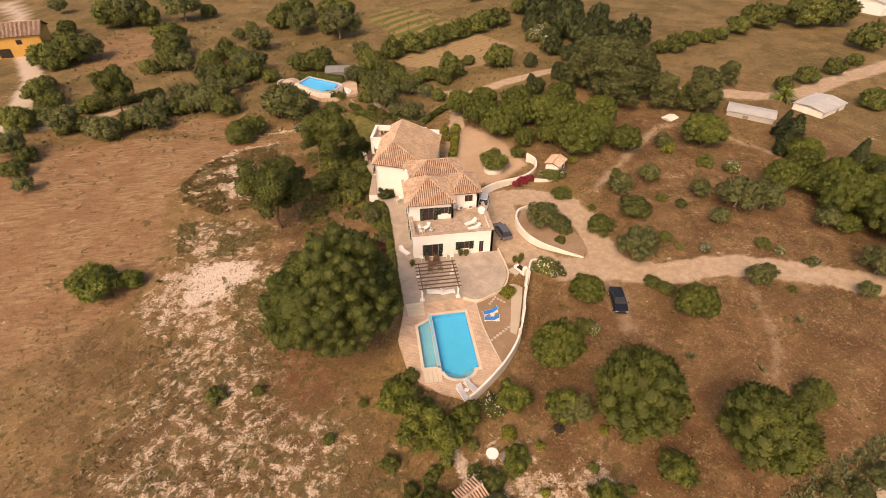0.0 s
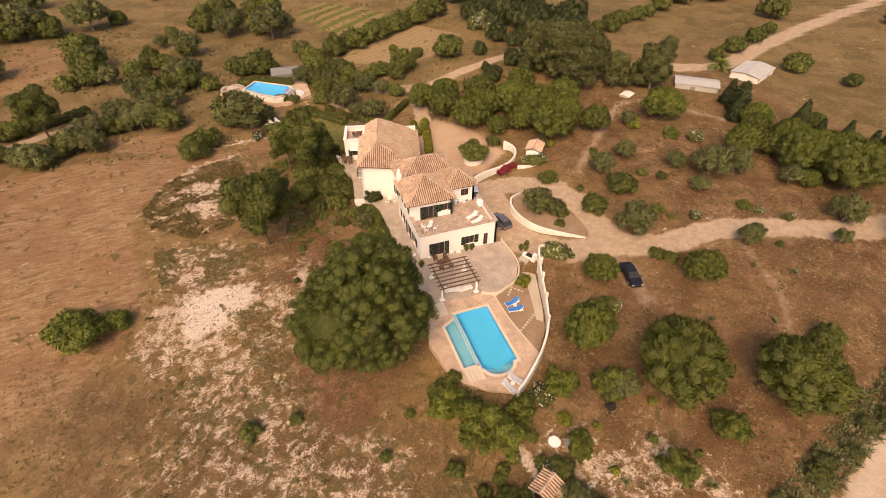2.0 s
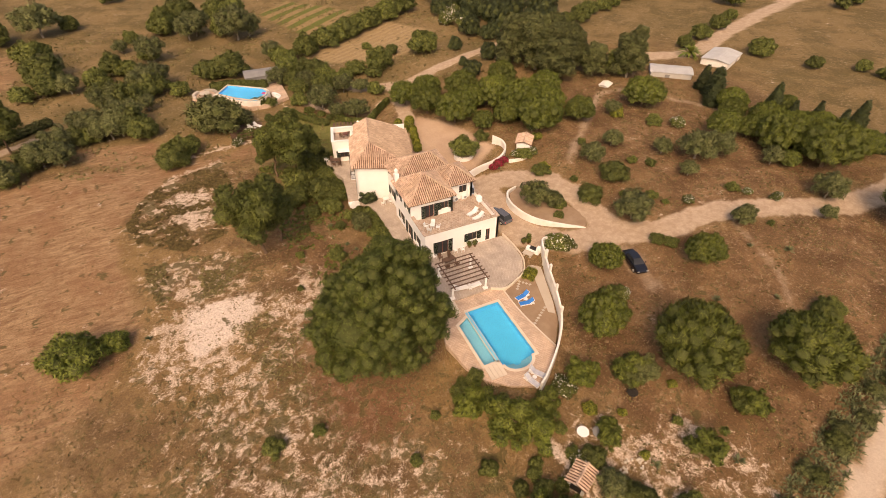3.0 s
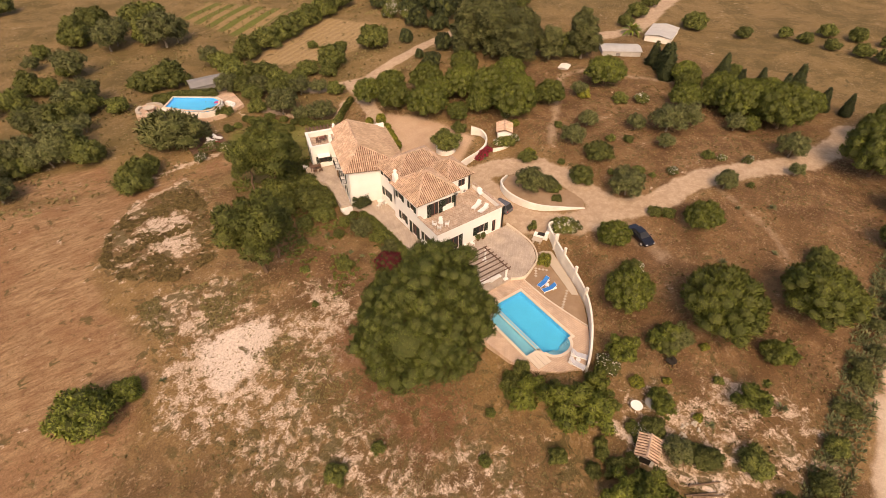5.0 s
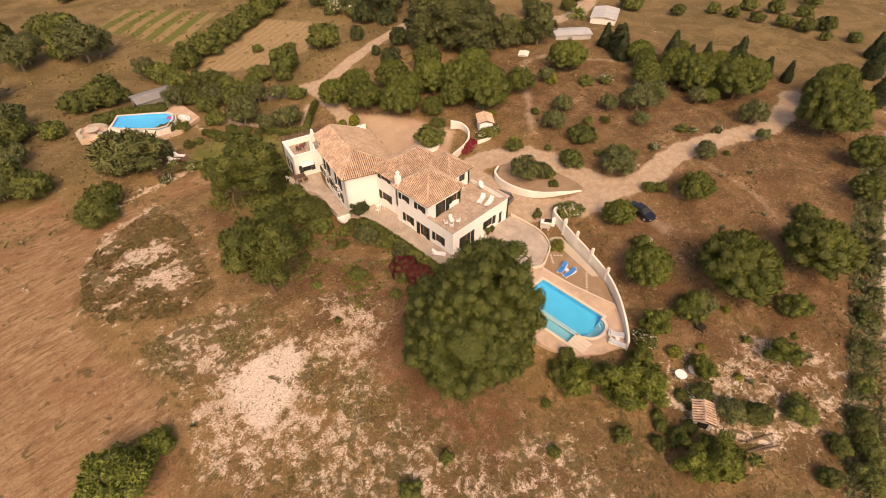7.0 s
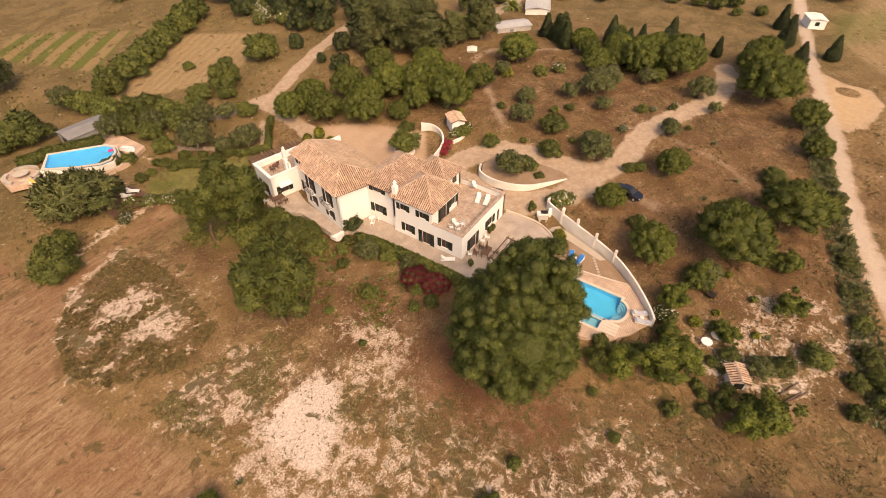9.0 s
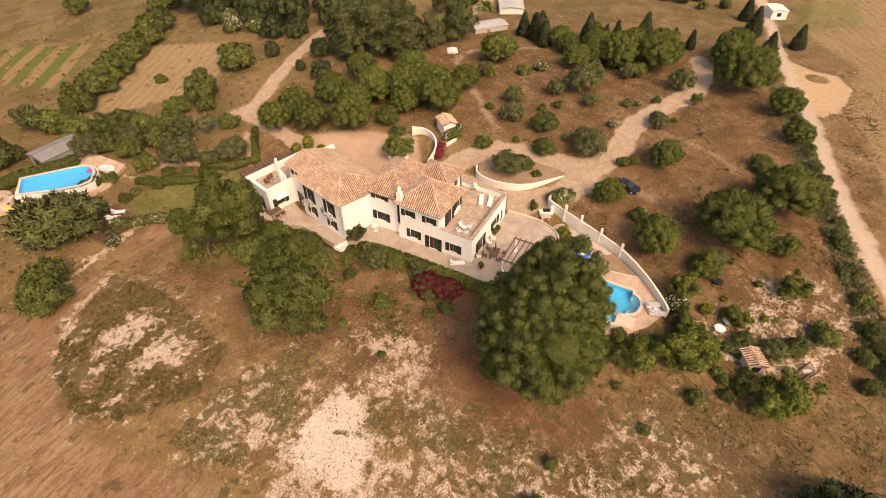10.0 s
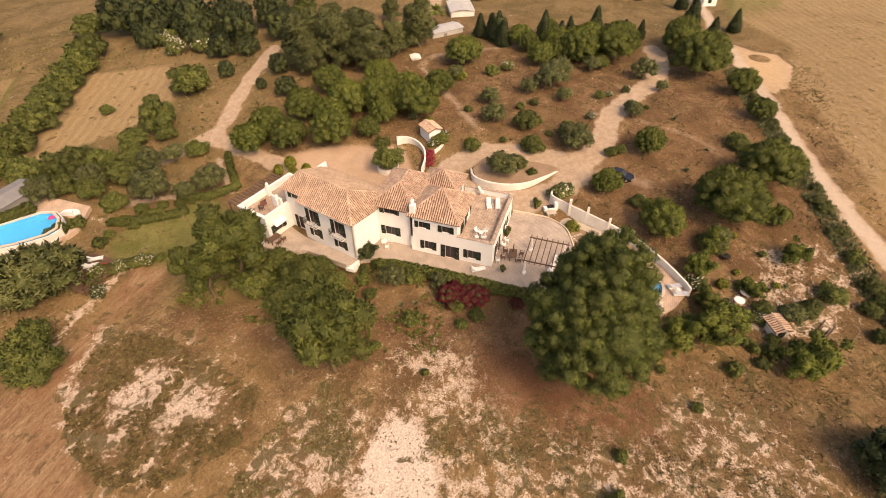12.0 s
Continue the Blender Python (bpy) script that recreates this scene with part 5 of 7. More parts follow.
rows("shrub", YELLOW_LEAF, "yellow_shrub", "bright yellow-green shrub on dry earth", "shrub", "yellow-green shrubs",
     (16.2, 46.2, 1.0), (30.6, 65.4, 1.0), (31.5, 72.2, 0.9), (52.2, 74, 1.3), (11.4, 26.8, 0.8), (13.2, 20.5, 0.5), (14.1, 25.0, 0.5), (20.6, 25.2, 0.5), (15.6, 90.6, 1.0), (35, 74.5, 0.9))
rows("shrub", SHRUB_LEAF, "oleander", "oleander bush with white flowers", "shrub", "white oleanders",
     (59.5, 66.2, 1.3), (43.9, 47.5, 0.8), (55.9, 42.4, 0.8), (21.8, 49.1, 1.5), (23.2, 48.4, 1.2), (72.8, 34, 1.1), (53.3, 45.3, 0.7), (10.4, 30.0, 1.2), (24.2, 37.6, 0.9), (29.2, 71.6, 1.0), (31.4, 70.6, 0.9), (7.2, 22.6, 0.9), (-7.5, 100.4, 1.1), (-9.5, 102.6, 1.0), (-11.5, 104.0, 1.1), (-14.2, 101.5, 1.0), (36, 78, 1.0), (47, 139, 2.2), (50, 134, 2.2), (52, 145, 2.4), flowers=True)
rows("shrub", RED_LEAF, "bougainvillea", "crimson bougainvillea in full flower", "shrub", "bougainvilleas",
     (25.0, 70.9, 1.0), (26.4, 71.4, 0.8), (23.8, 70.4, 0.7), hz=0.8)
rows("shrub", MAROON_LEAF, "dark_bougainvillea", "dark maroon flowering bougainvillea on the slope", "shrub", "dark bougainvilleas",
     (-0.7, 58.6, 1.9), (-0.1, 55.8, 1.6), (0.9, 50.6, 0.9), hz=0.75)
rows("cypress", CYP_LEAF, "cypress", "dark pointed cypress beyond the garden", "tree", "cypresses at the eastern edge",
     (76.4, 76.8, 1.9), (74.3, 72.0, 2.4), (72.0, 70.2, 2.0), (78.6, 62.4, 2.0), (84.5, 57.3, 1.3), (87.2, 51.7, 2.0), (85.4, 41.4, 1.4), (99.5, 30.2, 2.2), (86.6, 26.4, 2.1), (97, 20.8, 1.8), (111, 32.4, 2.0), (76, 74, 2.0), (83, 52, 1.6), (80, 49, 1.5), (84, 45, 1.4), (77, 55, 1.4), (79, 58.6, 1.5), hz=0.85)
rows("tall", GREY_LEAF, "tall_tree", "tall grey-green tree with an airy crown", "tree", "tall trees behind the garden",
     (49.4, 106.5, 5.2), (50.6, 100, 5.0), (51, 93.5, 4.4), (66, 88, 4.2), (57, 104, 5.0), (54, 97.5, 4.5), (80.4, 101, 2.6), (60, 92, 3.6), (46, 104, 3.6), (53, 108, 4.6), (58, 98, 4.4), hz=0.78)
rows("far", CYP_LEAF, "dark_tree", "dark broad evergreen tree behind the fields", "tree", "dark trees north of the fields",
     (55.2, 160, 5.2), (53.6, 151, 4.6), (57.4, 141, 5.0), (57, 128.5, 4.0), (48.9, 128, 2.8), (51.2, 123, 2.0), (44.8, 110.7, 2.0), (37.2, 104.5, 2.0), (41, 121, 1.7), (38.2, 110.9, 1.1), (60, 150, 5), (64, 136, 4.5), (62, 120, 3.5), (70, 128, 4.5), hz=1.25)
rows("far", SHRUB_LEAF, "field_tree", "rounded green tree at the edge of the fields", "tree", "trees round the northern fields",
     (8.6, 142.5, 3.4), (14.6, 144.8, 3.4), (2, 140, 3), (21.5, 148.4, 3.6), (26.9, 150.4, 3.4), (34.4, 154, 3.6), (41.8, 158, 3.4), (51.9, 169, 3.2), (34, 124.2, 3.8), (23, 136, 1.2), (21.5, 121.8, 3.3), (19.2, 118.8, 2.0), (7.8, 127.8, 2.6), (8.7, 123, 2.2), (6.4, 116.4, 2.4), (11, 118, 2.3), (16, 123, 2.2), (16.3, 110, 1.9), (1.9, 132, 2.8), (0.9, 122.6, 2.2), (27, 128.5, 1.6), (18, 147, 3.2), (30, 152.5, 3.2), (38, 156.5, 3.3), (13, 121, 2.0), (5, 129.6, 2.4))
rows("olive", OLIVE_LEAF, "field_olive", "pale olive tree among the fields", "tree", "olives round the northern fields",
     (-33.2, 118.5, 3.4), (-39.9, 118.5, 3.0), (-44.6, 113.6, 2.6), (-47, 108.4, 2.6), (-52.4, 104, 2.6), (-62.3, 109, 3.0), (-34.1, 115, 2.8), (-31, 112.8, 1.8), (-29.5, 135.4, 3.3), (-29.4, 124.6, 2.0), (-5.9, 164.5, 4.8), (-18.1, 169.4, 3.8), (-27.7, 156, 3.5), (0.4, 145, 2.5), (-2, 123.5, 2.2), (3.4, 119.5, 2.2), (10.5, 114.6, 2.2), (13.8, 112.6, 1.8))
rows("far", SHRUB_LEAF, "far_tree", "round dark green tree in the dry fields", "tree", "trees in the far fields",
     (-72.6, 112.4, 3.0), (-73.9, 126.4, 3.4), (-80.8, 150, 4.2), (-51.3, 152.4, 3.8), (-55.1, 166, 4.0), (-75.8, 186, 6.5), (-68.5, 188, 4.6), (-37.1, 131, 3.6), (-28, 135, 3.4), (-33.3, 149, 2.4), (-24.4, 178, 4), (-8.5, 184, 4.2), (-19.2, 190, 4.4), (-11, 137, 4.0), (-16, 138, 3), (105, 87, 2.4), (117.4, 59, 1.8), (118.2, 53, 2), (118.2, 48, 2.1), (122, 44.5, 2.3), (119, 38, 1.7), (115.4, 43, 1.3), (117.4, 65, 1.7), (116.6, 69.5, 1.7), (108, 75, 1.8), (126, 64, 2), (130, 52, 2), (128, 58, 2.2), (-82, 163, 3.6), (-60, 118, 2.4))
rows("distant", SHRUB_LEAF, "distant_tree", "dark round tree in the distance", "tree", "trees near the horizon",
     *[(random.uniform(-160, 190), random.uniform(185, 330), random.uniform(3, 6)) for _ in range(46)])
rows("distant", SHRUB_LEAF, "distant_bush", "dark bush in the eastern distance", "tree", "bushes in the eastern distance",
     *[(random.uniform(130, 300), random.uniform(20, 185), random.uniform(2, 4.5)) for _ in range(40)])
rows("shrub", GREY_LEAF, "roadside_bush", "grey-green bush beside the dirt road", "shrub", "bushes along the eastern road",
     *[(66 - 2.9 * k + random.uniform(-0.8, 0.8), 20.9 - 0.62 * k + random.uniform(-0.5, 0.9), random.uniform(0.6, 1.3)) for k in range(15)], hz=0.75)
plant("olive", 24.6, 58.6, 2.3, GREY_LEAF, "island_shrub", "loose grey-green shrub on the drive island", "shrub", "island shrubs", 0.8, 2.4)
plant("olive", 26.6, 57.0, 1.5, GREY_LEAF, "island_shrub", "loose grey-green shrub on the drive island", "shrub", "island shrubs", 0.8, 2.4)
plant("shrub", 21.4, 76.6, 2.35, SHRUB_LEAF, "court_tree", "dense round tree in a white planter", "tree", "", 0.85, ground_at(21.4, 76.6) + 0.8)
rows("far", SHRUB_LEAF, "scrub_bush", "dark green bush in the north-western scrub", "shrub", "bushes of the scrub",
     (-64.3, 96.8, 2.0), (-63.6, 91.2, 2.1), (-70.8, 110.3, 3.4), (-77.4, 153.1, 4.8), (-70.0, 123.8, 2.4), (-70.3, 118.5, 2.0), (-62.3, 108.4, 2.2), (-59.6, 109.8, 1.9), (-51.6, 104.1, 2.2), (-48.3, 108.0, 2.7), (-41.7, 115.2, 2.4), (-39.4, 115.3, 2.0), (-32.6, 116.0, 3.3), (-30.2, 112.2, 2.6), (-66.4, 186.5, 3.8), (-54.1, 168.6, 3.2), (-49.6, 143.8, 3.4), (-54.3, 141.9, 2.3), (-40.0, 144.8, 2.8), (-36.5, 150.6, 3.3), (-33.0, 174.2, 2.2), (-28.2, 156.6, 3.0), (-29.6, 133.1, 3.0), (-33.1, 130.2, 3.6), (-22.4, 130.1, 2.2), (-88.3, 180.2, 2.7), (-23.4, 101.2, 2.7), (-78.8, 148.1, 2.8), (-49.2, 193.7, 3.0), (-24.2, 184.4, 3.9), (-9.3, 170.7, 3.3), (-4.9, 184.1, 4.4))
rows("olive", OLIVE_LEAF, "scrub_olive", "pale wild olive in the scrub", "shrub", "wild olives of the scrub",
     (-67.1, 98.3, 2.8), (-59.2, 85.0, 1.5), (-73.0, 155.4, 3.6), (-75.2, 132.9, 2.1), (-54.8, 105.8, 2.4), (-43.5, 107.0, 2.7), (-36.0, 114.6, 2.9), (-71.5, 186.5, 5.2), (-50.3, 155.5, 3.0), (-45.1, 141.9, 2.3), (-35.3, 166.4, 1.8), (-27.5, 138.5, 3.4), (-37.1, 129.8, 3.2), (-99.7, 203.6, 2.8), (-55.8, 188.7, 4.9), (-16.2, 172.4, 4.1), (-2.4, 166.2, 3.6))
rows("far", CYP_LEAF, "dark_tree", "dark broad evergreen tree behind the fields", "tree", "dark trees north of the fields",
     (56.7, 142.2, 4.7), (60.0, 135.3, 3.6), (50.6, 135.3, 2.7), (49.0, 148.0, 2.9), (52.7, 123.3, 2.0), (71.8, 154.0, 3.1), hz=1.25)
rows("far", SHRUB_LEAF, "hedgerow_tree", "dark green tree in the hedgerow of a dry field", "tree", "hedgerow beyond the sheds",
     (76.5, 125.2, 2.3), (81.3, 125.7, 2.8), (88.2, 130.5, 2.4), (94.3, 132.4, 2.5), (99.5, 134.0, 2.0), (108.1, 138.6, 3.4), (117.7, 144.9, 4.6), (126.5, 149.0, 3.6), (136.8, 156.8, 1.9), (132.6, 143.2, 6.0), (140.4, 142.6, 6.4), (99.9, 100.2, 2.4), (109.3, 103.9, 2.5), (119.8, 109.4, 1.8), (104.0, 85.6, 2.7), (91.8, 97.5, 2.0), (66.5, 90.6, 3.4))
# tall pines west of the villa
rows("hightree", BIGPINE_LEAF, "tall_pine", "tall pine with a bare trunk and open crown", "tree", "tall pines west of the villa",
     (-14.8, 67.4, 5.2), (-12.4, 69.2, 3.2), (-6.4, 84.8, 4.8), (-9.4, 87.4, 3.4), (-52.6, 115, 4.4))
plant("far", -8.6, 12.8, 3.6, CYP_LEAF, "corner_tree", "dark evergreen tree at the foot of the slope", "tree", "", 1.0)
plant("shrub", -16.0, 108.4, 5.0, GREY_LEAF, "round_tree", "broad grey-brown tree shading a wooden deck", "tree", "", 0.95)


def great_pine():
    """The great pine beside the pool: trunk, spreading limbs and a crown of many dense clumps."""
    x, y = -6.2, 42.0
    t = thing("great_pine", Matrix.Translation((x, y, ground_at(x, y))), "great dark green pine with a broad clumped crown", "tree")
    rng = random.Random(11)
    bm = bmesh.new()
    tube(bm, (0, 0, -0.2), (0.2, 0.1, 3.4), 0.42, 0.34, 10), tube(bm, (0.2, 0.1, 3.4), (0.1, 0.3, 8), 0.34, 0.24, 10), tube(bm, (0.1, 0.3, 8), (0.2, 0.2, 12), 0.24, 0.1, 8)
    for k in range(26):
        a = k * 2.4 + rng.uniform(-0.3, 0.3)
        z0 = rng.uniform(2.4, 10.5)
        L = rng.uniform(3.6, 6.8) * (1 - 0.05 * z0)
        s = Vector((0.15, 0.15, z0))
        e = s + Vector((math.cos(a) * L, math.sin(a) * L, rng.uniform(0.2, 1.6)))
        mid = s.lerp(e, 0.5) + Vector((rng.uniform(-0.3, 0.3), rng.uniform(-0.3, 0.3), rng.uniform(-0.1, 0.4)))
        tube(bm, s, mid, 0.13, 0.09, 6), tube(bm, mid, e, 0.09, 0.03, 6)
    part("trunk", bm, BARK, t)
    lumps = []
    for k in range(330):
        z = -0.62 + 1.62 * (k + 0.5) / 330
        a = k * 2.39996 + rng.uniform(-0.25, 0.25)
        s = math.sqrt(max(0, 1 - z * z)) if z > 0 else 1 - 0.25 * z * z
        f = rng.uniform(0.72, 1.06)
        lumps.append((7.2 * f * s * math.cos(a) + 0.5, 6.0 * f * s * math.sin(a), 8.6 + 5.0 * f * z, rng.uniform(0.42, 0.95)))
    for k in range(110):
        z = -0.1 + 1.1 * (k + 0.5) / 110
        a = k * 2.39996 + rng.uniform(-0.3, 0.3)
        s = math.sqrt(max(0, 1 - z * z))
        f = rng.uniform(0.74, 1.05)
        lumps.append((4.4 * f * s * math.cos(a) + 2.0, 4.4 * f * s * math.sin(a) - 0.2, 12.0 + 5.4 * f * z, rng.uniform(0.42, 0.9)))
    lumps += [(2.0 + rng.uniform(-1.3, 1.3), -0.2 + rng.uniform(-1.3, 1.3), rng.uniform(10.5, 14.6), 1.7) for _ in range(6)]
    lumps += [(rng.uniform(-3.6, 3.6), rng.uniform(-3, 3), rng.uniform(6.5, 11), 2.2) for _ in range(12)]
    foliage(crown(lumps, 46000, 0.24, 5, 0.72, blades=6, width=0.11, up=-0.75, spread=0.42, rise=0.7), GREAT_LEAF, t)
    return t


great_pine()


# ---- low growth ----
def scatter(name, n, xr, yr, size, mat, label, keep, seed, width=0.16, blades=4, lift=0.9, spread=0.7, grain=1.0):
    rng = np.random.default_rng(seed)
    x, y = rng.uniform(*xr, n), rng.uniform(*yr, n)
    k = np.array([noise.noise((a * 0.16 * grain, b * 0.16 * grain, seed)) + 0.7 * noise.noise((a * 0.75 * grain, b * 0.75 * grain, seed + 3)) for a, b in zip(x, y)])
    ok = keep(x, y, k)
    x, y = x[ok], y[ok]
    V, F = sprays(np.stack([x, y, height(x, y) - 0.02], -1), np.tile((0, 0, lift), (len(x), 1)), size, rng, blades, width, spread)
    return tagged(part(name, np_mesh(V, F), mat), label, "grass", kind="stuff")


def open_land(x, y, margin=0.5):
    ok = np.ones(x.shape, bool)
    for line, w in ((DRIVE, 2.2), (RING, 2.6), (CAR_SPUR, 1.4), (EAST_ROAD, 2.1), (NORTH_PATH, 1.8), (FAR_ROAD, 2.4), (GARDEN_PATH, 0.8)):
        ok &= polydist(x, y, line) > w + margin
    for poly in (COURT, TURN_PLACE, DECKLINE, [(2.0, 45), (17.5, 45), (17.5, 72), (14, 88), (-2, 88), (-2, 73), (2, 70)], [(11, 34), (21, 50), (11, 46)]):
        ok &= ~inside(x, y, poly)
    return ok


scatter("weed_tufts", 52000, (-45, 80), (6, 108), 0.20, SCRUB_LEAF, "small brown-green weed tufts on dry earth", lambda x, y, k: open_land(x, y) & (k > 0.06) & ~inside(x, y, [(-70, 102), (-20, 100), (-28, 62), (-60, 54)]), 22, width=0.35, blades=4, lift=0.4, spread=1.0, grain=1.8)
scatter("dry_grass", 42000, (-45, 80), (6, 108), 0.26, DRY, "thin dry straw-coloured grass", lambda x, y, k: open_land(x, y) & (k > -0.02) & ~inside(x, y, [(-70, 102), (-20, 100), (-28, 62), (-60, 54)]), 2, width=0.09, blades=6, spread=0.55)
scatter("straw_field", 16000, (20, 120), (-40, 18), 0.22, DRY, "tall dry straw of the open field", lambda x, y, k: open_land(x, y, 0.8) & (k > -0.25), 4)
scatter("low_scrub", 24000, (-32, 8), (8, 50), 0.19, SCRUB_LEAF, "low olive-brown scrub on pale sand", lambda x, y, k: open_land(x, y) & (k > 0.12), 6, width=0.3, blades=5, lift=0.4, spread=0.9, grain=1.6)
scatter("low_scrub", 9000, (-26, -2), (30, 66), 0.24, SCRUB_LEAF, "olive-green scrub beside the white sand", lambda x, y, k: inside(x, y, STRIP) & (k > -0.12), 7, width=0.3, blades=6, lift=0.4, spread=0.9)
scatter("low_scrub", 60000, (-34, -8), (62, 104), 0.30, HEATH_LEAF, "brown scrub round the bald sand", lambda x, y, k: inside(x, y, MOUND) & ((k > 0.0) & ~inside(x, y, BALD) | (k > 0.3)), 8, width=0.3, blades=5, lift=0.6, spread=0.9, grain=2.0)
scatter("low_scrub", 30000, (-34, -8), (54, 84), 0.28, SCRUB_LEAF, "patchy scrub on pale earth", lambda x, y, k: inside(x, y, MIDSCRUB) & (k > 0.16), 9, width=0.3, blades=5, lift=0.4, spread=0.9, grain=1.8)
scatter("low_scrub", 16000, (10, 80), (8, 100), 0.26, HEATH_LEAF, "low weeds between the garden trees", lambda x, y, k: open_land(x, y) & (k > 0.22), 10, width=0.42, blades=6, lift=0.35, spread=1.0)
scatter("low_scrub", 9000, (-75, 60), (100, 190), 0.5, SCRUB_LEAF, "rough grass and weeds of the far fields", lambda x, y, k: open_land(x, y) & (k > 0.12) & ~inside(x, y, [(34, 154), (42, 137), (30, 126), (20, 128), (4, 139)]), 12, width=0.4, blades=5, lift=0.4, spread=1.0)
scatter("garden_plants", 3500, (-12, 5), (58, 92), 0.4, SHRUB_LEAF, "low green ground cover on the slope", lambda x, y, k: open_land(x, y) & (k > 0.02), 14, width=0.4, blades=6, lift=0.4, spread=1.0)
scatter("agave_band", 15000, (8, 74), (4, 26), 0.6, AGAVE_LEAF, "band of grey-green agaves along the road", lambda x, y, k: (polydist(x, y, [(72, 22.6), (47, 18.0), (37, 15.6), (25, 11.8), (17, 9.6), (9, 7.2)]) < 1.7), 16, width=0.1, blades=7, lift=0.8, spread=0.8)

# planted borders round the lawn
rows("shrub", SHRUB_LEAF, "border_shrub", "rounded green shrub in a planted border", "shrub", "shrubs round the lawn",
     (-7.4, 114.5, 1.1), (-5.4, 113.6, 1.1), (-6.9, 108.1, 0.9), (-2.1, 108.8, 0.9), (1.2, 108.5, 1.0), (3.3, 106.4, 0.8), (4.6, 104.3, 0.8), (5.7, 102.8, 0.7), (6.9, 101.1, 0.7), (-8.4, 115.0, 0.8), (1.4, 117.5, 2.0), (0.1, 112.3, 1.7), (-2.0, 106.8, 0.8), (-5.1, 108.3, 0.8), (1.3, 106.2, 0.8))

# bushes in the belt beside the eastern road
rows("shrub", SHRUB_LEAF, "roadside_bush", "green bush in the belt beside the dirt road", "shrub", "bushes beside the eastern road",
     (29.3, 13.4, 1.0), (25.0, 11.9, 0.8), (20.4, 10.9, 1.1), (16.1, 9.9, 1.2), (12.2, 10.6, 1.1), (13.6, 8.4, 1.3), (10.8, 7.6, 1.4), (8.4, 10.2, 1.0))

# ---- hedges ----
def hedge(name, line, h, w, leafmat, label, seed, z=None, step=0.45, count=140, size=0.2):
    pts = []
    for (ax, ay), (bx, by) in zip(line, line[1:]):
        n = max(1, int(math.hypot(bx - ax, by - ay) / step))
        pts += [(ax + (bx - ax) * k / n, ay + (by - ay) * k / n) for k in range(n)]
    rng = random.Random(seed)
    lumps = []
    for x, y in pts:
        g = ground_at(x, y) if z is None else z
        lumps.append((x, y, g + h * 0.5, w * rng.uniform(0.85, 1.1)))
        lumps.append((x + rng.uniform(-0.1, 0.1), y + rng.uniform(-0.1, 0.1), g + h - w * 0.6, w * rng.uniform(0.8, 1.05)))
    me = crown(lumps, int(len(pts) * count), size, seed, 0.9, width=0.4)
    return tagged(foliage(me, leafmat, None, name), label, "hedge")


hedge("low_hedge", [(1.9, 49.5), (1.8, 53.2), (1.7, 60), (1.6, 66), (0.9, 69.6)], 1.7, 0.55, SHRUB_LEAF, "low clipped green hedge along the villa path", 1)
hedge("terrace_hedge", [(0.6, 88.6), (-1.6, 87.6), (-2.2, 84.6), (-1.2, 81.8), (-0.6, 79), (-0.8, 75.5)], 1.3, 0.55, SHRUB_LEAF, "clipped hedge curving round the lower terrace", 2)
hedge("garden_hedge", [(17.0, 104.2), (13.6, 101.2), (10.6, 98.0), (7.4, 100.6), (5.4, 105.2)], 1.1, 0.5, SHRUB_LEAF, "clipped hedge beside the garden path", 3)
hedge("flower_hedge", [(-3.0, 110), (-0.5, 106.4), (3.4, 102.0)], 0.9, 0.6, SHRUB_LEAF, "low planted border along the lawn", 4)
hedge("path_hedge", [(-67.3, 116.8), (-60.8, 118.3), (-55.6, 120.6), (-51.2, 124.3), (-47.8, 127.0)], 1.3, 0.8, GREY_LEAF, "pale flowering hedge along the field path", 7, count=60, size=0.3)
hedge("pool_hedge", [(-15.5, 127.5), (-11, 126), (-7.5, 122.8), (-4.8, 122.4)], 1.8, 0.8, SHRUB_LEAF, "dense hedge behind the second pool", 5)
hedge("border_hedge", [(-7, 100.2), (-9, 102), (-11, 103.6), (-13.6, 103.4)], 1.0, 0.7, SHRUB_LEAF, "flowering border beside the wooden deck", 6)
for k, (x, y, r) in enumerate(((15.3, 93.2, 0.7), (17.3, 92.2, 0.9), (16.7, 88.9, 0.7), (16.1, 86.7, 0.68), (15.6, 84.6, 0.7), (15.0, 82.4, 0.7))):
    b = thing("topiary_ball", Matrix.Translation((x, y, ground_at(x, y))), "clipped yellow-green topiary ball on a short stem", "shrub", "topiary balls beside the court")
    part("stem", tube(bmesh.new(), (0, 0, -0.1), (0, 0, 0.9), 0.06, 0.05), BARK, b)
    foliage(crown([(0, 0, 0.5 + r * 0.8, r), (0.12, 0.1, 0.55 + r, r * 0.9), (-0.1, -0.1, 0.5 + r * 0.7, r * 0.92)], 900, 0.16, 30 + k, 0.92, width=0.4), YELLOW_LEAF, b)


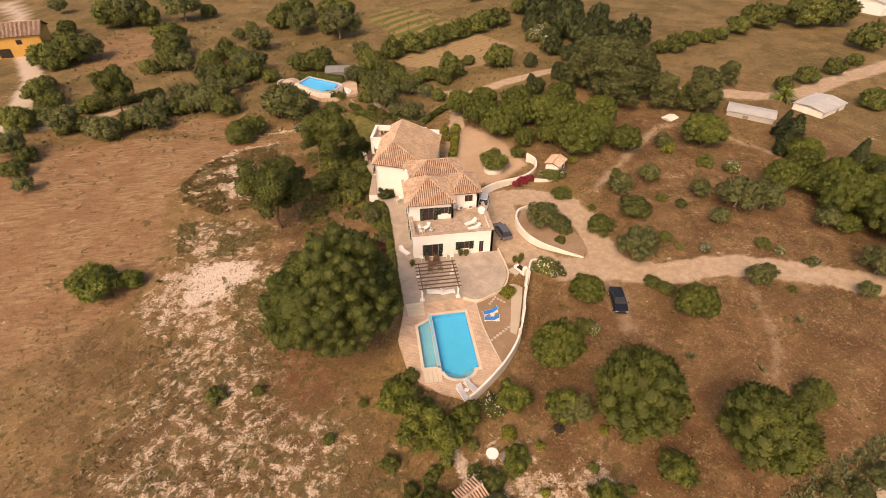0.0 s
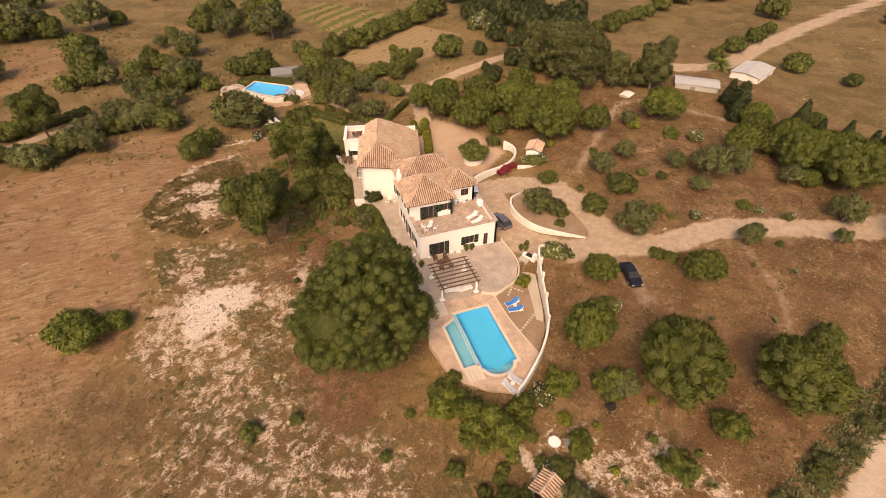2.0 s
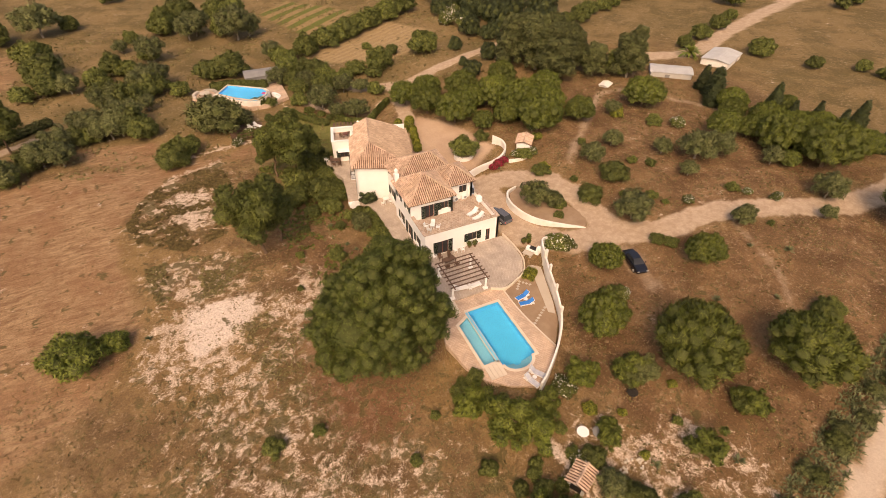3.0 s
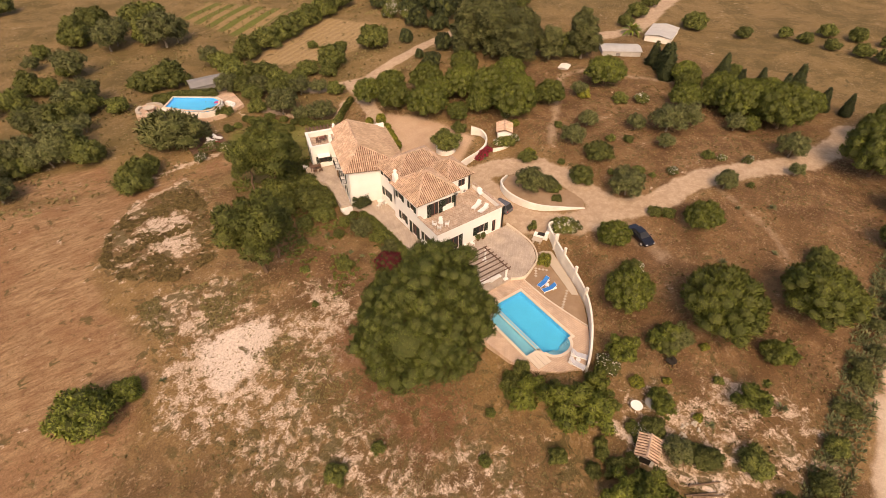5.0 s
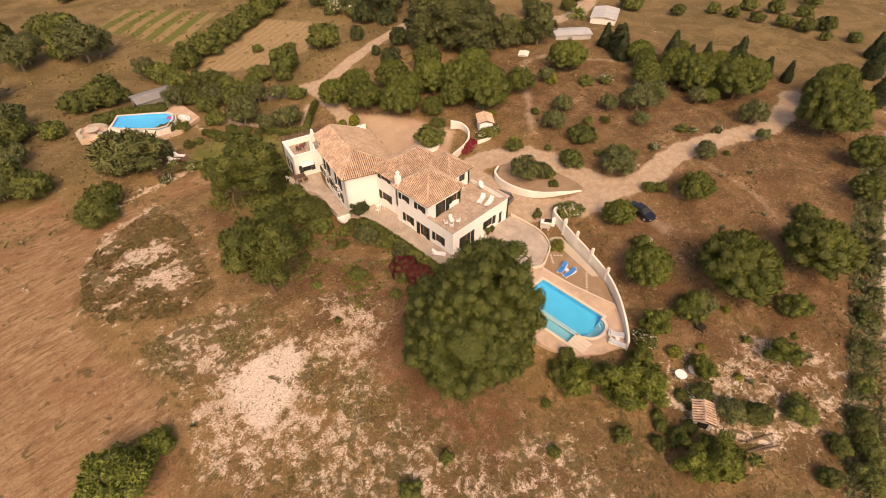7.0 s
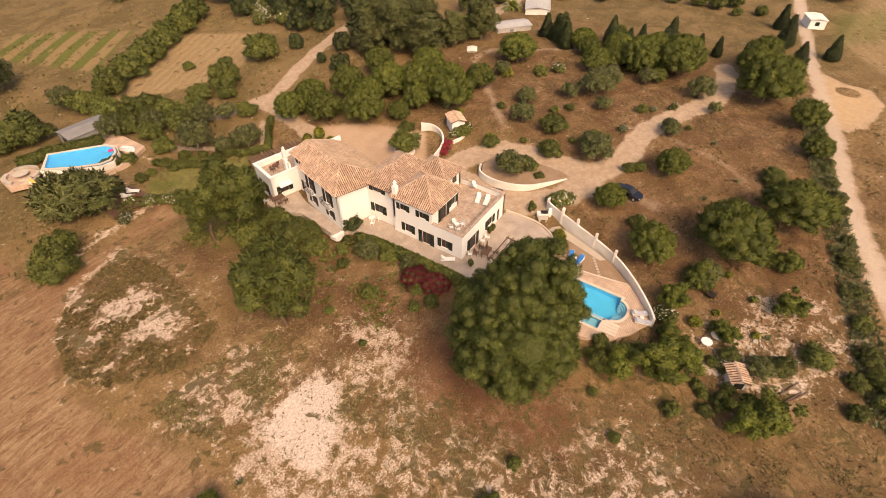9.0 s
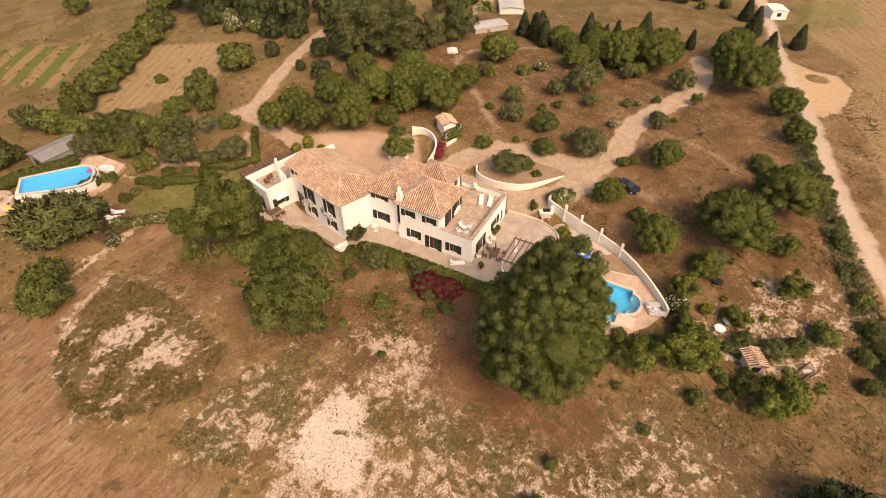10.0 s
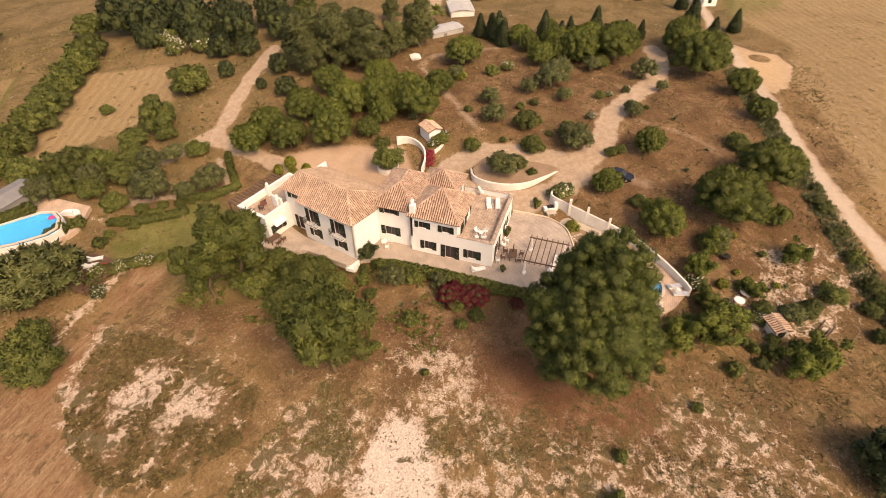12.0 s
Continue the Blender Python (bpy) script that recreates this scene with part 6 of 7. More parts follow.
# ---- garden furniture ----
def lounger(m, cushion, label, group):
    t = thing("sun_lounger", m, label, "sun lounger", group)
    part("frame", box(box(boxed(-0.32, 0.32, -0.95, 0.95, 0.26, 0.31, bev=0.01), -0.34, -0.30, -0.95, 0.95, 0.22, 0.33), 0.30, 0.34, -0.95, 0.95, 0.22, 0.33), PLASTIC, t)
    for x in (-0.27, 0.27):
        for y in (-0.8, 0.55):
            part("leg", boxed(x - 0.03, x + 0.03, y - 0.03, y + 0.03, 0, 0.27), PLASTIC, t)
    part("backrest", boxed(-0.31, 0.31, 0.0, 0.75, -0.02, 0.03, bev=0.01, m=Matrix.Translation((0, 0.35, 0.33)) @ Matrix.Rotation(radians(38), 4, "X")), PLASTIC, t)
    bm = boxed(-0.29, 0.29, -0.93, 0.34, 0.31, 0.39, bev=0.025)
    box(bm, -0.29, 0.29, 0.0, 0.72, 0.03, 0.11, bev=0.025, m=Matrix.Translation((0, 0.35, 0.33)) @ Matrix.Rotation(radians(38), 4, "X"))
    part("cushion", bm, cushion, t)
    return t


def at(x, y, z, a=0.0):
    return pose(x, y, z, 0, 0, a)


GZ = PZ - 0.05
lounger(at(13.2, 43.3, GZ, -80), BLUE, "white sun lounger with a blue cushion on gravel", "blue loungers beside the pool")
lounger(at(13.1, 42.1, GZ, -100), BLUE, "white sun lounger with a blue cushion on gravel", "blue loungers beside the pool")
lounger(at(8.6, 32.6, PZ, 35), STRIPE, "sun lounger with a striped cushion on the deck", "striped loungers on the deck")
lounger(at(7.5, 31.9, PZ, 20), STRIPE, "sun lounger with a striped cushion on the deck", "striped loungers on the deck")
lounger(at(13.4, 57.8, UPPER, -70), PLASTIC, "white plastic lounger on the roof terrace", "white loungers")
lounger(at(13.7, 56.6, UPPER, -75), PLASTIC, "white plastic lounger on the roof terrace", "white loungers")
lounger(at(3.6, 56.4, FLOOR, 35), PLASTIC, "white plastic lounger on the cobbled path", "white loungers")
lounger(at(6.6, 47.6, FLOOR, 80), PLASTIC, "white plastic lounger below the pergola", "white loungers")
lounger(at(8.4, 47.3, FLOOR, 95), PLASTIC, "white plastic lounger below the pergola", "white loungers")


def chair(m, group="white garden chairs", mat=None, label="white plastic garden chair with arms"):
    mat = mat or PLASTIC
    t = thing("garden_chair", m, label, "chair", group)
    part("seat", boxed(-0.25, 0.25, -0.24, 0.24, 0.41, 0.45, bev=0.015), mat, t)
    bm = boxed(-0.25, 0.25, -0.02, 0.02, 0, 0.48, bev=0.015, m=Matrix.Translation((0, 0.25, 0.43)) @ Matrix.Rotation(radians(-12), 4, "X"))
    part("backrest", bm, mat, t)
    for sx in (-1, 1):
        part("armrest", boxed(sx * 0.27 - 0.03, sx * 0.27 + 0.03, -0.24, 0.28, 0.63, 0.66, bev=0.01), mat, t)
        for y in (-0.21, 0.21):
            part("leg", boxed(sx * 0.24 - 0.025, sx * 0.24 + 0.025, y - 0.025, y + 0.025, 0, 0.64 if y < 0 else 0.43), mat, t)
    return t


def table(m, r, mat, label, group="garden tables", h=0.72):
    t = thing("garden_table", m, label, "table", group)
    part("tabletop", tube(bmesh.new(), (0, 0, h - 0.04), (0, 0, h), r, r, 20), mat, t)
    for k in range(4):
        a = k * math.pi / 2 + 0.7
        part("leg", tube(bmesh.new(), (math.cos(a) * r * 0.75, math.sin(a) * r * 0.75, 0), (math.cos(a) * r * 0.6, math.sin(a) * r * 0.6, h - 0.04), 0.03, 0.025, 6), mat, t)
    return t


first = chair(at(6.1, 57.5, UPPER, 40))
for x, y, z, a in ((7.2, 57.7, UPPER, -30), (7.5, 56.7, UPPER, -120), (6.2, 56.6, UPPER, 140), (9.1, 54.4, FLOOR, 0), (5.9, 54.4, FLOOR, 20), (5.0, 70.0, FLOOR, 60), (5.0, 69.2, FLOOR, 100), (3.8, 69.2, FLOOR, 200), (-0.9, 85.6, FLOOR, 120), (10.1, 54.2, FLOOR, 0)):
    copy_thing(first, at(x, y, z, a))
table(at(6.8, 57.1, UPPER), 0.35, PLASTIC, "small round white plastic table on the terrace")
table(at(4.4, 69.8, FLOOR), 0.45, PLASTIC, "round white garden table on the cobbles")
table(at(13.3, 42.7, GZ), 0.28, PLASTIC, "small white side table between loungers", h=0.42)
table(at(8.0, 32.2, PZ), 0.25, PLASTIC, "small white side table on the deck", h=0.42)


def dining(m, label):
    t = thing("wooden_table", m, label, "table", "wooden tables")
    part("tabletop", boxed(-0.9, 0.9, -0.5, 0.5, 0.70, 0.75, bev=0.015), BEAM, t)
    for x in (-0.8, 0.8):
        for y in (-0.4, 0.4):
            part("leg", boxed(x - 0.04, x + 0.04, y - 0.04, y + 0.04, 0, 0.7), BEAM, t)
    return t


d1 = dining(at(7.4, 52.8, FLOOR, 10), "dark wooden dining table on the patio")
d2 = copy_thing(d1, at(0.4, 84.4, FLOOR, -14))
tagged(d2, "dark wooden table on the lower terrace")
wc = chair(at(6.6, 53.9, FLOOR, 0), "dark wooden chairs", BEAM, "dark wooden armchair by a table")
for x, y, a in ((8.0, 53.9, 0), (6.7, 51.8, 180), (8.1, 51.8, 180), (0.0, 85.3, 0), (0.9, 85.1, 0), (-0.1, 83.5, 170), (0.8, 83.3, 170)):
    copy_thing(wc, at(x, y, FLOOR, a))
copy_thing(wc, NORTH @ at(-1.8, 15.0, 4.15, 30))
copy_thing(wc, NORTH @ at(-0.6, 16.0, 4.15, 200))
table(NORTH @ at(-1.1, 15.3, 4.15), 0.5, WOOD_RED, "round wooden table on the roof terrace")
um = thing("closed_parasol", at(7.4, 52.8, FLOOR), "closed dark parasol standing at the dining table", "parasol")
part("pole", tube(bmesh.new(), (0, 0, 0), (0, 0, 2.5), 0.025), BEAM, um)
part("canopy", tube(bmesh.new(), (0, 0, 1.2), (0, 0, 2.45), 0.16, 0.04, 10), BEAM, um)
# pergola
pg = thing("pergola", at(0, 0, FLOOR), "open wooden pergola on white posts", "pergola")
for x, y in ((4.95, 46.5), (9.6, 46.5), (5.0, 50.8), (9.6, 50.8)):
    part("post", boxed(x - 0.11, x + 0.11, y - 0.11, y + 0.11, -0.02, 2.1, bev=0.02), WHITE, pg)
    part("post_base", boxed(x - 0.3, x + 0.3, y - 0.22, y + 0.22, -0.02, 0.22, bev=0.02), WHITE, pg)
for x in (5.0, 9.6):
    part("beam", boxed(x - 0.06, x + 0.06, 45.9, 51.2, 2.1, 2.25, bev=0.01), BEAM, pg)
for k in range(8):
    y = 46.15 + 4.8 * k / 7
    part("slat", boxed(4.5, 9.95, y - 0.06, y + 0.06, 2.25, 2.38, bev=0.01), BEAM, pg)
np_ = thing("slatted_canopy", NORTH @ at(0, 0, 0), "brown slatted canopy beside the north terrace", "pergola")
for k in range(14):
    part("slat", boxed(-3.2 + 0.62 * k, -2.85 + 0.62 * k, 17.8, 20.4, 4.4, 4.5), BEAM, np_)
for x in (-3.1, 0.8, 5.2):
    part("post", boxed(x - 0.07, x + 0.07, 20.1, 20.24, 0.6, 4.4), BEAM, np_)
# satellite dish, cooling units, barbecue corner, pots
ds = thing("satellite_dish", at(15.3, 59.6, UPPER), "large white satellite dish on the terrace", "satellite dish")
bm = bmesh.new()
V = [(0, 0, 0)] + [(r * math.cos(a), r * math.sin(a), 0.32 * r * r) for r in (0.3, 0.6) for a in np.linspace(0, 2 * math.pi, 21)[:-1]]
F = [(0, 1 + k, 1 + (k + 1) % 20) for k in range(20)] + [(1 + k, 21 + k, 21 + (k + 1) % 20, 1 + (k + 1) % 20) for k in range(20)]
part("reflector", mesh_of(V, F, True), PLASTIC, ds, m=pose(0, 0, 1.0, 48, 0, 20))
part("mast", tube(bmesh.new(), (0, 0, 0), (0.05, 0, 1.0), 0.04), STEEL, ds)
for x in (12.6, 14.0):
    ac = thing("cooling_unit", at(x, 61.75, UPPER), "white cooling unit beside the wall", "air conditioner", "cooling units on the terrace")
    part("casing", boxed(-0.42, 0.42, -0.16, 0.16, 0.05, 0.65, bev=0.02), PLASTIC, ac)
    part("grille", tube(bmesh.new(), (0.12, -0.17, 0.35), (0.12, -0.155, 0.35), 0.23, 0.23, 16), GREY_SHEET, ac)
bq = thing("barbecue", at(18.9, 49.9, FLOOR - 0.1, -60), "white masonry barbecue against the garden wall", "barbecue")
part("counter", boxed(-1.0, 1.0, -0.35, 0.35, 0, 0.85, bev=0.02), WHITE, bq)
part("hearth", boxed(-0.5, 0.5, -0.30, 0.36, 0.86, 0.95), IRON, bq)
part("hood", boxed(0.55, 1.0, -0.3, 0.3, 0.85, 1.5, bev=0.03), WHITE, bq)
st = thing("stone_table", at(17.9, 49.6, FLOOR - 0.1, -60), "pale stone garden table with a slab top", "table")
part("slab", boxed(-0.7, 0.7, -0.45, 0.45, 0.62, 0.72, bev=0.02), CONCRETE, st)
for x in (-0.45, 0.45):
    part("leg", boxed(x - 0.12, x + 0.12, -0.3, 0.3, 0, 0.62), CONCRETE, st)
for k, (x, y, z) in enumerate(((19.2, 51.6, 1.5), (18.6, 51.9, 1.45), (19.6, 52.2, 1.5), (11.4, 54.6, FLOOR), (4.4, 53.4, FLOOR), (12.2, 54.5, FLOOR), (2.6, 72.4, FLOOR))):
    p = thing("flower_pot", at(x, y, ground_at(x, y) if x > 17.4 else FLOOR), "clay flower pot with a small leafy plant", "plant pot", "clay flower pots")
    part("pot", tube(bmesh.new(), (0, 0, 0), (0, 0, 0.4), 0.16, 0.24, 12), TILE_BED, p)
    foliage(crown([(0, 0, 0.6, 0.28), (0.1, 0.1, 0.75, 0.2)], 120, 0.16, 60 + k, 0.7), SHRUB_LEAF, p, "plant")
for k in range(15):
    x, y = ((13.5 + 0.32 * k, 46.0 - 0.35 * abs(k - 3)) if k < 7 else (12.4 + 0.42 * (k - 7), 39.0 + 0.28 * (k - 7)))
    tagged(part("stepping_stone", boxed(x - 0.16, x + 0.16, y - 0.16, y + 0.16, GZ - 0.02, GZ + 0.035, bev=0.01), STONE), "small pale square stepping stone in gravel", "paving", "stepping stones")
ws = thing("white_stairs", at(0.9, 72.6, FLOOR - 0.6), "short white garden stairs with side walls", "steps", kind="structure")
for k in range(4):
    part("step", boxed(-1.7 + 0.35 * k, -1.3 + 0.35 * k, -0.6, 0.6, -0.5, 0.05 + 0.15 * k, bev=0.015), WHITE, ws)
for y in (-0.75, 0.65):
    part("side_wall", boxed(-1.5, -0.2, y, y + 0.12, -0.6, 0.55, bev=0.02), WHITE, ws)
plant("loose", 2.6, 71.4, 1.5, CYP_LEAF, "spiky_shrub", "dark spiky shrub beside the white wall", "shrub", "", 0.9, FLOOR - 0.7)


# ---- cars ----
def car(m, paint, label, L=4.2, W=1.75, H=1.48, hatch=True):
    """A small car: lofted body, glasshouse, roof, lamps, plates left blank, four wheels."""
    t = thing("car", m, label, "car", "parked cars")
    secs = [(-L / 2, 0.36, 0.70, 0.66), (-L / 2 + 0.08, 0.24, 0.86, 0.80), (-L * 0.30, 0.20, 0.93, 0.87), (0, 0.20, 0.94, 0.89), (L * 0.2, 0.20, 0.92, 0.89), (L * 0.36, 0.20, 0.80, 0.84), (L / 2 - 0.1, 0.24, 0.68, 0.76), (L / 2, 0.36, 0.56, 0.6)]
    bm = bmesh.new()
    rings = []
    for y, z0, z1, hw in secs:
        hw *= W / 1.78
        rings.append([bm.verts.new(p) for p in ((-hw * 0.9, y, z0), (-hw, y, z0 + 0.16), (-hw, y, z1 - 0.14), (-hw * 0.9, y, z1), (hw * 0.9, y, z1), (hw, y, z1 - 0.14), (hw, y, z0 + 0.16), (hw * 0.9, y, z0))])
    for a, b in zip(rings, rings[1:]):
        for j in range(8):
            bm.faces.new((a[j], a[(j + 1) % 8], b[(j + 1) % 8], b[j]))
    bm.faces.new(rings[0]), bm.faces.new(rings[-1])
    part("body", bm, paint, t)
    rear = -L / 2 + 0.12 if hatch else -L * 0.3
    bm = bmesh.new()
    lo = [(-0.74, rear), (0.74, rear), (0.74, L * 0.24), (-0.74, L * 0.24)]
    hi = [(-0.56, rear + 0.38), (0.56, rear + 0.38), (0.56, L * 0.06), (-0.56, L * 0.06)]
    a = [bm.verts.new((x * W / 1.78, y, 0.88)) for x, y in lo]
    b = [bm.verts.new((x * W / 1.78, y, H - 0.05)) for x, y in hi]
    for k in range(4):
        bm.faces.new((a[k], a[(k + 1) % 4], b[(k + 1) % 4], b[k]))
    bm.faces.new(b)
    part("windows", bm, GLASS, t, "dark tinted car windows")
    part("roof", boxed(-0.58 * W / 1.78, 0.58 * W / 1.78, rear + 0.36, L * 0.07, H - 0.06, H, bev=0.025), paint, t)
    for x in (-1, 1):
        bm = bmesh.new()
        for ya, yb, yc, yd in ((rear + 0.02, rear + 0.14, rear + 0.40, rear + 0.48), (-0.1, -0.02, -0.08, 0.0), (L * 0.22, L * 0.25, L * 0.05, L * 0.08)):
            q = [(x * 0.755, ya, 0.88), (x * 0.755, yb, 0.88), (x * 0.58, yd, H - 0.04), (x * 0.58, yc, H - 0.04)]
            bm.faces.new([bm.verts.new((px * W / 1.78, py, pz)) for px, py, pz in q])
        part("pillar", bm, paint, t)
        part("mirror", boxed(x * 0.98 * W / 1.78 - 0.09, x * 0.98 * W / 1.78 + 0.09, L * 0.17, L * 0.17 + 0.14, 0.88, 1.02, bev=0.02), paint, t)
        part("headlight", boxed(x * 0.60 - 0.16, x * 0.60 + 0.16, L / 2 - 0.12, L / 2 - 0.015, 0.52, 0.66, bev=0.02), STEEL, t)
        part("tail_light", boxed(x * 0.66 - 0.1, x * 0.66 + 0.1, -L / 2 - 0.005, -L / 2 + 0.08, 0.62, 0.82, bev=0.02), RED_SHEET, t)
        for y in (-L * 0.31, L * 0.31):
            w = part("wheel", tube(bmesh.new(), (x * (W / 2 - 0.2), y, 0.31), (x * (W / 2 + 0.005), y, 0.31), 0.31, 0.31, 20), RUBBER, t)
            part("rim", tube(bmesh.new(), (x * (W / 2), y, 0.31), (x * (W / 2 + 0.015), y, 0.31), 0.2, 0.19, 14), STEEL, w)
    return t


def parked(x, y, a):
    return at(x, y, ground_at(x, y) + 0.03, a)


car(parked(28.9, 41.2, 168), CAR_BLACK, "black two-door car parked on a dirt spur", 4.3, 1.8, 1.36, False)
car(parked(18.35, 58.4, 12), CAR_GREY, "grey hatchback parked beside the villa", 4.1, 1.74, 1.55)
car(parked(17.3, 66.2, 160), CAR_WHITE, "white car parked by the court wall", 4.0, 1.72, 1.5)


# ---- outbuildings ----
def gable(m, w, d, h, rise, wall, roofmat, name, label, doors=(), tiled=False, thick=0.08, over=0.2):
    """A small building with four walls, a pitched roof and openings in its walls."""
    t = thing(name, m, label, "building")
    ops = {k: [o[1:] for o in doors if o[0] == k] for k in range(4)}
    cs = [(-w / 2, -d / 2), (w / 2, -d / 2), (w / 2, d / 2), (-w / 2, d / 2)]
    for k in range(4):
        p, q = cs[k], cs[(k + 1) % 4]
        dv = Vector(q) - Vector(p)
        mm = Matrix.Translation((p[0], p[1], 0)) @ Matrix.Rotation(math.atan2(dv.y, dv.x), 4, "Z")
        part("wall", wall_mesh(dv.length, -0.5, h, 0.2, [o[:4] for o in ops[k]]), wall, t, m=mm)
        for o in ops[k]:
            part("door", boxed(o[0], o[1], 0.1, 0.14, o[2], o[3]), o[4], t, m=mm)
    a, b = w / 2 + over, d / 2 + over
    f1 = [(-a, -b, h), (a, -b, h), (a, 0, h + rise), (-a, 0, h + rise)]
    f2 = [(a, b, h), (-a, b, h), (-a, 0, h + rise), (a, 0, h + rise)]
    if tiled:
        roof(t, [f1, f2], [((-a, 0, h + rise), (a, 0, h + rise))], 9)
    else:
        bm = bmesh.new()
        for f in (f1, f2):
            bm.faces.new([bm.verts.new(c) for c in f])
        ex = bmesh.ops.extrude_face_region(bm, geom=list(bm.faces))
        for v in ex["geom"]:
            if isinstance(v, bmesh.types.BMVert):
                v.co.z += thick
        part("roof", bm, roofmat, t)
        bm = bmesh.new()
        n = int(2 * a / 0.8)
        for k in range(n + 1):
            x = -a + 2 * a * k / n
            for s in (-1, 1):
                tube(bm, (x, s * b, h + thick + 0.01), (x, 0, h + rise + thick + 0.01), 0.025, seg=5)
        tagged(part("roof_ribs", bm, roofmat, t), kind="stuff")
    for s in (-1, 1):
        bm = bmesh.new()
        bm.faces.new([bm.verts.new(c) for c in ((s * w / 2, -d / 2, h - 0.02), (s * w / 2, d / 2, h - 0.02), (s * w / 2, 0, h + rise * 0.97))])
        bmesh.ops.solidify(bm, geom=bm.faces[:], thickness=0.15)
        part("gable", bm, wall, t)
    return t


gable(at(31.2, 72.8, ground_at(31.2, 72.8) - 0.25, 50), 3.2, 2.3, 2.2, 0.5, WHITE, TILE, "garden_store", "small white garden store with a clay tile roof", [(0, 1.9, 3.2, 0, 1.9, SHUTTER)], True)
gable(at(92, 86.5, 3.1, 25), 9, 6.0, 2.5, 0.5, WHITE_WALL, STEEL, "white_shed", "white shed with a pale sheet roof", [(0, 5.5, 7.0, 0, 1.9, GREY_SHEET), (1, 1.4, 4.2, 0, 2.1, GREY_SHEET)])
gable(at(76.5, 86.0, 2.9, -38), 8.5, 4.6, 2.2, 0.4, STEEL, STEEL, "long_shed", "long low shed with a pale sheet roof", [(0, 3, 4, 0, 1.8, GREY_SHEET)])
gable(at(59.3, 86.4, 2.9, 30), 2.4, 1.8, 1.6, 0.25, WHITE_WALL, WHITE_WALL, "pump_house", "tiny white pump house with dark openings", [(0, 0.4, 1.1, 0.1, 1.3, IRON), (0, 1.3, 2.0, 0.1, 1.3, IRON)])
gable(at(118.3, 26.1, ground_at(118.3, 26.1), 20), 5.0, 3.6, 2.1, 0.25, WHITE, WHITE_WALL, "far_cottage", "small white flat-roofed cottage along the dirt road", [(0, 2, 2.9, 0, 1.8, SHUTTER), (3, 1.2, 2.2, 0.8, 1.7, SHUTTER)])
gable(at(172, 157, 2.6, 20), 16, 9, 4.0, 1.0, WHITE, STEEL, "far_house", "low white house far beyond the fields", [(0, 3, 4.4, 0.9, 2.1, GLASS), (0, 8, 9.4, 0.9, 2.1, GLASS)])
boat = thing("dinghy", at(62.6, 90.2, 3.0, 40), "small white dinghy lying beside the shed", "boat")
bm = bmesh.new()
rr = []
for y, hw in ((-1.6, 0.55), (-0.6, 0.7), (0.6, 0.6), (1.5, 0.25), (1.9, 0.03)):
    rr.append([bm.verts.new(p) for p in ((-hw, y, 0.5), (-hw * 0.6, y, 0.05), (hw * 0.6, y, 0.05), (hw, y, 0.5))])
for a, b in zip(rr, rr[1:]):
    for j in range(3):
        bm.faces.new((a[j], a[j + 1], b[j + 1], b[j]))
bm.faces.new(rr[0])
part("hull", bm, PLASTIC, boat)
part("thwart", boxed(-0.6, 0.6, -0.4, -0.1, 0.38, 0.42), BEAM, boat)
hut = gable(at(6.3, 21.3, ground_at(6.3, 21.3), 28), 2.2, 1.7, 1.25, 0.35, WHITE_WALL, TILE, "tiled_hut", "low stone hut with a small clay tile roof", [(3, 0.3, 1.4, -0.4, 1.0, IRON)], True)
wt = table(at(9.2, 25.0, ground_at(9.2, 25.0)), 0.62, WHITE, "round white stone table on the slope")
wt2 = table(at(10.6, 24.2, ground_at(10.6, 24.2)), 0.7, GREY_SHEET, "round weathered grey table on the slope")
oc = gable(at(-94, 164, height(-94, 164), 12), 13, 10, 5.4, 2.4, OCHRE, TILE, "ochre_house", "ochre house with a brown clay tile roof", [(0, 7, 8.4, 3.2, 4.4, GLASS), (0, 2.0, 5.0, 0, 2.4, IRON)], True, over=0.5)
# second pool with its terrace, hut and deck
pool("second_pool", [(-12.6, 123.7), (-15.1, 120.1), (-11.9, 116.4), (-9.3, 114.2), (-7.9, 114.0), (-6.2, 115.5), (-5.5, 117.2), (-6.0, 118.8), (-7.4, 119.9)], 1.0, LINER_SKY, 2.4, "kidney-shaped blue pool with white rim")
rim = [(-12.5, 124.2), (-15.6, 120.1), (-12.1, 115.9), (-9.4, 113.6), (-7.7, 113.4), (-5.7, 115.3), (-5.0, 117.2), (-5.6, 119.2), (-7.2, 120.4)]
tagged(part("pool_wall", slab(offset_loop(rim, 0.15), [rim], 0.4, 2.3), WHITE_WALL), "white raised wall round the second pool", "wall", kind="structure")
tagged(part("pool_terrace", slab([(-15.4, 123.2), (-17, 126.4), (-20, 125), (-20.4, 121), (-17.4, 119.4), (-14, 116.4), (-9.6, 112.6), (-6, 112.6), (-1.5, 115), (-1.6, 123.8), (-4.2, 123.4), (-5.6, 120.6), (-4.2, 117.2), (-5.2, 114.4), (-7.6, 112.9), (-9.8, 113.2), (-13, 116.4), (-16.2, 120.2)], [], 0.6, 1.35), DECK), "sandy paving beside the second pool", "pavement", kind="structure")
for k in range(3):
    r = 1.5 - 0.35 * k
    tagged(part("round_step", slab([(-4.4 + r * math.cos(a), 116.0 + r * math.sin(a)) for a in np.linspace(-1.3, 1.7, 12)], [], 1.2, 1.6 + 0.25 * k), WHITE), "curved white steps up to the pool", "steps", kind="structure")
ft = table(at(-17.6, 122.8, 1.35), 1.1, STONE, "round stone table within curved benches", h=0.6)
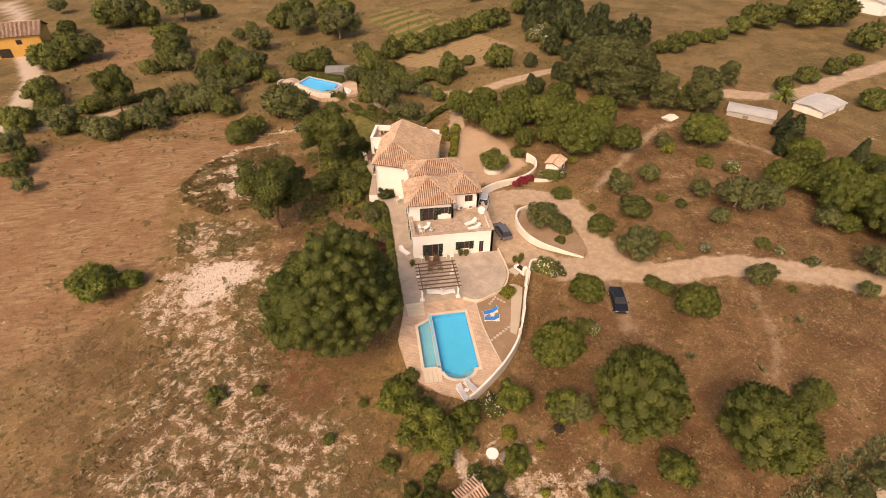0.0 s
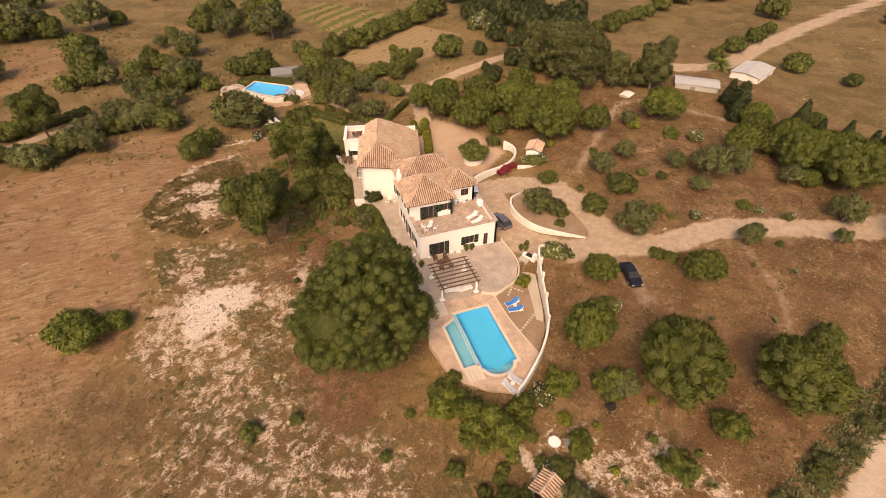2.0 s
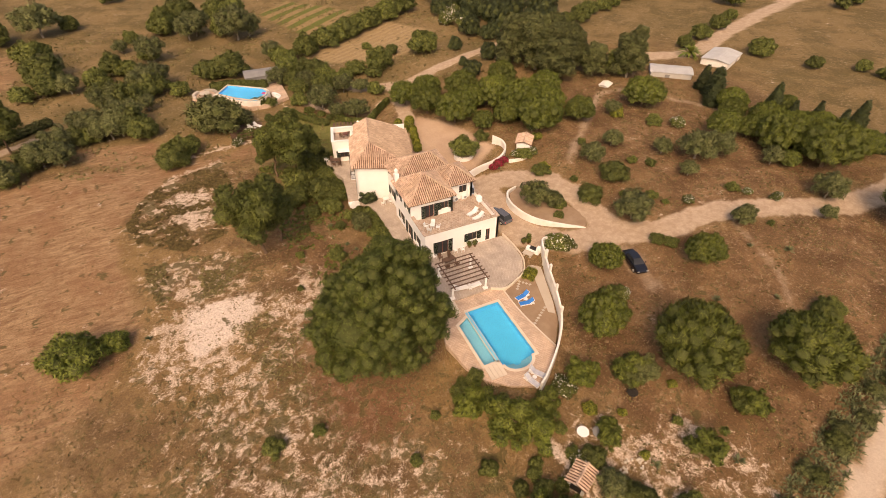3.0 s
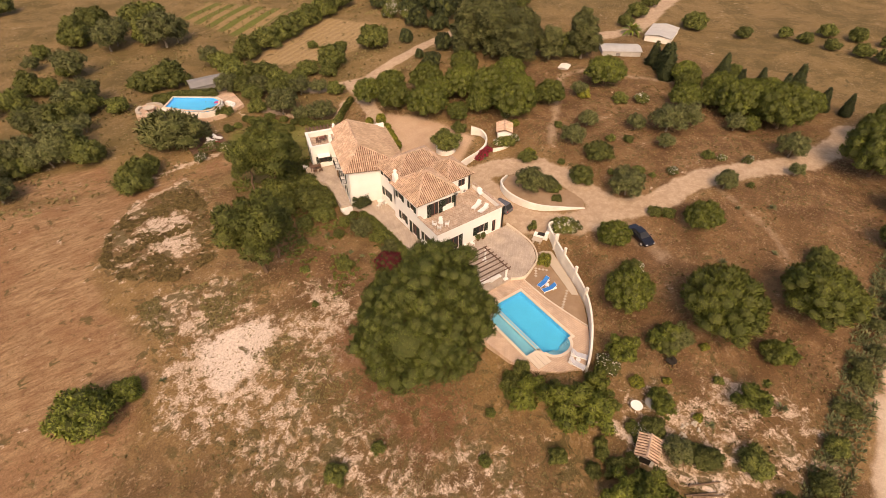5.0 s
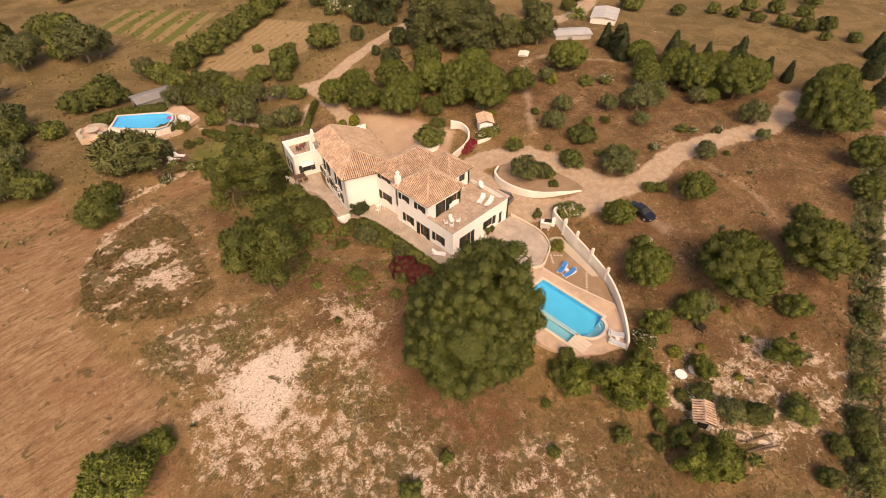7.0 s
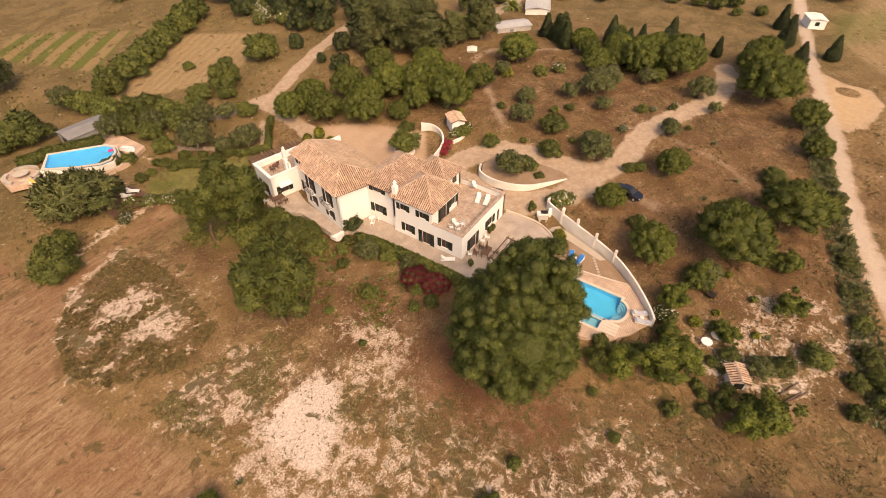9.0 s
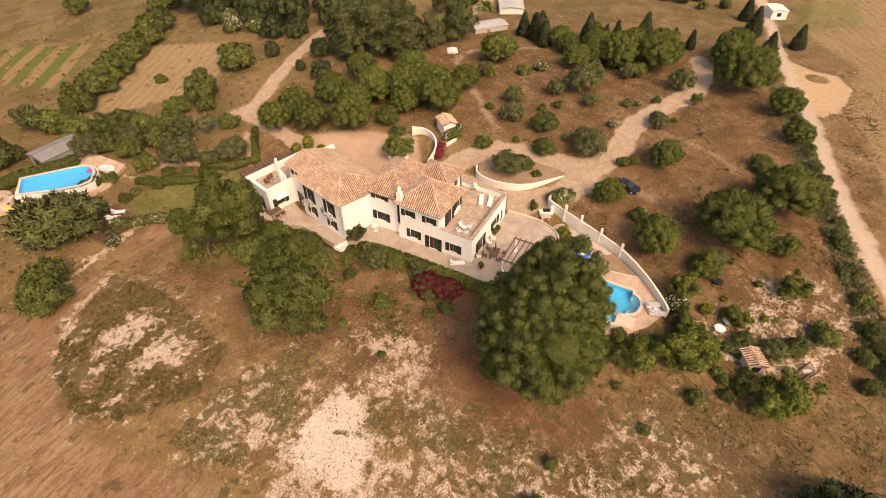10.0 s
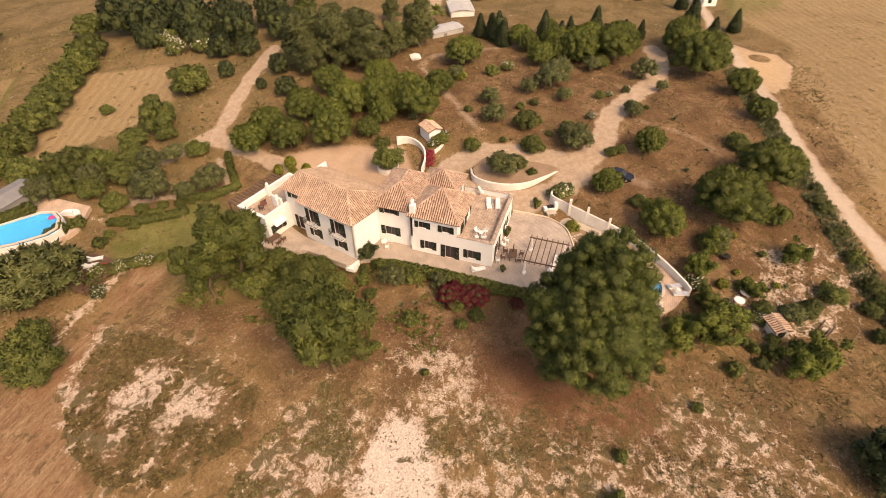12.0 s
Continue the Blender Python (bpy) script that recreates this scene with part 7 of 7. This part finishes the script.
for k in range(3):
    a0 = 2.1 * k
    lp = [(-17.6 + r * math.cos(a), 122.8 + r * math.sin(a)) for r, aa in ((2.0, np.linspace(a0, a0 + 1.6, 9)), (2.6, np.linspace(a0 + 1.6, a0, 9))) for a in aa]
    tagged(part("curved_bench", slab(lp, [], 1.3, 1.8), STONE), "curved stone bench round the table", "bench", "curved stone benches")
wl = lounger(at(-17.4, 119.0, 1.2, 20), YELLOW, "lounger with a yellow cushion beside the pool", "far loungers")
fl = tagged(part("pool_float", tube(bmesh.new(), (-6.2, 116.6, 2.3), (-6.2, 116.6, 2.42), 0.5, 0.4, 14), PINK), "pink inflatable float in the pool", "toy")
gable(at(-5.0, 126.2, 1.0, -2), 7.2, 4.4, 2.1, 0.5, GREY_SHEET, GREY_SHEET, "long_hut", "long low hut with grey sheet roofing", [(3, 1.0, 3.0, 0, 1.7, IRON)])
wd = thing("wooden_deck", at(0, 0, ground_at(-11.5, 105) + 0.05), "weathered brown wooden deck under a tree", "deck")
for k in range(22):
    part("plank", boxed(-15.0, -8.6, 102.6 + 0.27 * k, 102.6 + 0.27 * k + 0.25, 0.25, 0.31), BEAM, wd)
for k in range(6):
    part("rail_post", boxed(-15.0 + 0.9 * k, -14.9 + 0.9 * k, 102.5, 102.6, 0, 1.2), BEAM, wd)
part("rail", boxed(-15.0, -10.3, 102.5, 102.58, 1.1, 1.2), BEAM, wd)
dz = ground_at(-11.5, 105) + 0.36
lounger(at(-10.8, 105.8, dz, 40), PLASTIC, "white lounger on the wooden deck", "far loungers")
lounger(at(-9.6, 106.3, dz, 40), PLASTIC, "white lounger on the wooden deck", "far loungers")
rc = chair(at(-10.2, 104.0, dz, 120), "red chairs", RED_SHEET, "faded red chair on the wooden deck")
# slope clutter
ff = thing("fire_pit", parked(16.4, 26.3, 0), "blackened iron fire pit on bare earth", "barbecue")
part("bowl", tube(bmesh.new(), (0, 0, 0.15), (0, 0, 0.5), 0.4, 0.6, 14), IRON, ff)
for k in range(3):
    part("leg", tube(bmesh.new(), (0.6 * math.cos(k * 2.1), 0.6 * math.sin(k * 2.1), 0), (0, 0, 0.9), 0.04, 0.03, 6), IRON, ff)
bn = thing("garden_bench", parked(18.4, 27.2, 30), "weathered dark bench below the pines", "bench")
part("seat", boxed(-0.8, 0.8, -0.25, 0.25, 0.4, 0.46, bev=0.01), BEAM, bn)
for x in (-0.65, 0.65):
    part("leg", boxed(x - 0.05, x + 0.05, -0.22, 0.22, 0, 0.4), BEAM, bn)
rng = random.Random(4)
for k in range(26):
    a = rng.uniform(0, 6.28)
    x, y = 11.6 + 1.1 * math.cos(a) + rng.uniform(-0.3, 0.3), 20.2 + 0.7 * math.sin(a) + rng.uniform(-0.2, 0.2)
    bm = bmesh.new()
    bmesh.ops.create_icosphere(bm, subdivisions=1, radius=rng.uniform(0.1, 0.2))
    for v in bm.verts:
        v.co *= rng.uniform(0.75, 1.2)
    tagged(part("rock", bm, STONE, m=Matrix.Translation((x, y, ground_at(x, y) + 0.05))), "pale loose rock on bare earth", "rock", "loose rocks on the slope")
for k, (x, y, a) in enumerate(((7.2, 15.8, -30), (7.6, 15.3, -33), (8.2, 16.2, -28))):
    tagged(part("log", tube(bmesh.new(), (-1.5, 0, 0.1), (1.5, 0, 0.12), 0.11, 0.09, 8), BARK, m=parked(x, y, a)), "long weathered log lying on the ground", "log", "logs on the slope")


def agave(x, y, s, seed):
    rng = np.random.default_rng(seed)
    n = 26
    a = rng.uniform(0, 6.28, n)
    e = rng.uniform(0.2, 1.3, n)
    V, F = [Vector((0, 0, 0))], []
    for k in range(n):
        d = Vector((math.cos(a[k]) * math.cos(e[k]), math.sin(a[k]) * math.cos(e[k]), math.sin(e[k])))
        sd = Vector((-math.sin(a[k]), math.cos(a[k]), 0))
        o = len(V)
        V += [d * s * 0.5 + sd * 0.09 * s, d * s + Vector((0, 0, -0.1 * s)), d * s * 0.5 - sd * 0.09 * s, d * s * 0.45 - Vector((0, 0, 0.04 * s))]
        F += [(0, o, o + 3), (o, o + 1, o + 3), (o + 3, o + 1, o + 2), (0, o + 3, o + 2)]
    return tagged(part("agave", mesh_of(V, F), AGAVE_LEAF, m=Matrix.Translation((x, y, ground_at(x, y)))), "grey-green agave with stiff pointed leaves", "plant", "agaves on dry ground")


for k, (x, y, s) in enumerate(((33.1, 31.6, 1.3), (47.6, 33.6, 1.3), (39.4, 28.5, 1.0), (36.7, 15.8, 1.3), (43.3, 18.6, 1.0), (-14.6, 36.5, 0.7), (-4.8, 69.5, 1.1), (-2.8, 62.6, 0.9), (-3.6, 64.2, 0.9), (13.5, 19.4, 1.0), (20.4, 16.2, 1.2), (44, 36.5, 0.9), (24.6, 66.2 + 3.6, 0.8), (-30.5, 57.2, 0.9))):
    agave(x, y, s * 0.7, k)
palm = thing("palm_tree", at(88, 92, 3.0), "spreading palm beside the white shed", "tree")
part("trunk", tube(bmesh.new(), (0, 0, -0.2), (0, 0, 2.2), 0.4, 0.3, 10), BARK, palm)
rng = np.random.default_rng(3)
V, F = [], []
for k in range(60):
    a, e = rng.uniform(0, 6.28), rng.uniform(0.1, 1.3)
    pts = [Vector((math.cos(a) * math.cos(e), math.sin(a) * math.cos(e), math.sin(e))) * s * 3.4 + Vector((0, 0, 2.2 - 1.6 * s * s)) for s in (0, 0.5, 1)]
    sd = Vector((-math.sin(a), math.cos(a), 0)) * 0.3
    o = len(V)
    V += [pts[0], pts[1] + sd, pts[2], pts[1] - sd]
    F += [(o, o + 1, o + 2, o + 3)]
part("crown", mesh_of(V, F), PINE_LEAF, palm)
